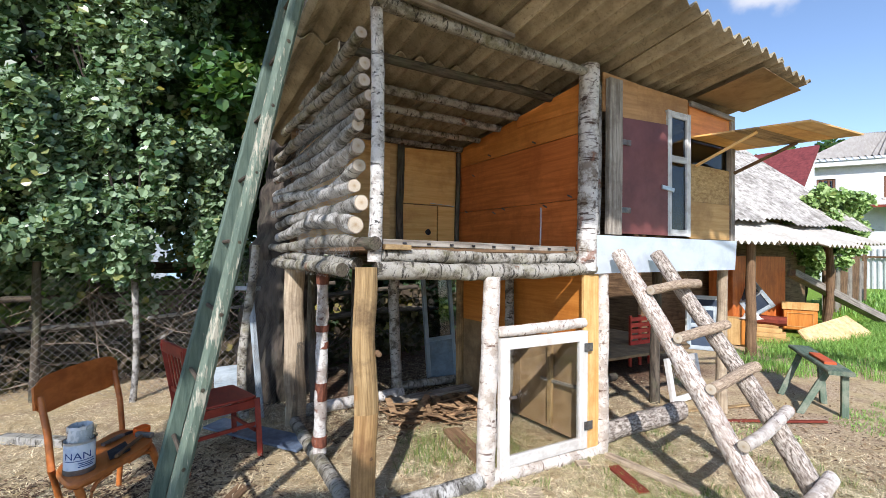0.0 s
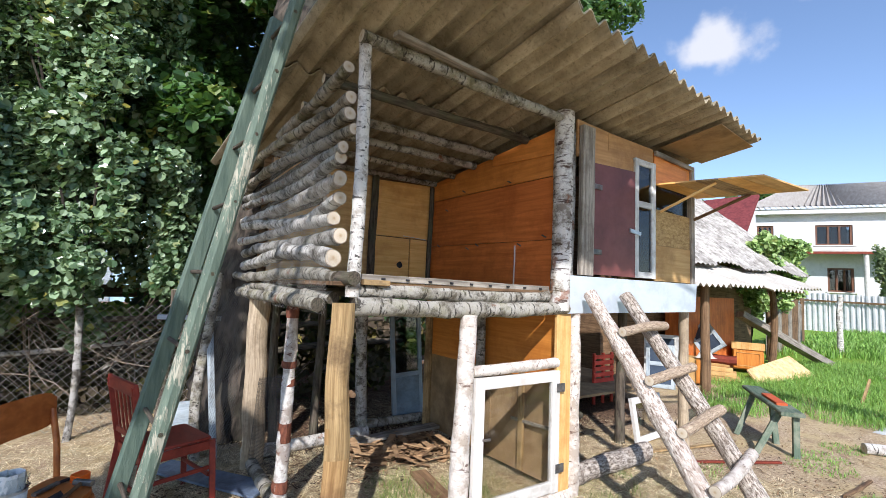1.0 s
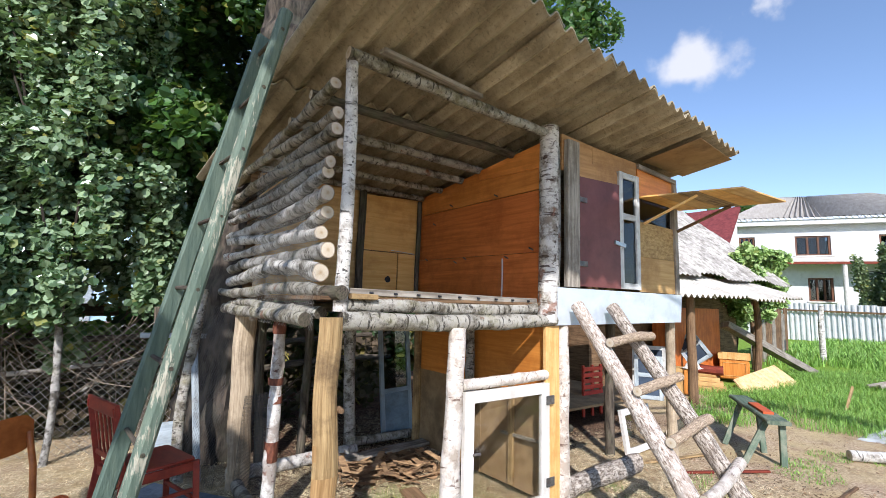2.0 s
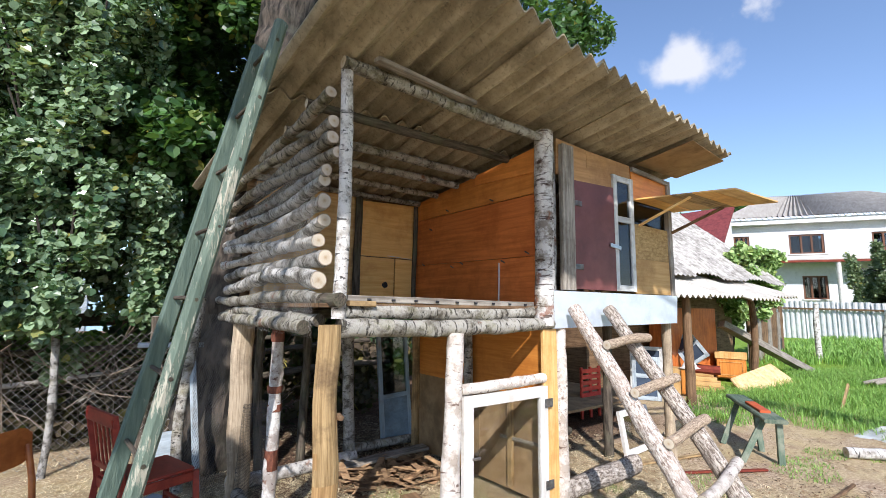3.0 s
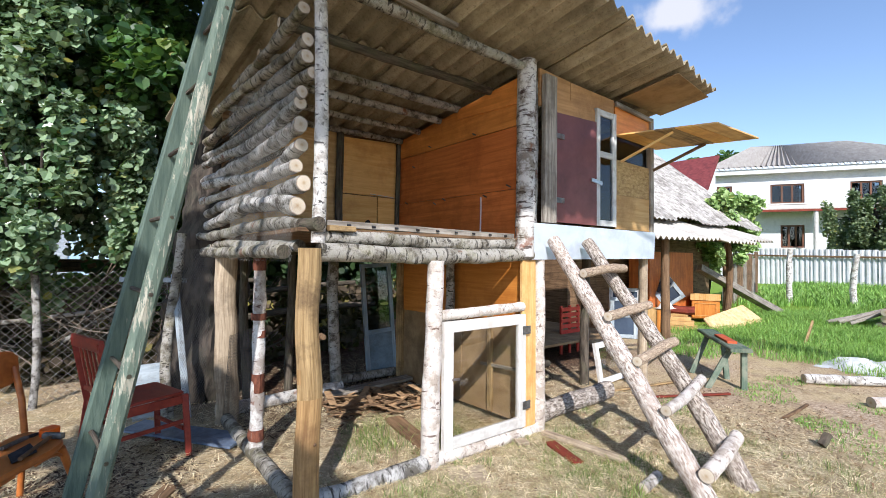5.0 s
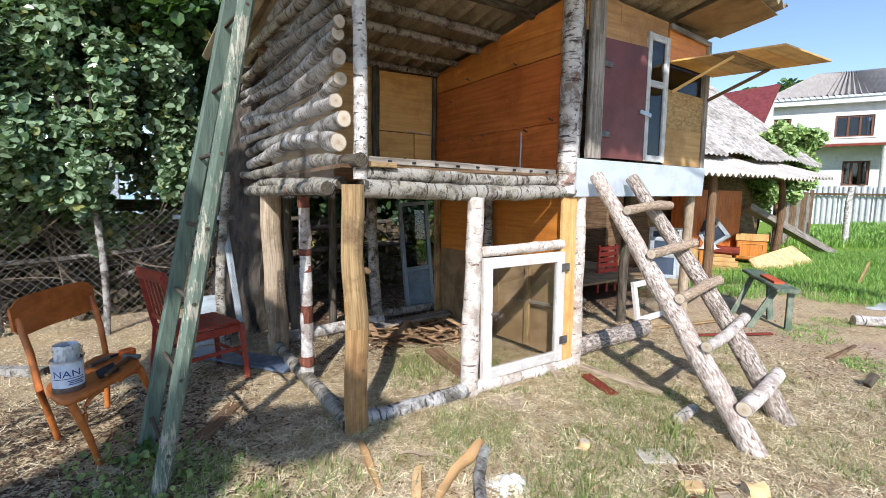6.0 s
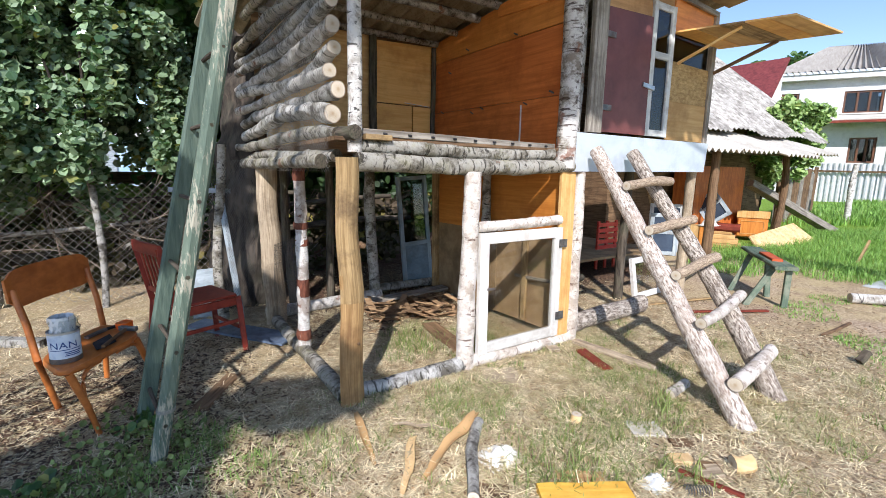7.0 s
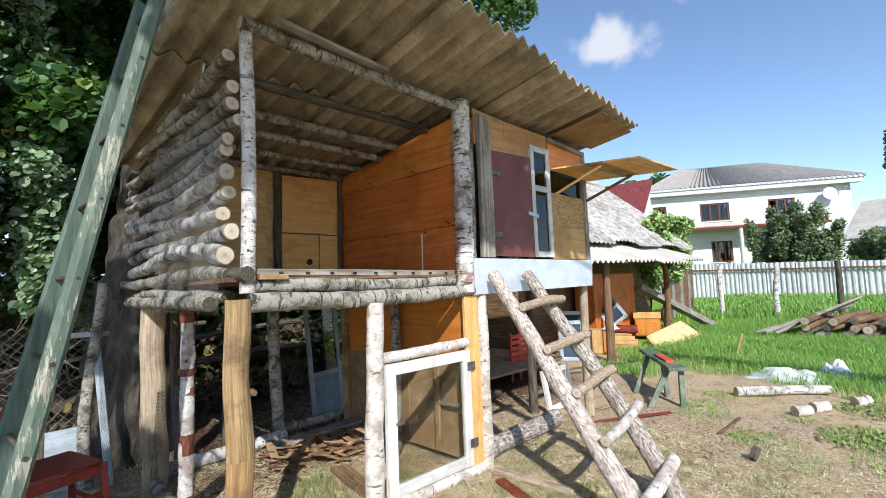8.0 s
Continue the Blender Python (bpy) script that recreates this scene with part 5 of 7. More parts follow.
bm = board((-0.46, 5.15, 0.0), (-0.56, 5.45, 1.35), 0.06, 0.03)
solo("white_lath", bm, "bluegrey_paint", "white painted lath leaning on the netting", "lath", (-0.46, 5.15, 0))
solo("leaning_pole", log((-0.60, 5.25, 0.0), (-0.50, 5.42, 1.75), 0.05, 0.042, 0.07, 12, 91), BB, "crooked bark-covered pole standing by the fence", "pole", (-0.6, 5.25, 0))
solo("cross_lath", board((-1.0, 5.45, 1.31), (-0.45, 5.45, 1.29), 0.045, 0.03, (0, 0, 1)), "bluegrey_paint", "white lath tied across the fence", "lath", (-0.7, 5.45, 1.3))

# ---------------------------------------------------------------- left: fence and thicket
fence = thing("wire_fence", "sagging chain-link fence on rough stakes", "fence", (-2.0, 6.4, 0))
f0, f1 = Vector((-5.2, 7.6, 0)), Vector((-0.55, 6.15, 0))
fd = (f1 - f0).normalized()


def sagging(p, u, v):
    return p + Vector((0.03 * noise.noise(Vector((u * 2, v * 2, 1))), 0.06 * noise.noise(Vector((u, v, 5))), -0.05 * math.sin(u * 1.9) ** 2 * v))


wires("wire_mesh", diamonds(f0 + Vector((0, 0, 0.04)), fd, (0, 0, 1), (f1 - f0).length, 1.38, 0.095, sagging), 0.0024, "wire", fence, "galvanised diamond mesh")
for i, s in enumerate((0.02, 0.3, 0.56, 0.93)):
    p = f0.lerp(f1, s) + Vector((0, 0.06, 0))
    part("stake", log(p, p + Vector((0.05 * (i % 2), 0, 1.55)), 0.045, 0.04, 0.03, 10, 100 + i), DB, fence)

# a low barn, rails and a paddock beyond the fence
for i, (x0, x1, y, z, r, m) in enumerate(((-7, 1.2, 8.2, 1.0, 0.05, DB), (-7, 0.8, 8.4, 0.55, 0.06, DB), (-3.6, -0.2, 7.4, 0.75, 0.03, BG), (-5.5, -1.0, 7.9, 0.25, 0.08, DB), (-0.4, 2.6, 7.6, 0.95, 0.05, DB), (-0.2, 3.2, 7.9, 0.5, 0.06, DB))):
    solo("fallen_pole", log((x0, y, z), (x1, y + 0.3, z + 0.12), r, r * 0.8, 0.06, 10, 120 + i), m, "dark bark-covered pole of a brush barrier", "pole", (x0, y, z), "poles of the brush barrier")
solo("paddock_rail", board((-3.2, 13.0, 1.30), (2.4, 13.4, 1.32), 0.28, 0.04, (0, 0, 1)), "brown_wood", "broad weathered paddock board", "board", (-1, 13, 1.2))
for x in (-3.0, -0.6, 1.9):
    solo("paddock_post", log((x, 13.3, 0), (x, 13.3, 1.6), 0.07, 0.07, 0.01, 10, int(x * 10) + 50), DB, "dark bark-covered paddock post", "post", (x, 13.3, 0), "paddock posts")
for i in range(8):
    a = random.Random(i)
    p = Vector((a.uniform(-4.5, 0.2), a.uniform(6.9, 8.0), a.uniform(0.1, 0.5)))
    q = p + Vector((a.uniform(-1.6, 1.6), a.uniform(-0.3, 0.6), a.uniform(0.2, 1.0)))
    solo("dead_branch", log(p, q, 0.022, 0.008, 0.12, 8, 140 + i), BG if i % 2 else DB, "bare grey dead branch in the thicket", "branch", p, "branches of the brush barrier")
def brush_twigs():
    """A tangle of thin dead twigs leaning all ways behind the fence."""
    rnd, paths = random.Random(91), []
    for _ in range(120):
        p = Vector((rnd.uniform(-5.0, 0.6), rnd.uniform(6.5, 8.3), rnd.uniform(0.0, 0.7)))
        way = Vector((rnd.uniform(-1, 1), rnd.uniform(-0.3, 0.3), rnd.uniform(-0.05, 0.75))).normalized() * rnd.uniform(0.5, 1.5)
        bow = Vector((rnd.uniform(-0.12, 0.12), 0, rnd.uniform(-0.2, 0.12)))
        path = [p + way * k / 6 + bow * math.sin(math.pi * k / 6) for k in range(7)]
        paths.append(path)
        for k in (2, 4):
            if rnd.random() < 0.7:
                q = path[k]
                paths.append([q, q + way * 0.2 + Vector((rnd.uniform(-0.15, 0.15), 0, rnd.uniform(-0.12, 0.2))), q + way * 0.34 + Vector((rnd.uniform(-0.2, 0.2), 0, rnd.uniform(-0.15, 0.3)))])
    me = strips(paths, 0.0055, 4)
    me.materials.append(MATS["twig_grey"])
    tagged(new("brush_twigs", me), "tangle of thin dead twigs behind the fence", "twigs", "", "stuff")


brush_twigs()
house_far = thing("blue_shed", "pale blue and white shed across the paddock", "shed", (-2, 34, 0))
part("wall", sheet([(-9, 34, 0), (7, 34, 0), (7, 34, 3.4), (-9, 34, 3.4)], 0.3), "far_building", house_far)
part("door", sheet([(-3.6, 33.8, 0), (-2.6, 33.8, 0), (-2.6, 33.8, 3.0), (-3.6, 33.8, 3.0)], 0.08), "bluegrey_paint", house_far)
part("roof", sheet([(-9.5, 33.5, 3.4), (7.5, 33.5, 3.4), (7.5, 38, 4.6), (-9.5, 38, 4.6)], 0.12), "slate_light", house_far)


def tree(name, label, base, top, r0, r1, crown, leaf, mat, size, count, spread, seed, limbs=8, bark=("tree_bark", "tree_bark"), category="tree"):
    """A tapered trunk, limbs that reach to the crown's clumps, and leaves in clumps."""
    t = thing(name, label, category, base)
    rnd = random.Random(seed)
    part("trunk", log(base, top, r0, r1, 0.06 if r0 < 0.1 else 0.1, 16, seed, 0.14, knots=5), list(bark), t)
    for i in range(limbs):
        s = Vector(base).lerp(Vector(top), rnd.uniform(0.62, 0.98))
        c = Vector(rnd.choice([k for k in crown if k[2] > s.z - 0.2] or crown))
        part("limb", log(s, c, r1 * 0.45, 0.012, 0.12, 8, seed + i), ["tree_bark", "tree_bark"], t)
    at = ORIGIN[t.name]
    leaves("crown", crown, spread, count, size, mat, t, "", seed, origin=at)
    return t


def clumps(n, lo, hi, seed):
    rnd = random.Random(seed)
    return [tuple(rnd.uniform(a, b) for a, b in zip(lo, hi)) for _ in range(n)]


# broad-leaved shrub by the fence: hanging sprays low down, taller behind
low = [(-4.6 + 0.33 * i, 6.55 - 0.05 * i + 0.25 * math.sin(i * 1.7), 1.75 + 0.22 * math.sin(i * 2.1)) for i in range(10)]
def sprays(n, lo, hi, length, seed):
    """Clump centres strung along upright and drooping shoots."""
    rnd, out = random.Random(seed), []
    for _ in range(n):
        p = Vector([rnd.uniform(a, b) for a, b in zip(lo, hi)])
        way = Vector((rnd.uniform(-0.5, 0.5), rnd.uniform(-0.5, 0.2), rnd.choice((1, 1, -0.7)))) * rnd.uniform(0.6, 1.0) * length
        out += [tuple(p + way * k / 5 + Vector((0, 0, -0.25 * (k / 5) ** 2))) for k in range(6)]
    return out


tree("hazel_tree", "leafy tree over the fence, round leaves with sun glints in their pale greens", (-1.66, 6.3, 0), (-1.70, 6.5, 2.2), 0.036, 0.028,
     low + low + clumps(30, (-4.6, 6.9, 2.1), (-0.7, 7.8, 5.0), 6) + sprays(16, (-2.4, 6.5, 2.3), (-0.7, 7.6, 2.9), 0.9, 7) + sprays(84, (-5.2, 6.3, 1.9), (-0.75, 7.6, 4.6), 1.3, 3) + sprays(30, (-4.8, 6.8, 4.6), (-0.6, 8.0, 7.4), 1.5, 4), None, "leaf_round", 0.082, 96000, (0.22, 0.20, 0.21), 5, 4, ("birch_grey", "dark_bark"))
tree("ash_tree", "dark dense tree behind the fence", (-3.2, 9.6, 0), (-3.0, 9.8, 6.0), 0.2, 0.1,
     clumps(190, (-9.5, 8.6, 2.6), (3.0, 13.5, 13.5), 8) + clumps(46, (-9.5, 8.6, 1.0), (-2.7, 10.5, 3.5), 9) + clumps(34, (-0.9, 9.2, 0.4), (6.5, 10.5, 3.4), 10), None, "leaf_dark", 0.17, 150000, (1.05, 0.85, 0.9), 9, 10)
tree("old_oak", "big old oak with rough dark bark beside the coop", (-0.25, 5.95, -0.1), (0.80, 6.35, 9.0), 0.42, 0.29,
     clumps(44, (-1.6, 6.6, 2.8), (1.8, 8.4, 9.0), 14) * 3 + [(5.0, 6.0, 7.45), (6.2, 6.0, 7.55), (6.9, 6.0, 7.75), (5.5, 6.0, 7.15), (4.3, 6.2, 7.9), (3.6, 6.4, 8.2), (2.6, 6.6, 8.0), (6.3, 6.0, 8.1)],
     None, "leaf_oak", 0.12, 56000, (0.58, 0.58, 0.5), 15, 7)
leaves("nettles", [(x, y, z) for x, y, z in clumps(26, (-3.6, 8.6, 0.75), (0.4, 9.4, 1.15), 27)], (0.34, 0.3, 0.22), 5200, 0.1, "leaf_bright", None, "bright green nettles beyond the brush", 28, kind="stuff", category="weeds")
leaves("undergrowth", [(x, y, 0.1) for x, y, _ in clumps(40, (-7, 7.2, 0), (3.5, 11, 0), 21)] + clumps(60, (-8, 8.6, 0.2), (6.0, 9.8, 0.9), 26), (0.6, 0.5, 0.38), 26000, 0.13, "brush_brown", None, "dry brown brush and leaf litter under the trees", 22, kind="stuff", category="weeds")
leaves("meadow", [(x, y, 0.05) for x, y, _ in clumps(60, (-8, 11.6, 0), (6, 24, 0), 24)], (1.3, 1.3, 0.3), 9000, 0.22, "grass_blade", None, "sunlit meadow beyond the trees", 25, kind="stuff", category="grass")

# ---------------------------------------------------------------- right: bench, lean-to, junk
bench = thing("garden_bench", "low green painted plank bench", "bench", (5.3, 2.7, 0))
s0, s1 = Vector((5.95, 3.19, 0.50)), Vector((4.86, 2.36, 0.47))
side = (s1 - s0).cross(Vector((0, 0, 1))).normalized()
part("seat", board(s0, s1, 0.23, 0.045, side, bevel=0.012, wobble=0.006, segs=8), "green_paint", bench)
for t, w, foot in ((0.22, 0.06, (5.26, 3.10)), (0.86, 0.06, (4.66, 2.66)), (0.92, -0.06, (4.92, 2.36)), (0.40, -0.06, (5.30, 2.68))):
    top = s0.lerp(s1, t) + side * w - Vector((0, 0, 0.02))
    part("leg", board((*foot, -0.01), top, 0.062, 0.05, side), "green_paint", bench)
solo("red_board", board(s0.lerp(s1, 0.42) + Vector((0, 0, 0.037)), s0.lerp(s1, 0.78) + Vector((0, 0, 0.037)), 0.11, 0.03, side), "orange_paint", "orange-red painted board lying on the bench", "board", (5.2, 2.65, 0.49))

shed = thing("lean_to", "ramshackle open lean-to with an old slate roof", "shed", (9.5, 6, 0))
for i, (x, y, z) in enumerate(((7.28, 4.45, 2.0), (11.7, 5.0, 2.05), (7.6, 7.2, 2.3), (12.0, 7.4, 2.3), (9.6, 6.9, 2.3), (13.2, 5.6, 2.0))):
    part("post", log((x, y, 0), (x + 0.05, y, z), 0.085 if i < 2 else 0.08, 0.07, 0.05, 12, 150 + i), ["brown_wood", "cut_end"], shed)
def front_slope(x, y):
    return 1.99 + 0.38 * (y - 4.3) + 0.012 * (x - 7)


for i in range(4):
    part("roof_sheet", corrugated(5.9 + i * 1.6, 7.55 + i * 1.6, 4.1 + 0.09 * math.sin(i * 2.4), 5.35, front_slope, pitch=0.2, amp=0.03, sag=0.05, seed=i), "slate_light", shed, "pale corrugated slate" if i == 0 else "")
for i in range(6):
    for j in range(5):
        part("roof_sheet", corrugated(6.2 + i * 1.32, 7.55 + i * 1.32, 5.0 + j * 0.9 - 0.08 * (i % 2) * (j == 0), 6.0 + j * 0.9, lambda x, y: 3.35 + 0.88 * (y - 6.0) + 0.02 * (j % 2), pitch=0.2, amp=0.022, nx=4, ny=2, sag=0.04, seed=i + j), "slate_old", shed)
part("back_wall", sheet([(6.2, 9.2, 0), (14, 9.2, 0), (14, 9.2, 6.0), (6.2, 9.2, 6.0)], 0.08), "brown_wood", shed)
part("side_wall", sheet([(6.2, 5.8, 0), (6.2, 9.2, 0), (6.2, 9.2, 6.0), (6.2, 5.8, 3.05)], 0.08), "brown_wood", shed)
part("inner_wall", sheet([(6.2, 6.2, 0), (13.6, 6.2, 0), (13.6, 6.2, 3.4), (6.2, 6.2, 3.4)], 0.06), "brown_wood", shed)
part("beam", log((6.0, 4.5, 1.98), (12.6, 4.7, 2.02), 0.06, 0.06, 0.03, 10, 160), DB, shed)
solo("slanting_timber", board((11.0, 5.4, 1.35), (13.6, 4.4, 0.12), 0.22, 0.16, (0, 1, 0)), "grey_wood", "heavy grey timber slanting from the shed", "timber", (12, 5, 0.1))
solo("red_cabinet", board((9.85, 5.75, 0.0), (9.85, 5.75, 1.72), 2.2, 0.5, (1, 0, 0)), "ply_red", "reddish-brown cupboard carcass standing in the shed", "cabinet", (9.85, 5.75, 0.0))
JR, JN = Vector((0.40, -0.917, 0)), Vector((-0.917, -0.40, 0))      # along and out of the junk's front
dr = thing("bedside_cabinet", "honey-orange bedside cabinet with a lined door", "cabinet", (10.7, 5.1, 0.1))
q = Vector((10.55, 5.05, 0.0))
back = q - JN * 0.25
part("body", board(back + Vector((0, 0, 0.1)), back + Vector((0, 0, 0.66)), 0.60, 0.46, JR), "ply_amber", dr)
part("drawer", board(q + JN * 0.0 + Vector((0, 0, 0.56)), q + Vector((0, 0, 0.72)), 0.64, 0.05, JR), "fresh_board", dr, "pale yellow drawer front")
fd_ = part("door", board(q + Vector((0, 0, 0.13)), q + Vector((0, 0, 0.54)), 0.56, 0.03, JR), "ply_amber", dr, "orange cabinet door with pale inlaid line")
box_ = [q + JN * 0.022 + JR * a + Vector((0, 0, z)) for a, z in ((-0.22, 0.19), (0.22, 0.19), (0.22, 0.48), (-0.22, 0.48), (-0.22, 0.19))]
wires("inlay", [box_], 0.009, "fresh_board", fd_)
lc = thing("cabinet_carcass", "small pale cabinet lying under the lean-to", "cabinet", (7.9, 5.0, 0.0))
q = Vector((7.95, 5.05, 0.0))
part("body", board(q - JN * 0.2 + Vector((0, 0, 0.02)), q - JN * 0.2 + Vector((0, 0, 0.52)), 0.46, 0.36, JR), "ply_pale", lc)
part("door", board(q + JR * 0.17 + Vector((0, 0, 0.05)), q + JR * 0.17 + Vector((0, 0, 0.5)), 0.11, 0.03, JR), "ply_amber", lc, "orange edge strip")
for i in range(4):
    q = Vector((9.05, 5.06, 0.05 + i * 0.095)) - JN * 0.03 * i
    solo("stacked_board", board(q - JR * 0.42, q + JR * (0.42 - 0.06 * i), 0.09, 0.35, (0, 0, 1), seed=i), "ply_pale", "pale board in a stack under the lean-to", "board", tuple(q), "boards stacked under the lean-to")
solo("plywood_sheet", sheet([(9.30, 4.40, 0.02), (11.7, 4.15, 0.04), (11.6, 4.62, 0.42), (9.5, 4.66, 0.24)], 0.03), "wood_cut", "pale plywood sheet leaning by the shed", "panel", (10.2, 4.2, 0.05))
bq = Vector((9.1, 5.05, 0.43))
solo("red_blanket", board(bq - JR * 0.34, bq + JR * 0.34, 0.16, 0.36, (0, 0, 1), bevel=0.05, wobble=0.02, segs=6), "rust_red", "folded red blanket on the boards", "blanket", tuple(bq))


def junk_sash(at, lean, turn, w, h, roll=0, mat="bluegrey_paint"):
    t = thing("old_window", "blue-white window sash leaning among the junk", "window", at, "old sashes under the lean-to")
    x, y, z = at
    ORIGIN[t.name] = Vector(at)
    sash(t, x - w / 2, x + w / 2, z, z + h, y, (z + h * 0.55,), 0.075, mat, "dark_pane", "frame")
    t.rotation_euler = (radians(lean), radians(roll), radians(turn))


junk_sash((8.9, 5.0, 0.60), -42, -66, 0.5, 0.8, -38)
junk_sash((7.45, 5.35, 0.0), -8, -64, 0.62, 0.95, 0, "sash_white")
junk_sash((7.0, 5.1, 0.0), -12, -58, 0.5, 0.8)
solo("tilted_plank", board((7.9, 5.75, 0.4), (7.75, 6.0, 1.45), 0.14, 0.03, JR), "split_wood", "tan plank leaning in the junk", "board", (7.9, 5.7, 0.4))
solo("white_bag", crumple((8.15, 4.85, 0.53), 0.34, 0.3, 0.17, 5), "paper", "crumpled white plastic bag on the cabinet", "bag", (8.15, 4.85, 0.53))
w = thing("small_window", "small white-painted sash standing under the coop", "window", (3.95, 3.45, 0))
sash(w, 3.62, 4.28, 0.02, 0.52, 3.45, (), 0.07, "white_paint", "pane_clear", "frame")
w.rotation_euler = (radians(-10), 0, radians(4))
crate = thing("plastic_crate", "red plastic crate under the coop", "crate", (4.96, 4.9, 0.0))
for k in range(5):
    part("slat", board((4.72, 4.85, 0.36 + k * 0.09), (5.2, 4.85, 0.36 + k * 0.09), 0.06, 0.03, (0, 0, 1)), "crate_red", crate)
for x in (4.74, 4.96, 5.18):
    part("upright", board((x, 4.86, 0.0), (x, 4.86, 0.78), 0.05, 0.03), "crate_red", crate)
solo("pale_board", board((2.75, 4.3, 0.75), (2.75, 4.3, 1.55), 0.5, 0.02, (1, 0, 0)), "ply_yellow", "pale yellow board behind the ladder", "board", (2.75, 4.3, 0.75))
solo("grey_cover", rounded(smooth_quad((3.2, 4.4), (5.8, 4.4), (5.8, 6.4), (3.2, 6.4), 4, 0.2), 0.28, 0.33), "old_card", "drab board laid flat under the coop", "board", (4.4, 5.2, 0.28))
for i, (x, y, z) in enumerate(((3.0, 4.2, 0.0), (4.9, 3.6, 0.0))):
    solo("short_log", log((x, y, 0.06), (x + 0.9, y + 0.25, 0.06), 0.06, 0.05, 0.02, 10, 170 + i), DB, "dark short log on the ground under the coop", "log", (x, y, 0), "short logs under the coop")

wd = thing("leaning_door", "narrow half-glazed blue-grey door leaning at the back", "door", (1.72, 5.32, 0.0))
sash(wd, 1.52, 1.95, 0.03, 1.46, 5.32, (0.60,), 0.05, "door_blue", "pane_dark", "frame")
part("lower_panel", sheet([(1.57, 5.31, 0.08), (1.90, 5.31, 0.08), (1.90, 5.31, 0.575), (1.57, 5.31, 0.575)], 0.02), "panel_blue", wd)
wd.rotation_euler = (radians(-3), radians(-3.2), 0)

# board fence, profiled metal fence with birch stakes
pf = thing("board_fence", "weathered upright board fence", "fence", (15.5, 6, 0.3))
for i in range(11):
    x = 14.3 + i * 0.27
    part("board", board((x, 6.0 + 0.02 * (i % 3), ground_z(x, 6)), (x + 0.02, 6.0, 1.72 + 0.12 * math.sin(i * 2.7)), 0.25, 0.04, seed=i), "brown_wood" if i % 3 else "grey_wood", pf)
mf = thing("metal_fence", "pale profiled sheet-metal fence", "fence", (24, 3, 0.4))
for i in range(15):
    y0 = 10.5 - i * 1.1
    zt = 2.2 - 0.035 * i
    bm = bmesh.new()
    cols = 33
    vs = []
    for k in range(cols + 1):
        y = y0 - 1.1 * k / cols
        x = 24 + (0.05 if (k % 6) in (1, 2, 3) else 0.0)
        vs.append((bm.verts.new((x, y, 0.2)), bm.verts.new((x, y, zt))))
    for (a, b), (c, d) in zip(vs, vs[1:]):
        bm.faces.new((a, c, d, b))
    part("panel", bm, "metal_fence", mf, smooth=False)
part("rail", board((23.93, 10.5, 1.85), (23.93, -6, 1.5), 0.08, 0.05, (0, 0, 1)), "brown_wood", mf)
for i, (y, z, m) in enumerate(((4.8, 1.9, BL), (3.27, 1.75, BL), (1.85, 1.87, DB), (0.2, 1.85, BL))):
    solo("fence_stake", log((16, y, 0.2), (15.95, y - 0.06, z), 0.085, 0.07, 0.05, 10, 180 + i), m, "thin birch stake of a missing fence" if m is BL else "dark weathered stake of a missing fence", "stake", (16, y, 0.2), "fence stakes")

# firewood heap
for i in range(16):
    a = random.Random(i + 60)
    y = 2.3 - 0.13 * i + a.uniform(-0.1, 0.1)
    z = 0.12 + 0.16 * (i % 3)
    solo("firewood_log", log((12.4 + a.uniform(-0.3, 0.3), y, z), (13.9 + a.uniform(-0.4, 0.4), y - a.uniform(0.1, 0.9), z + 0.12), 0.09, 0.075, 0.03, 10, 190 + i), ["brown_wood", "cut_end"] if i % 3 else ["dark_bark", "cut_end"], "reddish-brown log on the firewood heap", "log", (13, y, z), "firewood heap")
for i in range(3):
    solo("loose_pole", log((12.2, 3.1 - i * 0.2, 0.15), (13.6, 1.4 - i * 0.1, 0.75 + 0.1 * i), 0.04, 0.03, 0.03, 8, 210 + i), ["grey_wood", "cut_end"], "grey pole thrown on the firewood heap", "pole", (12.5, 3, 0.15), "poles on the firewood heap")


solo("plastic_sheet", crumple((7.45, 1.72, 0.0), 0.75, 1.0, 0.2, 3), "plastic_film", "crumpled whitish plastic sheet on the grass", "plastic sheet", (7.45, 1.72, 0))
solo("plastic_bag", crumple((8.0, 1.22, 0.0), 0.5, 0.5, 0.26, 8), "plastic_film", "clear inflated plastic bag on the grass", "plastic bag", (8, 1.22, 0))
solo("birch_log", log((5.85, 2.02, 0.06), (6.65, 1.15, 0.06), 0.06, 0.055, 0.015, 12, 220), BL, "grey-white birch log lying on the soil", "log", (6.2, 1.6, 0))
for i, (x, y) in enumerate(((5.6, 1.2), (6.15, 0.88), (5.3, 1.32))):
    solo("birch_chunk", log((x, y, 0.05), (x + 0.14, y - 0.12, 0.055), 0.06, 0.055, 0.004, 12, 230 + i), ["birch_fluffy", "cut_end"], "short pale birch offcut", "log", (x, y, 0), "birch offcuts")
solo("upright_lath", board((9.2, 2.8, 0), (9.5, 2.75, 0.4), 0.08, 0.03), "split_wood", "broken lath stuck in the grass", "lath", (9.2, 2.8, 0))

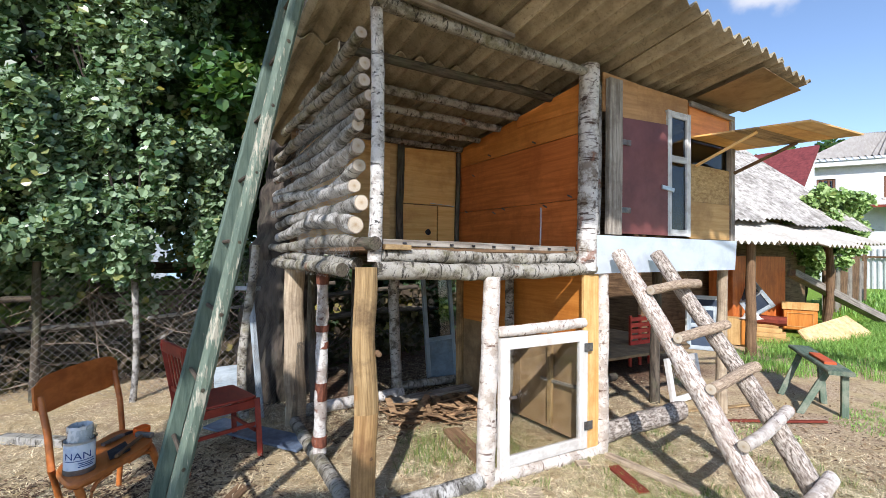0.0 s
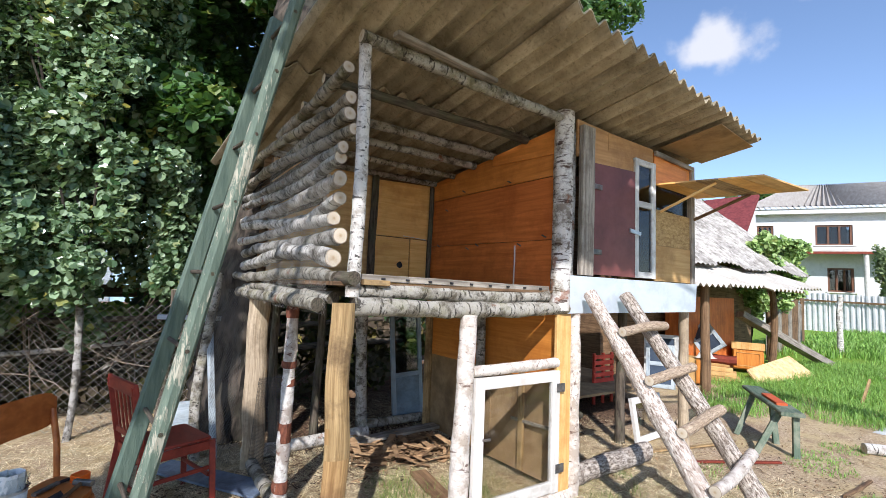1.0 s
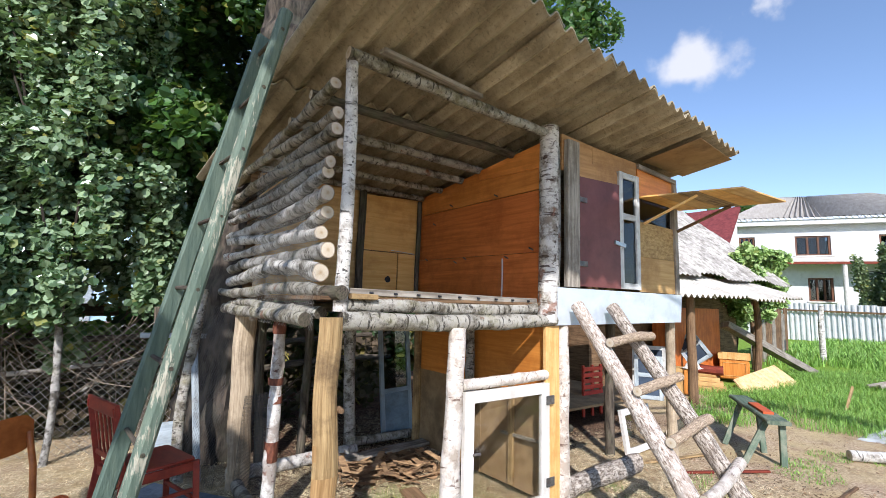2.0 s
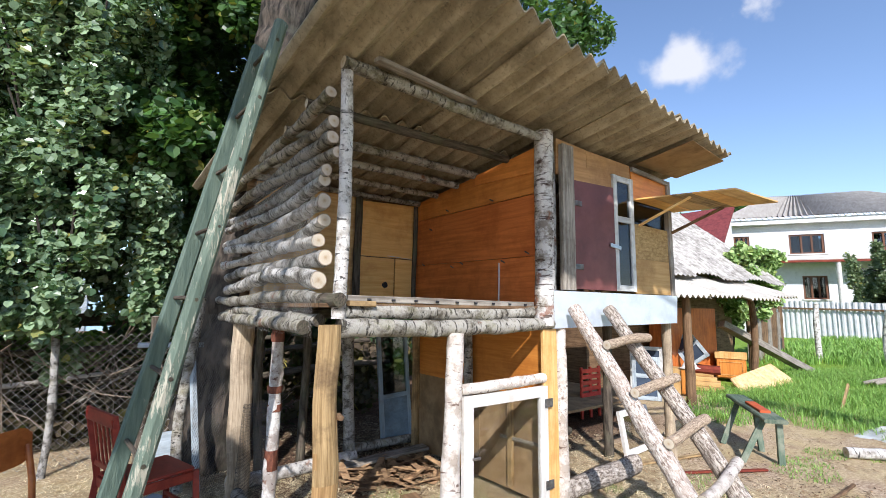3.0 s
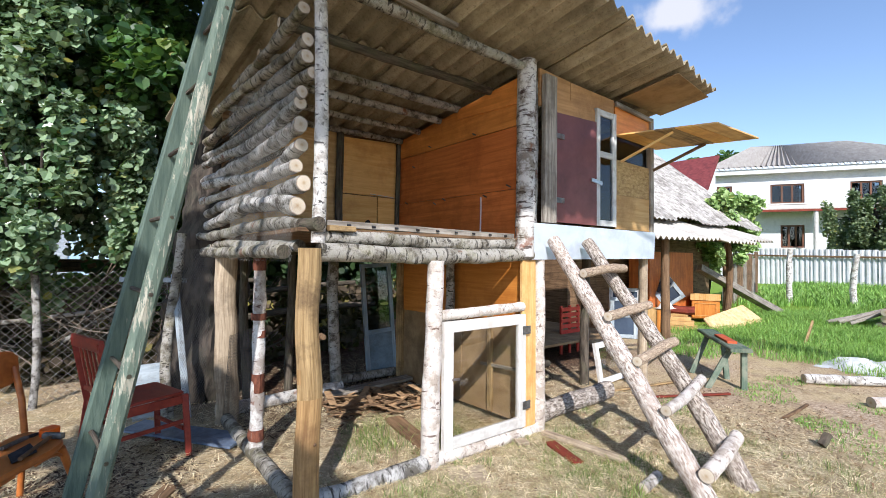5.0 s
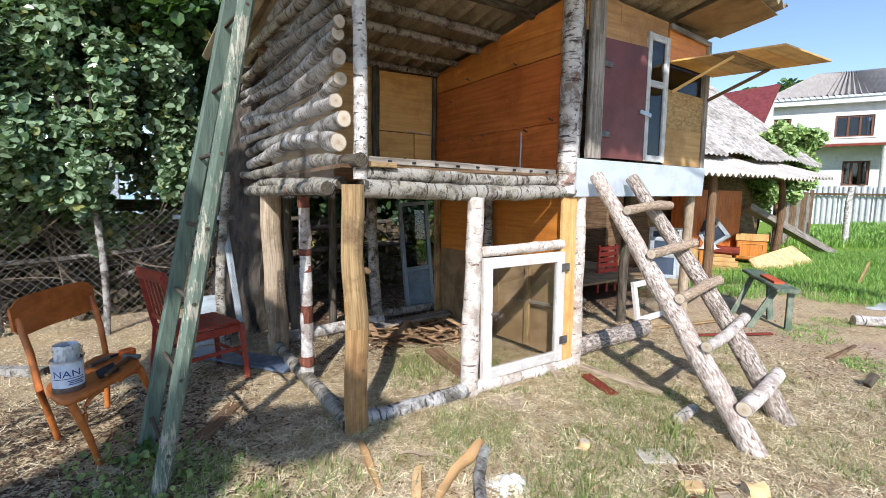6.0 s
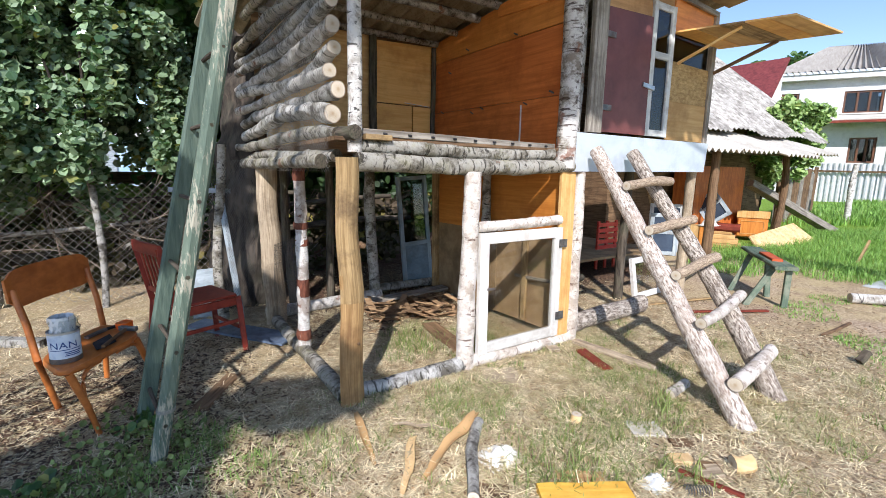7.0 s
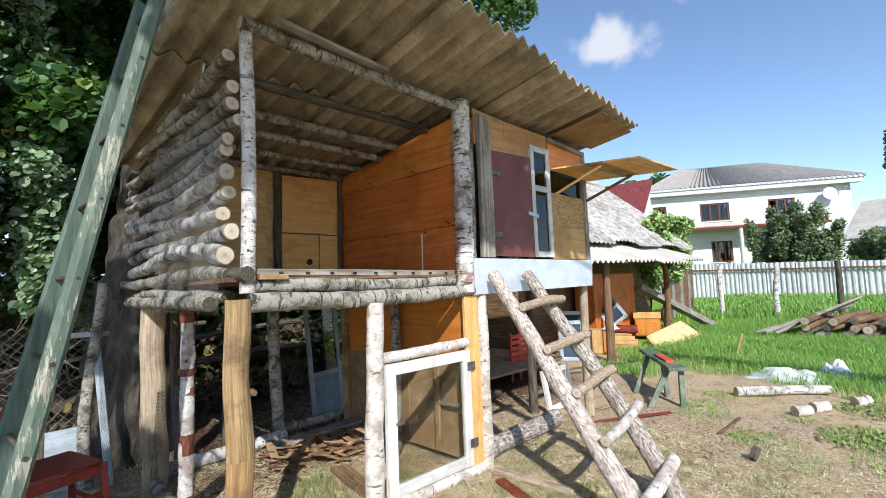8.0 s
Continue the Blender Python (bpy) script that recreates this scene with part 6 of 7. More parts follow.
# leafy bushes and the neighbours
tree("elder_bush", "bright green elder bush behind the lean-to", (14.5, 6.6, 0.2), (14.3, 6.4, 2.2), 0.08, 0.05,
     sprays(34, (12.6, 5.4, 1.9), (15.0, 6.4, 2.9), 0.85, 31) + clumps(7, (13.6, 5.2, 1.3), (14.9, 6.0, 2.2), 32), None, "leaf_elder", 0.105, 22000, (0.22, 0.21, 0.2), 33, 5, category="bush")
tree("pear_tree", "dense grey-green garden tree behind the metal fence", (27.5, 4.6, 0.3), (27.5, 4.5, 4.0), 0.15, 0.08,
     sprays(44, (26.6, 2.2, 0.6), (28.6, 6.9, 2.0), 1.3, 35) + sprays(40, (26.8, 2.7, 1.8), (28.2, 6.2, 3.2), 1.5, 45) + sprays(20, (27.0, 3.4, 3.0), (28.0, 5.3, 4.3), 1.6, 46), None, "leaf_grey", 0.105, 52000, (0.26, 0.26, 0.28), 36, 6)
tree("garden_hedge", "dark shrubs behind the metal fence", (29, 0.5, 0.3), (29, 0.5, 2.4), 0.12, 0.08,
     sprays(70, (28, -5.0, 0.6), (30, 2.6, 2.6), 1.3, 37), None, "leaf_grey", 0.12, 34000, (0.36, 0.36, 0.34), 38, 5, category="hedge")
tree("garden_tree", "light feathery tree by the neighbour's yard", (28.5, -0.6, 0.3), (28.5, -0.4, 6.0), 0.14, 0.08,
     sprays(22, (27.4, -3.4, 3.6), (29.6, 0.8, 7.2), 1.6, 39), None, "leaf_grey", 0.12, 9000, (0.26, 0.26, 0.26), 40, 6)
tree("far_trees", "distant treetops behind the roofs", (46, 24, 0), (46, 24, 9), 0.4, 0.2,
     clumps(14, (42, 18, 8.2), (50, 24.5, 11.8), 41), None, "leaf_oak", 0.5, 4000, (1.3, 1.3, 1.1), 42, 5)


def neighbour():
    h = thing("white_house", "white rendered two-storey house with a hipped slate roof", "house", (35, 8, 0))
    A, d = Vector((32.0, 13.1, 0)), Vector((6.3, -10.0, 0)).normalized()
    n = Vector((d.y, -d.x, 0))            # towards the yard: minus x
    if n.x > 0:
        n = -n

    def at(s, z, o=0.0):
        return A + d * s + Vector((0, 0, z)) + n * o
    L = 12.2
    holes = [(0.15, 1.05, 5.4, 6.55), (3.2, 5.05, 5.28, 6.55), (3.75, 5.05, 2.4, 3.87), (7.4, 9.0, 5.28, 6.55), (0.3, 1.3, 2.3, 3.8), (7.6, 9.4, 2.3, 3.8)]
    xs = sorted({0.0, L, *[v for q in holes for v in q[:2]]})
    zs = sorted({0.0, 7.25, *[v for q in holes for v in q[2:]]})
    bm = bmesh.new()
    for a, b in zip(xs, xs[1:]):
        for c, e in zip(zs, zs[1:]):
            if any(q[0] <= a < q[1] and q[2] <= c < q[3] for q in holes):
                continue
            sheet([at(a, c, -0.15), at(b, c, -0.15), at(b, e, -0.15), at(a, e, -0.15)], 0.3, bm)
    bmesh.ops.remove_doubles(bm, verts=bm.verts, dist=0.001)
    part("wall", bm, "white_wall", h, smooth=False)
    for s in (0, L):
        part("side_wall", sheet([at(s, 0, -0.3), at(s, 0, -8), at(s, 7.25, -8), at(s, 7.25, -0.3)], 0.3), "white_wall", h)
    part("back_wall", sheet([at(0, 0, -8), at(L, 0, -8), at(L, 7.25, -8), at(0, 7.25, -8)], 0.3), "white_wall", h)
    for q in holes:
        w = part("window", board(at(q[0] + 0.06, q[2], -0.12), at(q[0] + 0.06, q[3], -0.12), 0.12, 0.1, d), "brown_trim", h)
        part("frame", board(at(q[1] - 0.06, q[2], -0.12), at(q[1] - 0.06, q[3], -0.12), 0.12, 0.1, d), "brown_trim", w)
        for t in (0.36, 0.66):
            part("mullion", board(at(q[0] + (q[1] - q[0]) * t, q[2], -0.12), at(q[0] + (q[1] - q[0]) * t, q[3], -0.12), 0.1, 0.08, d), "brown_trim", w)
        for z in (q[2] + 0.05, q[3] - 0.05):
            part("rail", board(at(q[0], z, -0.12), at(q[1], z, -0.12), 0.1, 0.09, (0, 0, 1)), "brown_trim", w)
        part("pane", sheet([at(q[0], q[2], -0.14), at(q[1], q[2], -0.14), at(q[1], q[3], -0.14), at(q[0], q[3], -0.14)], 0.02), "pane_dark", w)
        # dark sheet behind the pane stands in for the unlit room
        part("room_dark", sheet([at(q[0], q[2], -0.9), at(q[1], q[2], -0.9), at(q[1], q[3], -0.9), at(q[0], q[3], -0.9)], 0.02), "dark_cloth", w)
        part("sill", board(at(q[0] - 0.1, q[2] - 0.04, 0.06), at(q[1] + 0.1, q[2] - 0.04, 0.06), 0.08, 0.2, (0, 0, 1)), "white_paint", w)
    part("eave_board", board(at(-0.5, 7.36, 0.5), at(L + 0.5, 7.36, 0.5), 0.3, 0.06, (0, 0, 1)), "metal_fence", h)
    part("eave_strip", board(at(-0.5, 7.58, 0.58), at(L + 0.5, 7.58, 0.58), 0.14, 0.05, (0, 0, 1)), "tin_white", h)
    part("soffit", sheet([at(-0.5, 7.27, 0.5), at(L + 0.5, 7.27, 0.5), at(L + 0.5, 7.27, -0.1), at(-0.5, 7.27, -0.1)], 0.05), "white_paint", h)
    # hipped roof with ribs
    e0, e1, r0, r1 = at(-0.6, 7.62, 0.65), at(L + 0.6, 7.62, 0.65), at(3.2, 9.9, -4), at(L - 3.4, 9.9, -4)
    k0, k1 = at(-0.6, 7.62, -8.6), at(L + 0.6, 7.62, -8.6)

    def ribbed(a, b, c, e, cols):
        bm = bmesh.new()
        prev = None
        for i in range(cols * 4 + 1):
            t = i / (cols * 4)
            lift = Vector((0, 0, 0.12 * math.sin(t * cols * 2 * math.pi)))
            cur = (bm.verts.new(a.lerp(b, t) + lift), bm.verts.new(e.lerp(c, t) + lift))
            if prev:
                bm.faces.new((prev[0], cur[0], cur[1], prev[1]))
            prev = cur
        return bm
    part("roof", ribbed(e0, e1, r1, r0, 44), "house_slate", h)
    part("roof", ribbed(k1, k0, r0, r1, 44), "house_slate", h)
    part("roof", ribbed(k0, e0, r0 + Vector((0, 0, 0)), r0 + Vector((0, 0, 0.001)), 20), "house_slate", h)
    part("roof", ribbed(e1, k1, r1 + Vector((0, 0, 0)), r1 + Vector((0, 0, 0.001)), 20), "house_slate", h)
    part("porch_roof", sheet([at(1.9, 5.15, 0), at(10.2, 5.15, 0), at(10.2, 4.75, 1.5), at(1.9, 4.75, 1.5)], 0.1), "slate_light", h)
    part("porch_trim", board(at(1.9, 4.68, 1.5), at(10.2, 4.68, 1.5), 0.14, 0.05, (0, 0, 1)), "rust_red", h)
    for s in (5.15, 9.9):
        part("porch_pillar", log(at(s, 0, 1.35), at(s, 4.7, 1.35), 0.13, 0.13, 0, 12, 1, 0), ["white_paint", "white_paint"], h)
    bm, rr = ring_wall((0, 0), 0.44, 0, 0.05)
    bmesh.ops.transform(bm, matrix=Matrix.Translation(at(10.8, 6.6, 0.5)) @ n.to_track_quat("Z", "Y").to_matrix().to_4x4(), verts=bm.verts)
    bm.faces.new(rr[0])
    part("satellite_dish", bm, "metal_fence", h)


neighbour()
rh = thing("red_roofed_house", "neighbouring house with a dark red shingle roof", "house", (26, 12, 0))
part("roof", sheet([(23.4, 19, 4.7), (23.4, 10.25, 4.7), (25.4, 10.3, 7.2), (25.4, 18, 7.3)], 0.15), "red_shingle", rh)
part("back_roof", sheet([(25.4, 18, 7.3), (25.4, 10.7, 7.2), (27.4, 12.2, 4.7), (27.4, 19, 4.7)], 0.15), "red_shingle", rh)
part("gable_wall", sheet([(24.0, 10.6, 0), (25.4, 10.6, 0), (25.4, 10.6, 6.9), (24.0, 10.6, 4.9)], 0.2), "white_wall", rh)
part("side_wall", sheet([(24.0, 10.4, 0), (24.0, 10.4, 4.8), (24.0, 18, 4.8), (24.0, 18, 0)], 0.2), "white_wall", rh)
ow = thing("outbuilding", "low whitewashed outbuilding with a shallow roof", "outbuilding", (29, 0, 0))
part("wall", sheet([(33, 2.6, 0), (30, -6, 0), (30, -6, 3.2), (33, 2.6, 3.2)], 0.3), "white_wall", ow)
part("roof", sheet([(32.4, 3.0, 3.2), (29.4, -6, 3.2), (33, -7, 5.6), (36, 2.2, 5.6)], 0.12), "slate_light", ow)

# ---------------------------------------------------------------- unseen trees, added only to cast dappled shade
# ground spots to darken; each gets an added leaf clump up-sun of it
SHADED = [(-1.15, 2.95), (-1.3, 2.6), (-1.5, 3.05), (-1.45, 3.35), (-1.8, 3.15), (-1.75, 2.7), (-2.1, 2.9), (-1.55, 2.3), (-1.25, 2.2), (-2.0, 2.4), (-1.0, 3.25),
          (-1.2, 3.7), (-1.05, 4.0), (-0.9, 4.4), (-0.8, 4.75), (-1.2, 4.9), (-1.0, 5.4), (-0.6, 5.0), (-0.45, 3.08), (-0.25, 3.18), (-0.55, 3.25), (-0.1, 3.1),
          (-0.4, 4.6), (-0.35, 4.9), (-0.6, 4.65), (-0.2, 4.7), (-0.8, 5.2), (-0.4, 5.3), (-0.1, 5.05), (-1.1, 4.55)]
boughs = random.Random(5)
shade = []
for gx, gy in SHADED:
    z = boughs.uniform(5.3, 5.9)
    shade.append((gx - 0.75 * z, gy - 1.05 * z, z))
tree("yard_shade_boughs", "unseen boughs added to shade the ground by the chairs", (-9.5, -3.4, 0), (-7.2, -2.6, 6.0), 0.2, 0.12, shade, None, "leaf_oak", 0.15, 5600, (0.25, 0.25, 0.12), 50, 8)
# added clumps up-sun of the coop front, log wall and oak, to shade them
over = [(-0.9, -1.2, 6.3), (-0.3, -1.2, 6.35), (0.3, -1.2, 6.3), (-0.6, -1.4, 6.6), (0.9, -1.3, 6.4), (-1.5, -1.4, 6.5), (-2.0, -1.3, 6.6), (-1.8, -1.7, 6.9), (-3.0, -1.2, 6.6), (-2.9, 0.2, 6.3), (-2.7, -0.3, 6.4), (-3.0, 0.8, 6.2), (-3.7, 1.2, 6.0), (-3.4, 1.0, 6.1), (-3.9, 1.1, 5.5)]
tree("coop_shade_boughs", "unseen boughs added to shade the coop and log wall", (7.0, -5.0, 0), (3.2, -3.2, 7.0), 0.22, 0.12, over, None, "leaf_oak", 0.17, 3600, (0.42, 0.36, 0.24), 52, 2)

# ---------------------------------------------------------------- things lying about
def lying(name, label, category, p0, p1, wide, thick, mat, seed=0, group="", flat=True):
    p0, p1 = Vector(p0), Vector(p1)
    across = (p1 - p0).cross(Vector((0, 0, 1)))
    solo(name, board(p0, p1, wide, thick, across, wobble=0.006, segs=6, seed=seed), mat, label, category, p0, group)


def bark_strip(p0, p1, wide, seed, label, mat="bark_tan"):
    """A long peeled strip, curled across and twisted along, pointed at its ends."""
    p0, p1 = Vector(p0), Vector(p1)
    z = (p1 - p0).normalized()
    x = z.cross(Vector((0, 0, 1))).normalized()
    bm = bmesh.new()
    n, m, rows = 18, 6, []
    for i in range(n + 1):
        t = i / n
        w = wide * (0.25 + 0.75 * math.sin(math.pi * min(1, 0.12 + t * 0.85)) ** 0.6) * (1 + 0.25 * noise.noise(Vector((t * 7, seed, 1))))
        c = p0.lerp(p1, t) + x * (0.02 * noise.noise(Vector((t * 2.4, seed, 3)))) + Vector((0, 0, 0.012 + 0.02 * abs(noise.noise(Vector((t * 3, seed, 5))))))
        lean = 0.6 * noise.noise(Vector((t * 2, seed, 9)))
        rows.append([[bm.verts.new(c + x * (w * (k / m - 0.5)) + Vector((0, 0, up + w * 0.55 * (2 * k / m - 1) ** 2 * 0.5 + lean * w * (k / m - 0.5)))) for k in range(m + 1)] for up in (0.0, 0.006)])
    for a, b in zip(rows, rows[1:]):
        for k in range(m):
            bm.faces.new((a[1][k], a[1][k + 1], b[1][k + 1], b[1][k]))
            bm.faces.new((b[0][k], b[0][k + 1], a[0][k + 1], a[0][k]))
        for k in (0, m):
            bm.faces.new((a[0][k], a[1][k], b[1][k], b[0][k]))
    solo("bark_strip", bm, mat, label, "bark", tuple(p0), "peeled bark strips")


bark_strip((-0.19, 2.80, 0.0), (-0.30, 2.27, 0.0), 0.042, 1, "curled strip of orange-tan bark")
bark_strip((-0.01, 2.38, 0.0), (-0.28, 2.0, 0.0), 0.05, 2, "pale strip of peeled bark", "wood_cut")
bark_strip((0.43, 2.37, 0.02), (-0.15, 2.04, 0.0), 0.06, 3, "broad curled strip of orange-tan bark")
bark_strip((-0.05, 2.55, 0.0), (0.25, 2.28, 0.0), 0.03, 4, "thin strip of peeled bark", "post_wood")
solo("thin_branch", log((0.39, 2.29, 0.03), (-0.03, 1.80, 0.03), 0.033, 0.03, 0.03, 10, 304, 0.14), BG, "grey bark-covered stick on straw", "stick", (0.3, 2.3, 0))
lying("flat_stone", "pale grey flat stone in the grass", "stone", (1.12, 1.78, 0.006), (1.28, 1.68, 0.006), 0.15, 0.02, "slate_light", 31)
lying("card_scrap", "brown scrap of card in the grass", "card", (0.04, 1.84, 0.01), (0.15, 1.75, 0.012), 0.11, 0.012, "brown_wood", 32)
lying("card_scrap", "brown offcut of board in the grass", "card", (0.42, 1.70, 0.015), (0.60, 1.56, 0.02), 0.11, 0.014, "bark_tan", 33)
lying("offcut", "thin brown offcut of board", "offcut", (1.19, 1.56, 0.012), (1.29, 1.49, 0.012), 0.08, 0.02, "brown_wood", 34, "wood offcuts")
lying("offcut", "small wedge-shaped pale offcut of wood", "offcut", (1.07, 1.34, 0.015), (1.15, 1.28, 0.03), 0.09, 0.025, "post_wood", 35, "wood offcuts")
lying("offcut", "short dry bit of sawn board", "offcut", (1.60, 2.90, 0.015), (1.69, 2.86, 0.015), 0.10, 0.03, "post_wood", 36, "wood offcuts")
cl = thing("wire_coil", "small grey coil of binding wire", "wire coil", (0.905, 1.27, 0.02))
wires("windings", [[Vector((0.86 + 0.09 * t / 60 + 0.0, 1.30 - 0.07 * t / 60, 0.028)) + Vector((0.5, 0.6, 0)) * (0.03 * math.cos(t * 0.9)) + Vector((0, 0, 0.025 * math.sin(t * 0.9))) for t in range(61)]], 0.003, "metal_grey", cl)
solo("torn_paper", crumple((0.30, 1.99, 0.0), 0.24, 0.2, 0.06, 12), "paper", "torn white paper packet on grass", "paper", (0.3, 1.99, 0))
solo("plastic_scrap", crumple((0.81, 1.42, 0.0), 0.17, 0.14, 0.06, 21), "plastic_film", "small crumpled scrap of clear plastic", "plastic scrap", (0.81, 1.42, 0))
lying("yellow_plank", "bright yellow freshly sawn plank", "board", (0.24, 1.64, 0.03), (0.61, 1.42, 0.03), 0.13, 0.04, "plank_yellow", 5)
lying("offcut", "small pale wood offcut", "offcut", (1.03, 1.47, 0.02), (1.13, 1.41, 0.02), 0.08, 0.03, "wood_cut", 6, "wood offcuts")
lying("offcut", "small brown offcut of wood", "offcut", (1.10, 1.36, 0.02), (1.18, 1.30, 0.02), 0.08, 0.02, "brown_wood", 7, "wood offcuts")
lying("red_lath", "thin lath painted red-brown", "lath", (0.985, 1.40, 0.02), (1.06, 1.13, 0.02), 0.03, 0.02, "rust_red", 8)
solo("wood_chunk", log((1.25, 1.27, 0.035), (1.33, 1.21, 0.04), 0.045, 0.04, 0.006, 10, 300, 0.2), ["wood_cut", "cut_end"], "split pale chunk of firewood", "log", (1.3, 1.25, 0))
solo("round_stone", log((0.936, 2.016, 0.0), (0.936, 2.016, 0.045), 0.04, 0.03, 0, 12, 301, 0.1), ["wood_cut", "cut_end"], "small pale disc of wood", "disc", (0.936, 2.016, 0))
solo("birch_stub", log((1.70, 1.87, 0.03), (1.96, 1.90, 0.03), 0.036, 0.036, 0.004, 12, 302), ["birch_white", "cut_end"], "short birch stub with a black end", "log", (1.88, 1.9, 0))
lying("old_board", "long weathered board with a nailed end", "board", (1.93, 2.88, 0.03), (1.99, 2.15, 0.03), 0.075, 0.035, "post_wood", 9)
lying("red_board", "short dark red painted board", "board", (1.82, 2.72, 0.02), (1.69, 2.35, 0.02), 0.09, 0.025, "rust_red", 10)
lying("lath", "reddish thin lath on the soil", "lath", (3.6, 2.9, 0.02), (4.55, 2.38, 0.02), 0.045, 0.02, "rust_red", 11)
lying("lath", "pale thin lath on the soil", "lath", (3.5, 3.25, 0.02), (4.7, 2.95, 0.02), 0.05, 0.02, "split_wood", 12)
lying("twig", "forked twig on the soil", "twig", (4.1, 1.75, 0.02), (4.75, 1.72, 0.03), 0.03, 0.025, "brown_wood", 13)
lying("dark_offcut", "dark burnt offcut of wood", "offcut", (3.55, 1.35, 0.03), (3.62, 1.32, 0.11), 0.05, 0.05, "dark_bark", 14)
lying("slab", "flat stone slab on the ground", "slab", (0.82, 2.80, 0.006), (1.05, 2.66, 0.006), 0.26, 0.02, "post_wood", 15)
lying("birch_branch", "peeled white branch by the fence", "branch", (-2.5, 5.55, 0.04), (-2.0, 5.2, 0.04), 0.09, 0.07, "birch_grey", 16)
lying("dark_board", "dark brown board lying by the ladder", "board", (-1.0, 3.35, 0.02), (-0.75, 3.75, 0.02), 0.1, 0.03, "brown_wood", 17)
lying("old_board", "broad grey board laid along the pen", "board", (0.75, 4.75, 0.10), (1.75, 4.72, 0.14), 0.16, 0.03, "grey_wood", 18)
lying("post_wood_strip", "flat brown plank inside the pen", "board", (0.95, 3.25, 0.03), (1.05, 3.95, 0.03), 0.16, 0.03, "brown_wood", 19)
solo("pen_log", log((1.15, 3.45, 0.07), (1.65, 3.85, 0.08), 0.075, 0.06, 0.02, 12, 303), BB, "thick grey log inside the pen", "log", (1.3, 3.6, 0))


def litter(name, n, region, size, mat, seed, label, z=0.012, category="litter"):
    """Flat slivers strewn over a stretch of ground."""
    rng = np.random.default_rng(seed)
    x0, y0, x1, y1 = region
    x, y = x0 + (x1 - x0) * rng.random(n), y0 + (y1 - y0) * rng.random(n)
    keep = np.array([noise.noise(Vector((a * 1.1, b * 1.1, seed))) > -0.18 - 0.35 * rng.random() for a, b in zip(x, y)])
    # thin out towards the edges of the stretch
    rim = np.minimum(np.minimum(x - x0, x1 - x), np.minimum(y - y0, y1 - y)) / (0.22 * min(x1 - x0, y1 - y0))
    keep &= rng.random(n) < rim + 0.05
    x, y = x[keep], y[keep]
    n = len(x)
    a, ln, wd_ = rng.random(n) * 6.283, size[0] * (0.3 + rng.random(n)), size[1] * (0.5 + rng.random(n))
    zb = np.array([ground_z(p, q) for p, q in zip(x, y)]) + z * rng.random(n) + 0.002
    c, s = np.cos(a), np.sin(a)
    tilt = (rng.random(n) - 0.5) * 0.5 * ln
    v = np.zeros((n, 4, 3))
    for k, (u, w) in enumerate(((-0.5, -0.5), (0.5, -0.5), (0.5, 0.5), (-0.5, 0.5))):
        v[:, k, 0] = x + c * ln * u - s * wd_ * w
        v[:, k, 1] = y + s * ln * u + c * wd_ * w
        v[:, k, 2] = zb + np.abs(tilt) * 0.5 + tilt * u
    me = bpy.data.meshes.new(name)
    me.from_pydata((v.reshape(-1, 3) * PLAN).tolist(), [], np.arange(n * 4).reshape(-1, 4).tolist())
    me.materials.append(MATS[mat])
    return tagged(new(name, me), label, category, "", "stuff")


litter("straw_litter", 230000, (-4.2, -0.2, 4.2, 7.0), (0.05, 0.0032), "straw", 61, "dry straw and shavings strewn over the yard", 0.015)
litter("straw_litter", 42000, (-1.6, 0.4, 4.2, 5.6), (0.09, 0.0036), "straw", 69, "longer stalks of dry grass strewn over the yard", 0.022)
litter("wood_chips", 14000, (-2.4, 0.9, 4.5, 4.6), (0.028, 0.008), "chip_wood", 62, "small wood chips on the trodden soil", 0.01)
litter("soil_crumbs", 26000, (-0.2, 3.9, 5.6, 8.0), (0.05, 0.016), "soil_crumb", 66, "dark crumbly soil and old leaves under the coop", 0.02)
litter("soil_crumbs", 5000, (-3.4, 1.2, 5.0, 3.2), (0.022, 0.010), "soil_crumb", 67, "dark crumbs of earth on the trodden yard", 0.008)
litter("soil_crumbs", 15000, (-3.2, 1.4, -0.5, 4.8), (0.05, 0.013), "soil_crumb", 70, "dark crumbs and bark scraps in the shade by the chairs", 0.012)
litter("leaf_litter", 12000, (-6.5, 7.2, 0.3, 9.5), (0.06, 0.028), "soil_crumb", 68, "brown leaf litter beyond the fence", 0.04)
litter("chip_heap", 130, (0.55, 4.15, 1.65, 4.85), (0.30, 0.05), "chip_wood", 71, "broad slabs of bark heaped in the pen", 0.11)
litter("chip_heap", 300, (0.45, 4.0, 1.7, 4.8), (0.14, 0.026), "chip_wood", 63, "heap of bark and chips in the pen", 0.07)
litter("straw_litter", 6000, (-6.0, 4.6, -0.4, 8.2), (0.09, 0.005), "straw", 64, "dry straw along the fence", 0.03)
litter("yard_scraps", 3000, (2.0, 0.0, 9.0, 4.0), (0.06, 0.01), "chip_wood", 65, "scattered chips on bare soil", 0.008)
rs = random.Random(77)
near_spots = [(rs.uniform(-2.4, 3.2), rs.uniform(0.9, 3.2), rs.uniform(0.02, 0.13)) for _ in range(120)]
near_spots += [(0.5, 1.75, 0.3), (0.8, 1.7, 0.25), (1.4, 1.75, 0.25), (1.9, 2.05, 0.2), (0.4, 2.7, 0.16), (0.55, 3.5, 0.25), (0.7, 3.9, 0.2), (1.2, 3.3, 0.2), (-1.2, 3.0, 0.3), (-1.6, 2.6, 0.35), (-0.6, 2.5, 0.3)]
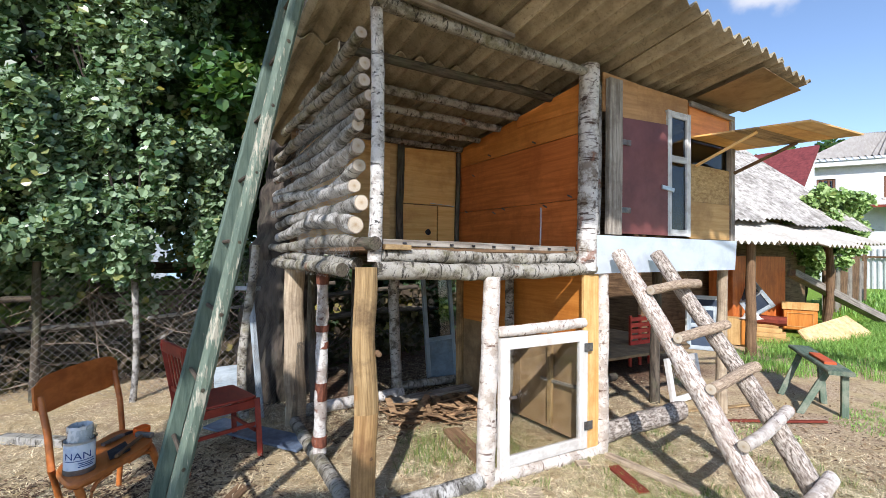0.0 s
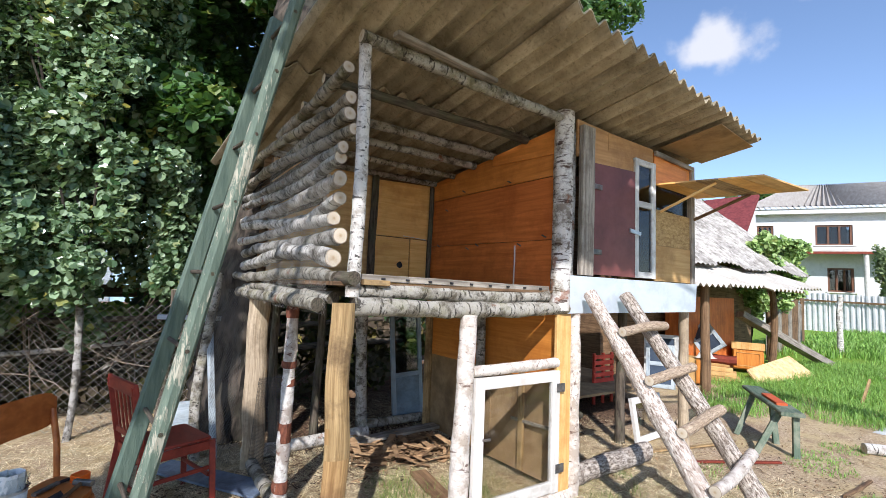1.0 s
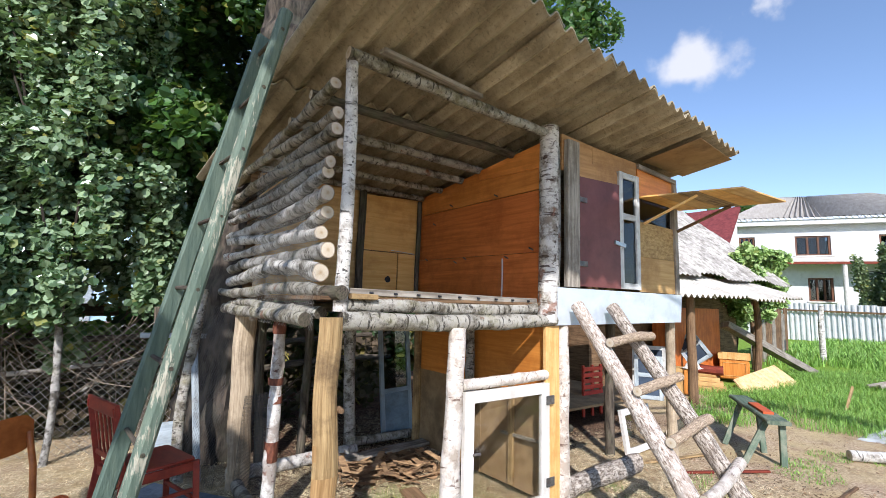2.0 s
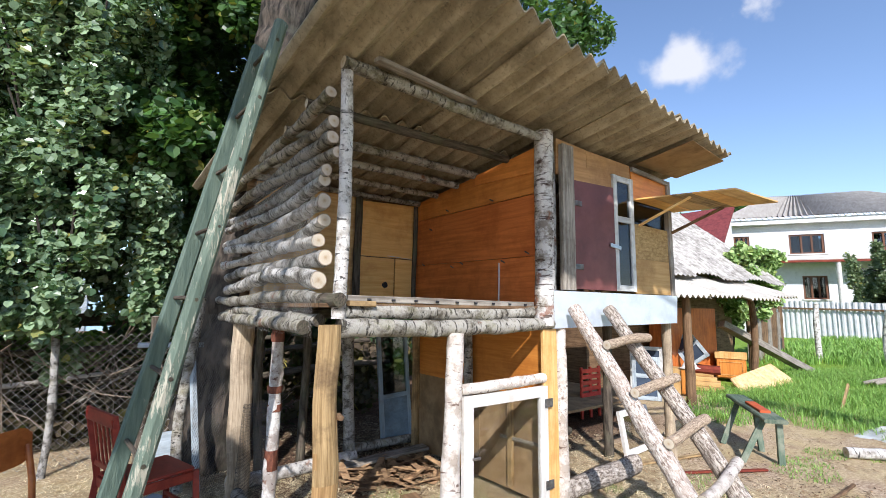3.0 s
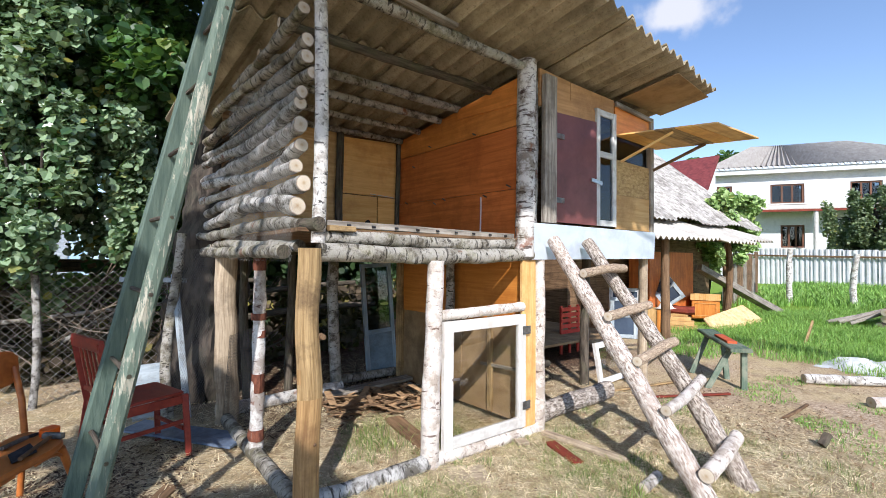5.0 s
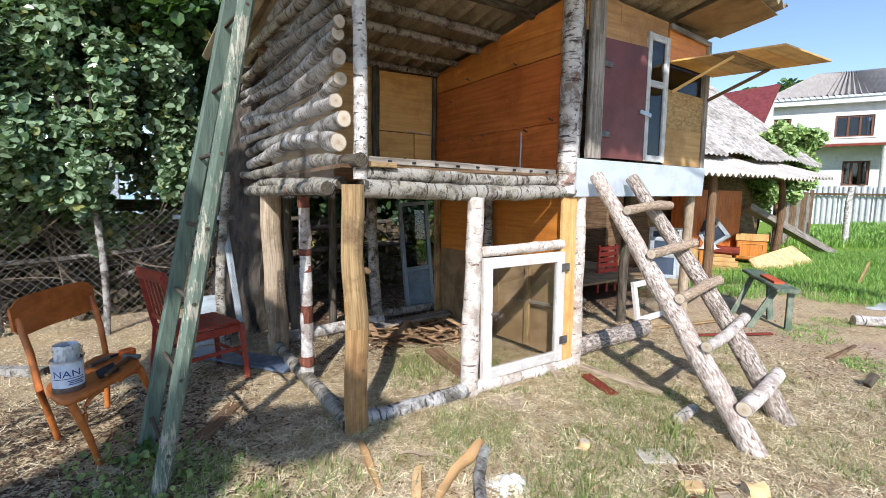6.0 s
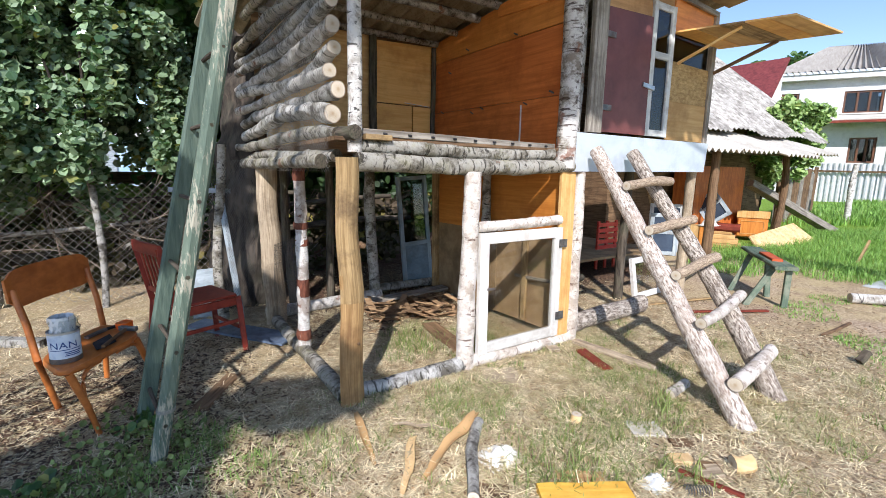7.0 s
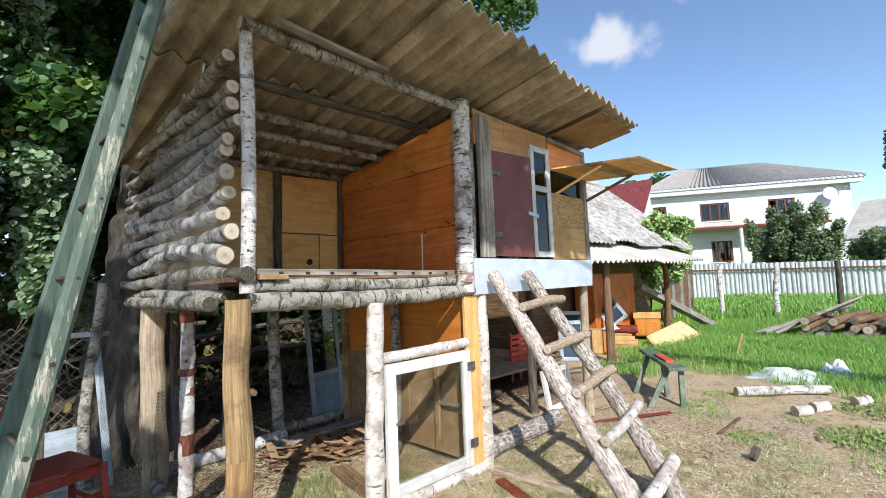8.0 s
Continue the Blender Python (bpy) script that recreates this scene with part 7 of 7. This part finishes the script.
grass("yard_grass", near_spots, 8000, 0.075, 71, "short tufts of grass in the trodden yard", "grass_dry", lean=1.3, width=0.006)
dry_spots = [(rs.uniform(-2.6, 3.3), rs.uniform(1.0, 3.1), rs.uniform(0.08, 0.4)) for _ in range(70)] + [(rs.uniform(-0.1, 1.6), rs.uniform(3.1, 4.2), 0.2) for _ in range(10)]
grass("dry_grass", dry_spots, 46000, 0.045, 79, "matted dry grass on the trodden yard", "grass_straw", lean=2.6, width=0.0045)
grass("matted_grass", [(x + 0.1, y - 0.05, r * 0.7) for x, y, r in dry_spots[::2] if x < 1.7], 5000, 0.06, 80, "short green grass among the straw", "grass_dry", lean=2.0, width=0.005)
grass("tall_tufts", [(1.5, 1.78, 0.1), (1.62, 1.9, 0.08), (0.95, 1.4, 0.1), (1.0, 1.3, 0.08), (0.42, 1.62, 0.12), (0.75, 3.6, 0.25)], 420, 0.12, 76, "tufts of longer green grass by the ladder", "grass_dry", lean=1.5, width=0.007)
grass("shade_grass", [(-1.75, 2.2, 0.3), (-1.3, 2.1, 0.3), (-1.55, 2.8, 0.3), (-1.1, 2.75, 0.2), (-2.1, 2.6, 0.3), (-0.85, 2.6, 0.12), (-0.9, 3.0, 0.15)], 3400, 0.06, 77, "dark green low grass in the shade by the chair", "grass_blade", lean=1.3, width=0.006)
leaves("dock_leaves", [(-1.32, 3.3, 0.05), (-1.75, 2.9, 0.04), (-1.6, 2.6, 0.03)], (0.14, 0.14, 0.04), 70, 0.05, "leaf_oak", None, "broad green leaves of a low weed", 78, kind="stuff", category="weeds")
far_spots = [(rs.uniform(7.6, 15.5), rs.uniform(0.2, 4.4), rs.uniform(0.5, 1.2)) for _ in range(60)] + [(rs.uniform(6.6, 8.6), rs.uniform(2.6, 4.3), 0.4) for _ in range(10)]
grass("lawn_grass", far_spots, 72000, 0.17, 72, "lush uncut grass beside the lean-to", lean=1.1, width=0.009)
grass("verge_grass", [(rs.uniform(14, 23.5), rs.uniform(-3, 6), 1.3) for _ in range(50)], 24000, 0.28, 73, "tall grass along the metal fence", lean=0.8, width=0.03)
mid_spots = [(rs.uniform(3.6, 8.0), rs.uniform(-0.4, 2.6), rs.uniform(0.15, 0.5)) for _ in range(36)]
grass("patch_grass", mid_spots[::2], 7000, 0.05, 74, "thin patches of grass on bare soil", lean=1.2, width=0.008)
leaves("chickweed", [(x, y, 0.03) for x, y, _ in [q for q in mid_spots if q[1] < 1.1 and q[0] > 4.2] + [(-1.35, 3.25, 0), (-1.3, 3.0, 0), (-1.7, 2.6, 0)]], (0.4, 0.4, 0.045), 2600, 0.032, "grass_dry", None, "low broad-leaved weeds", 75, kind="stuff", category="weeds")
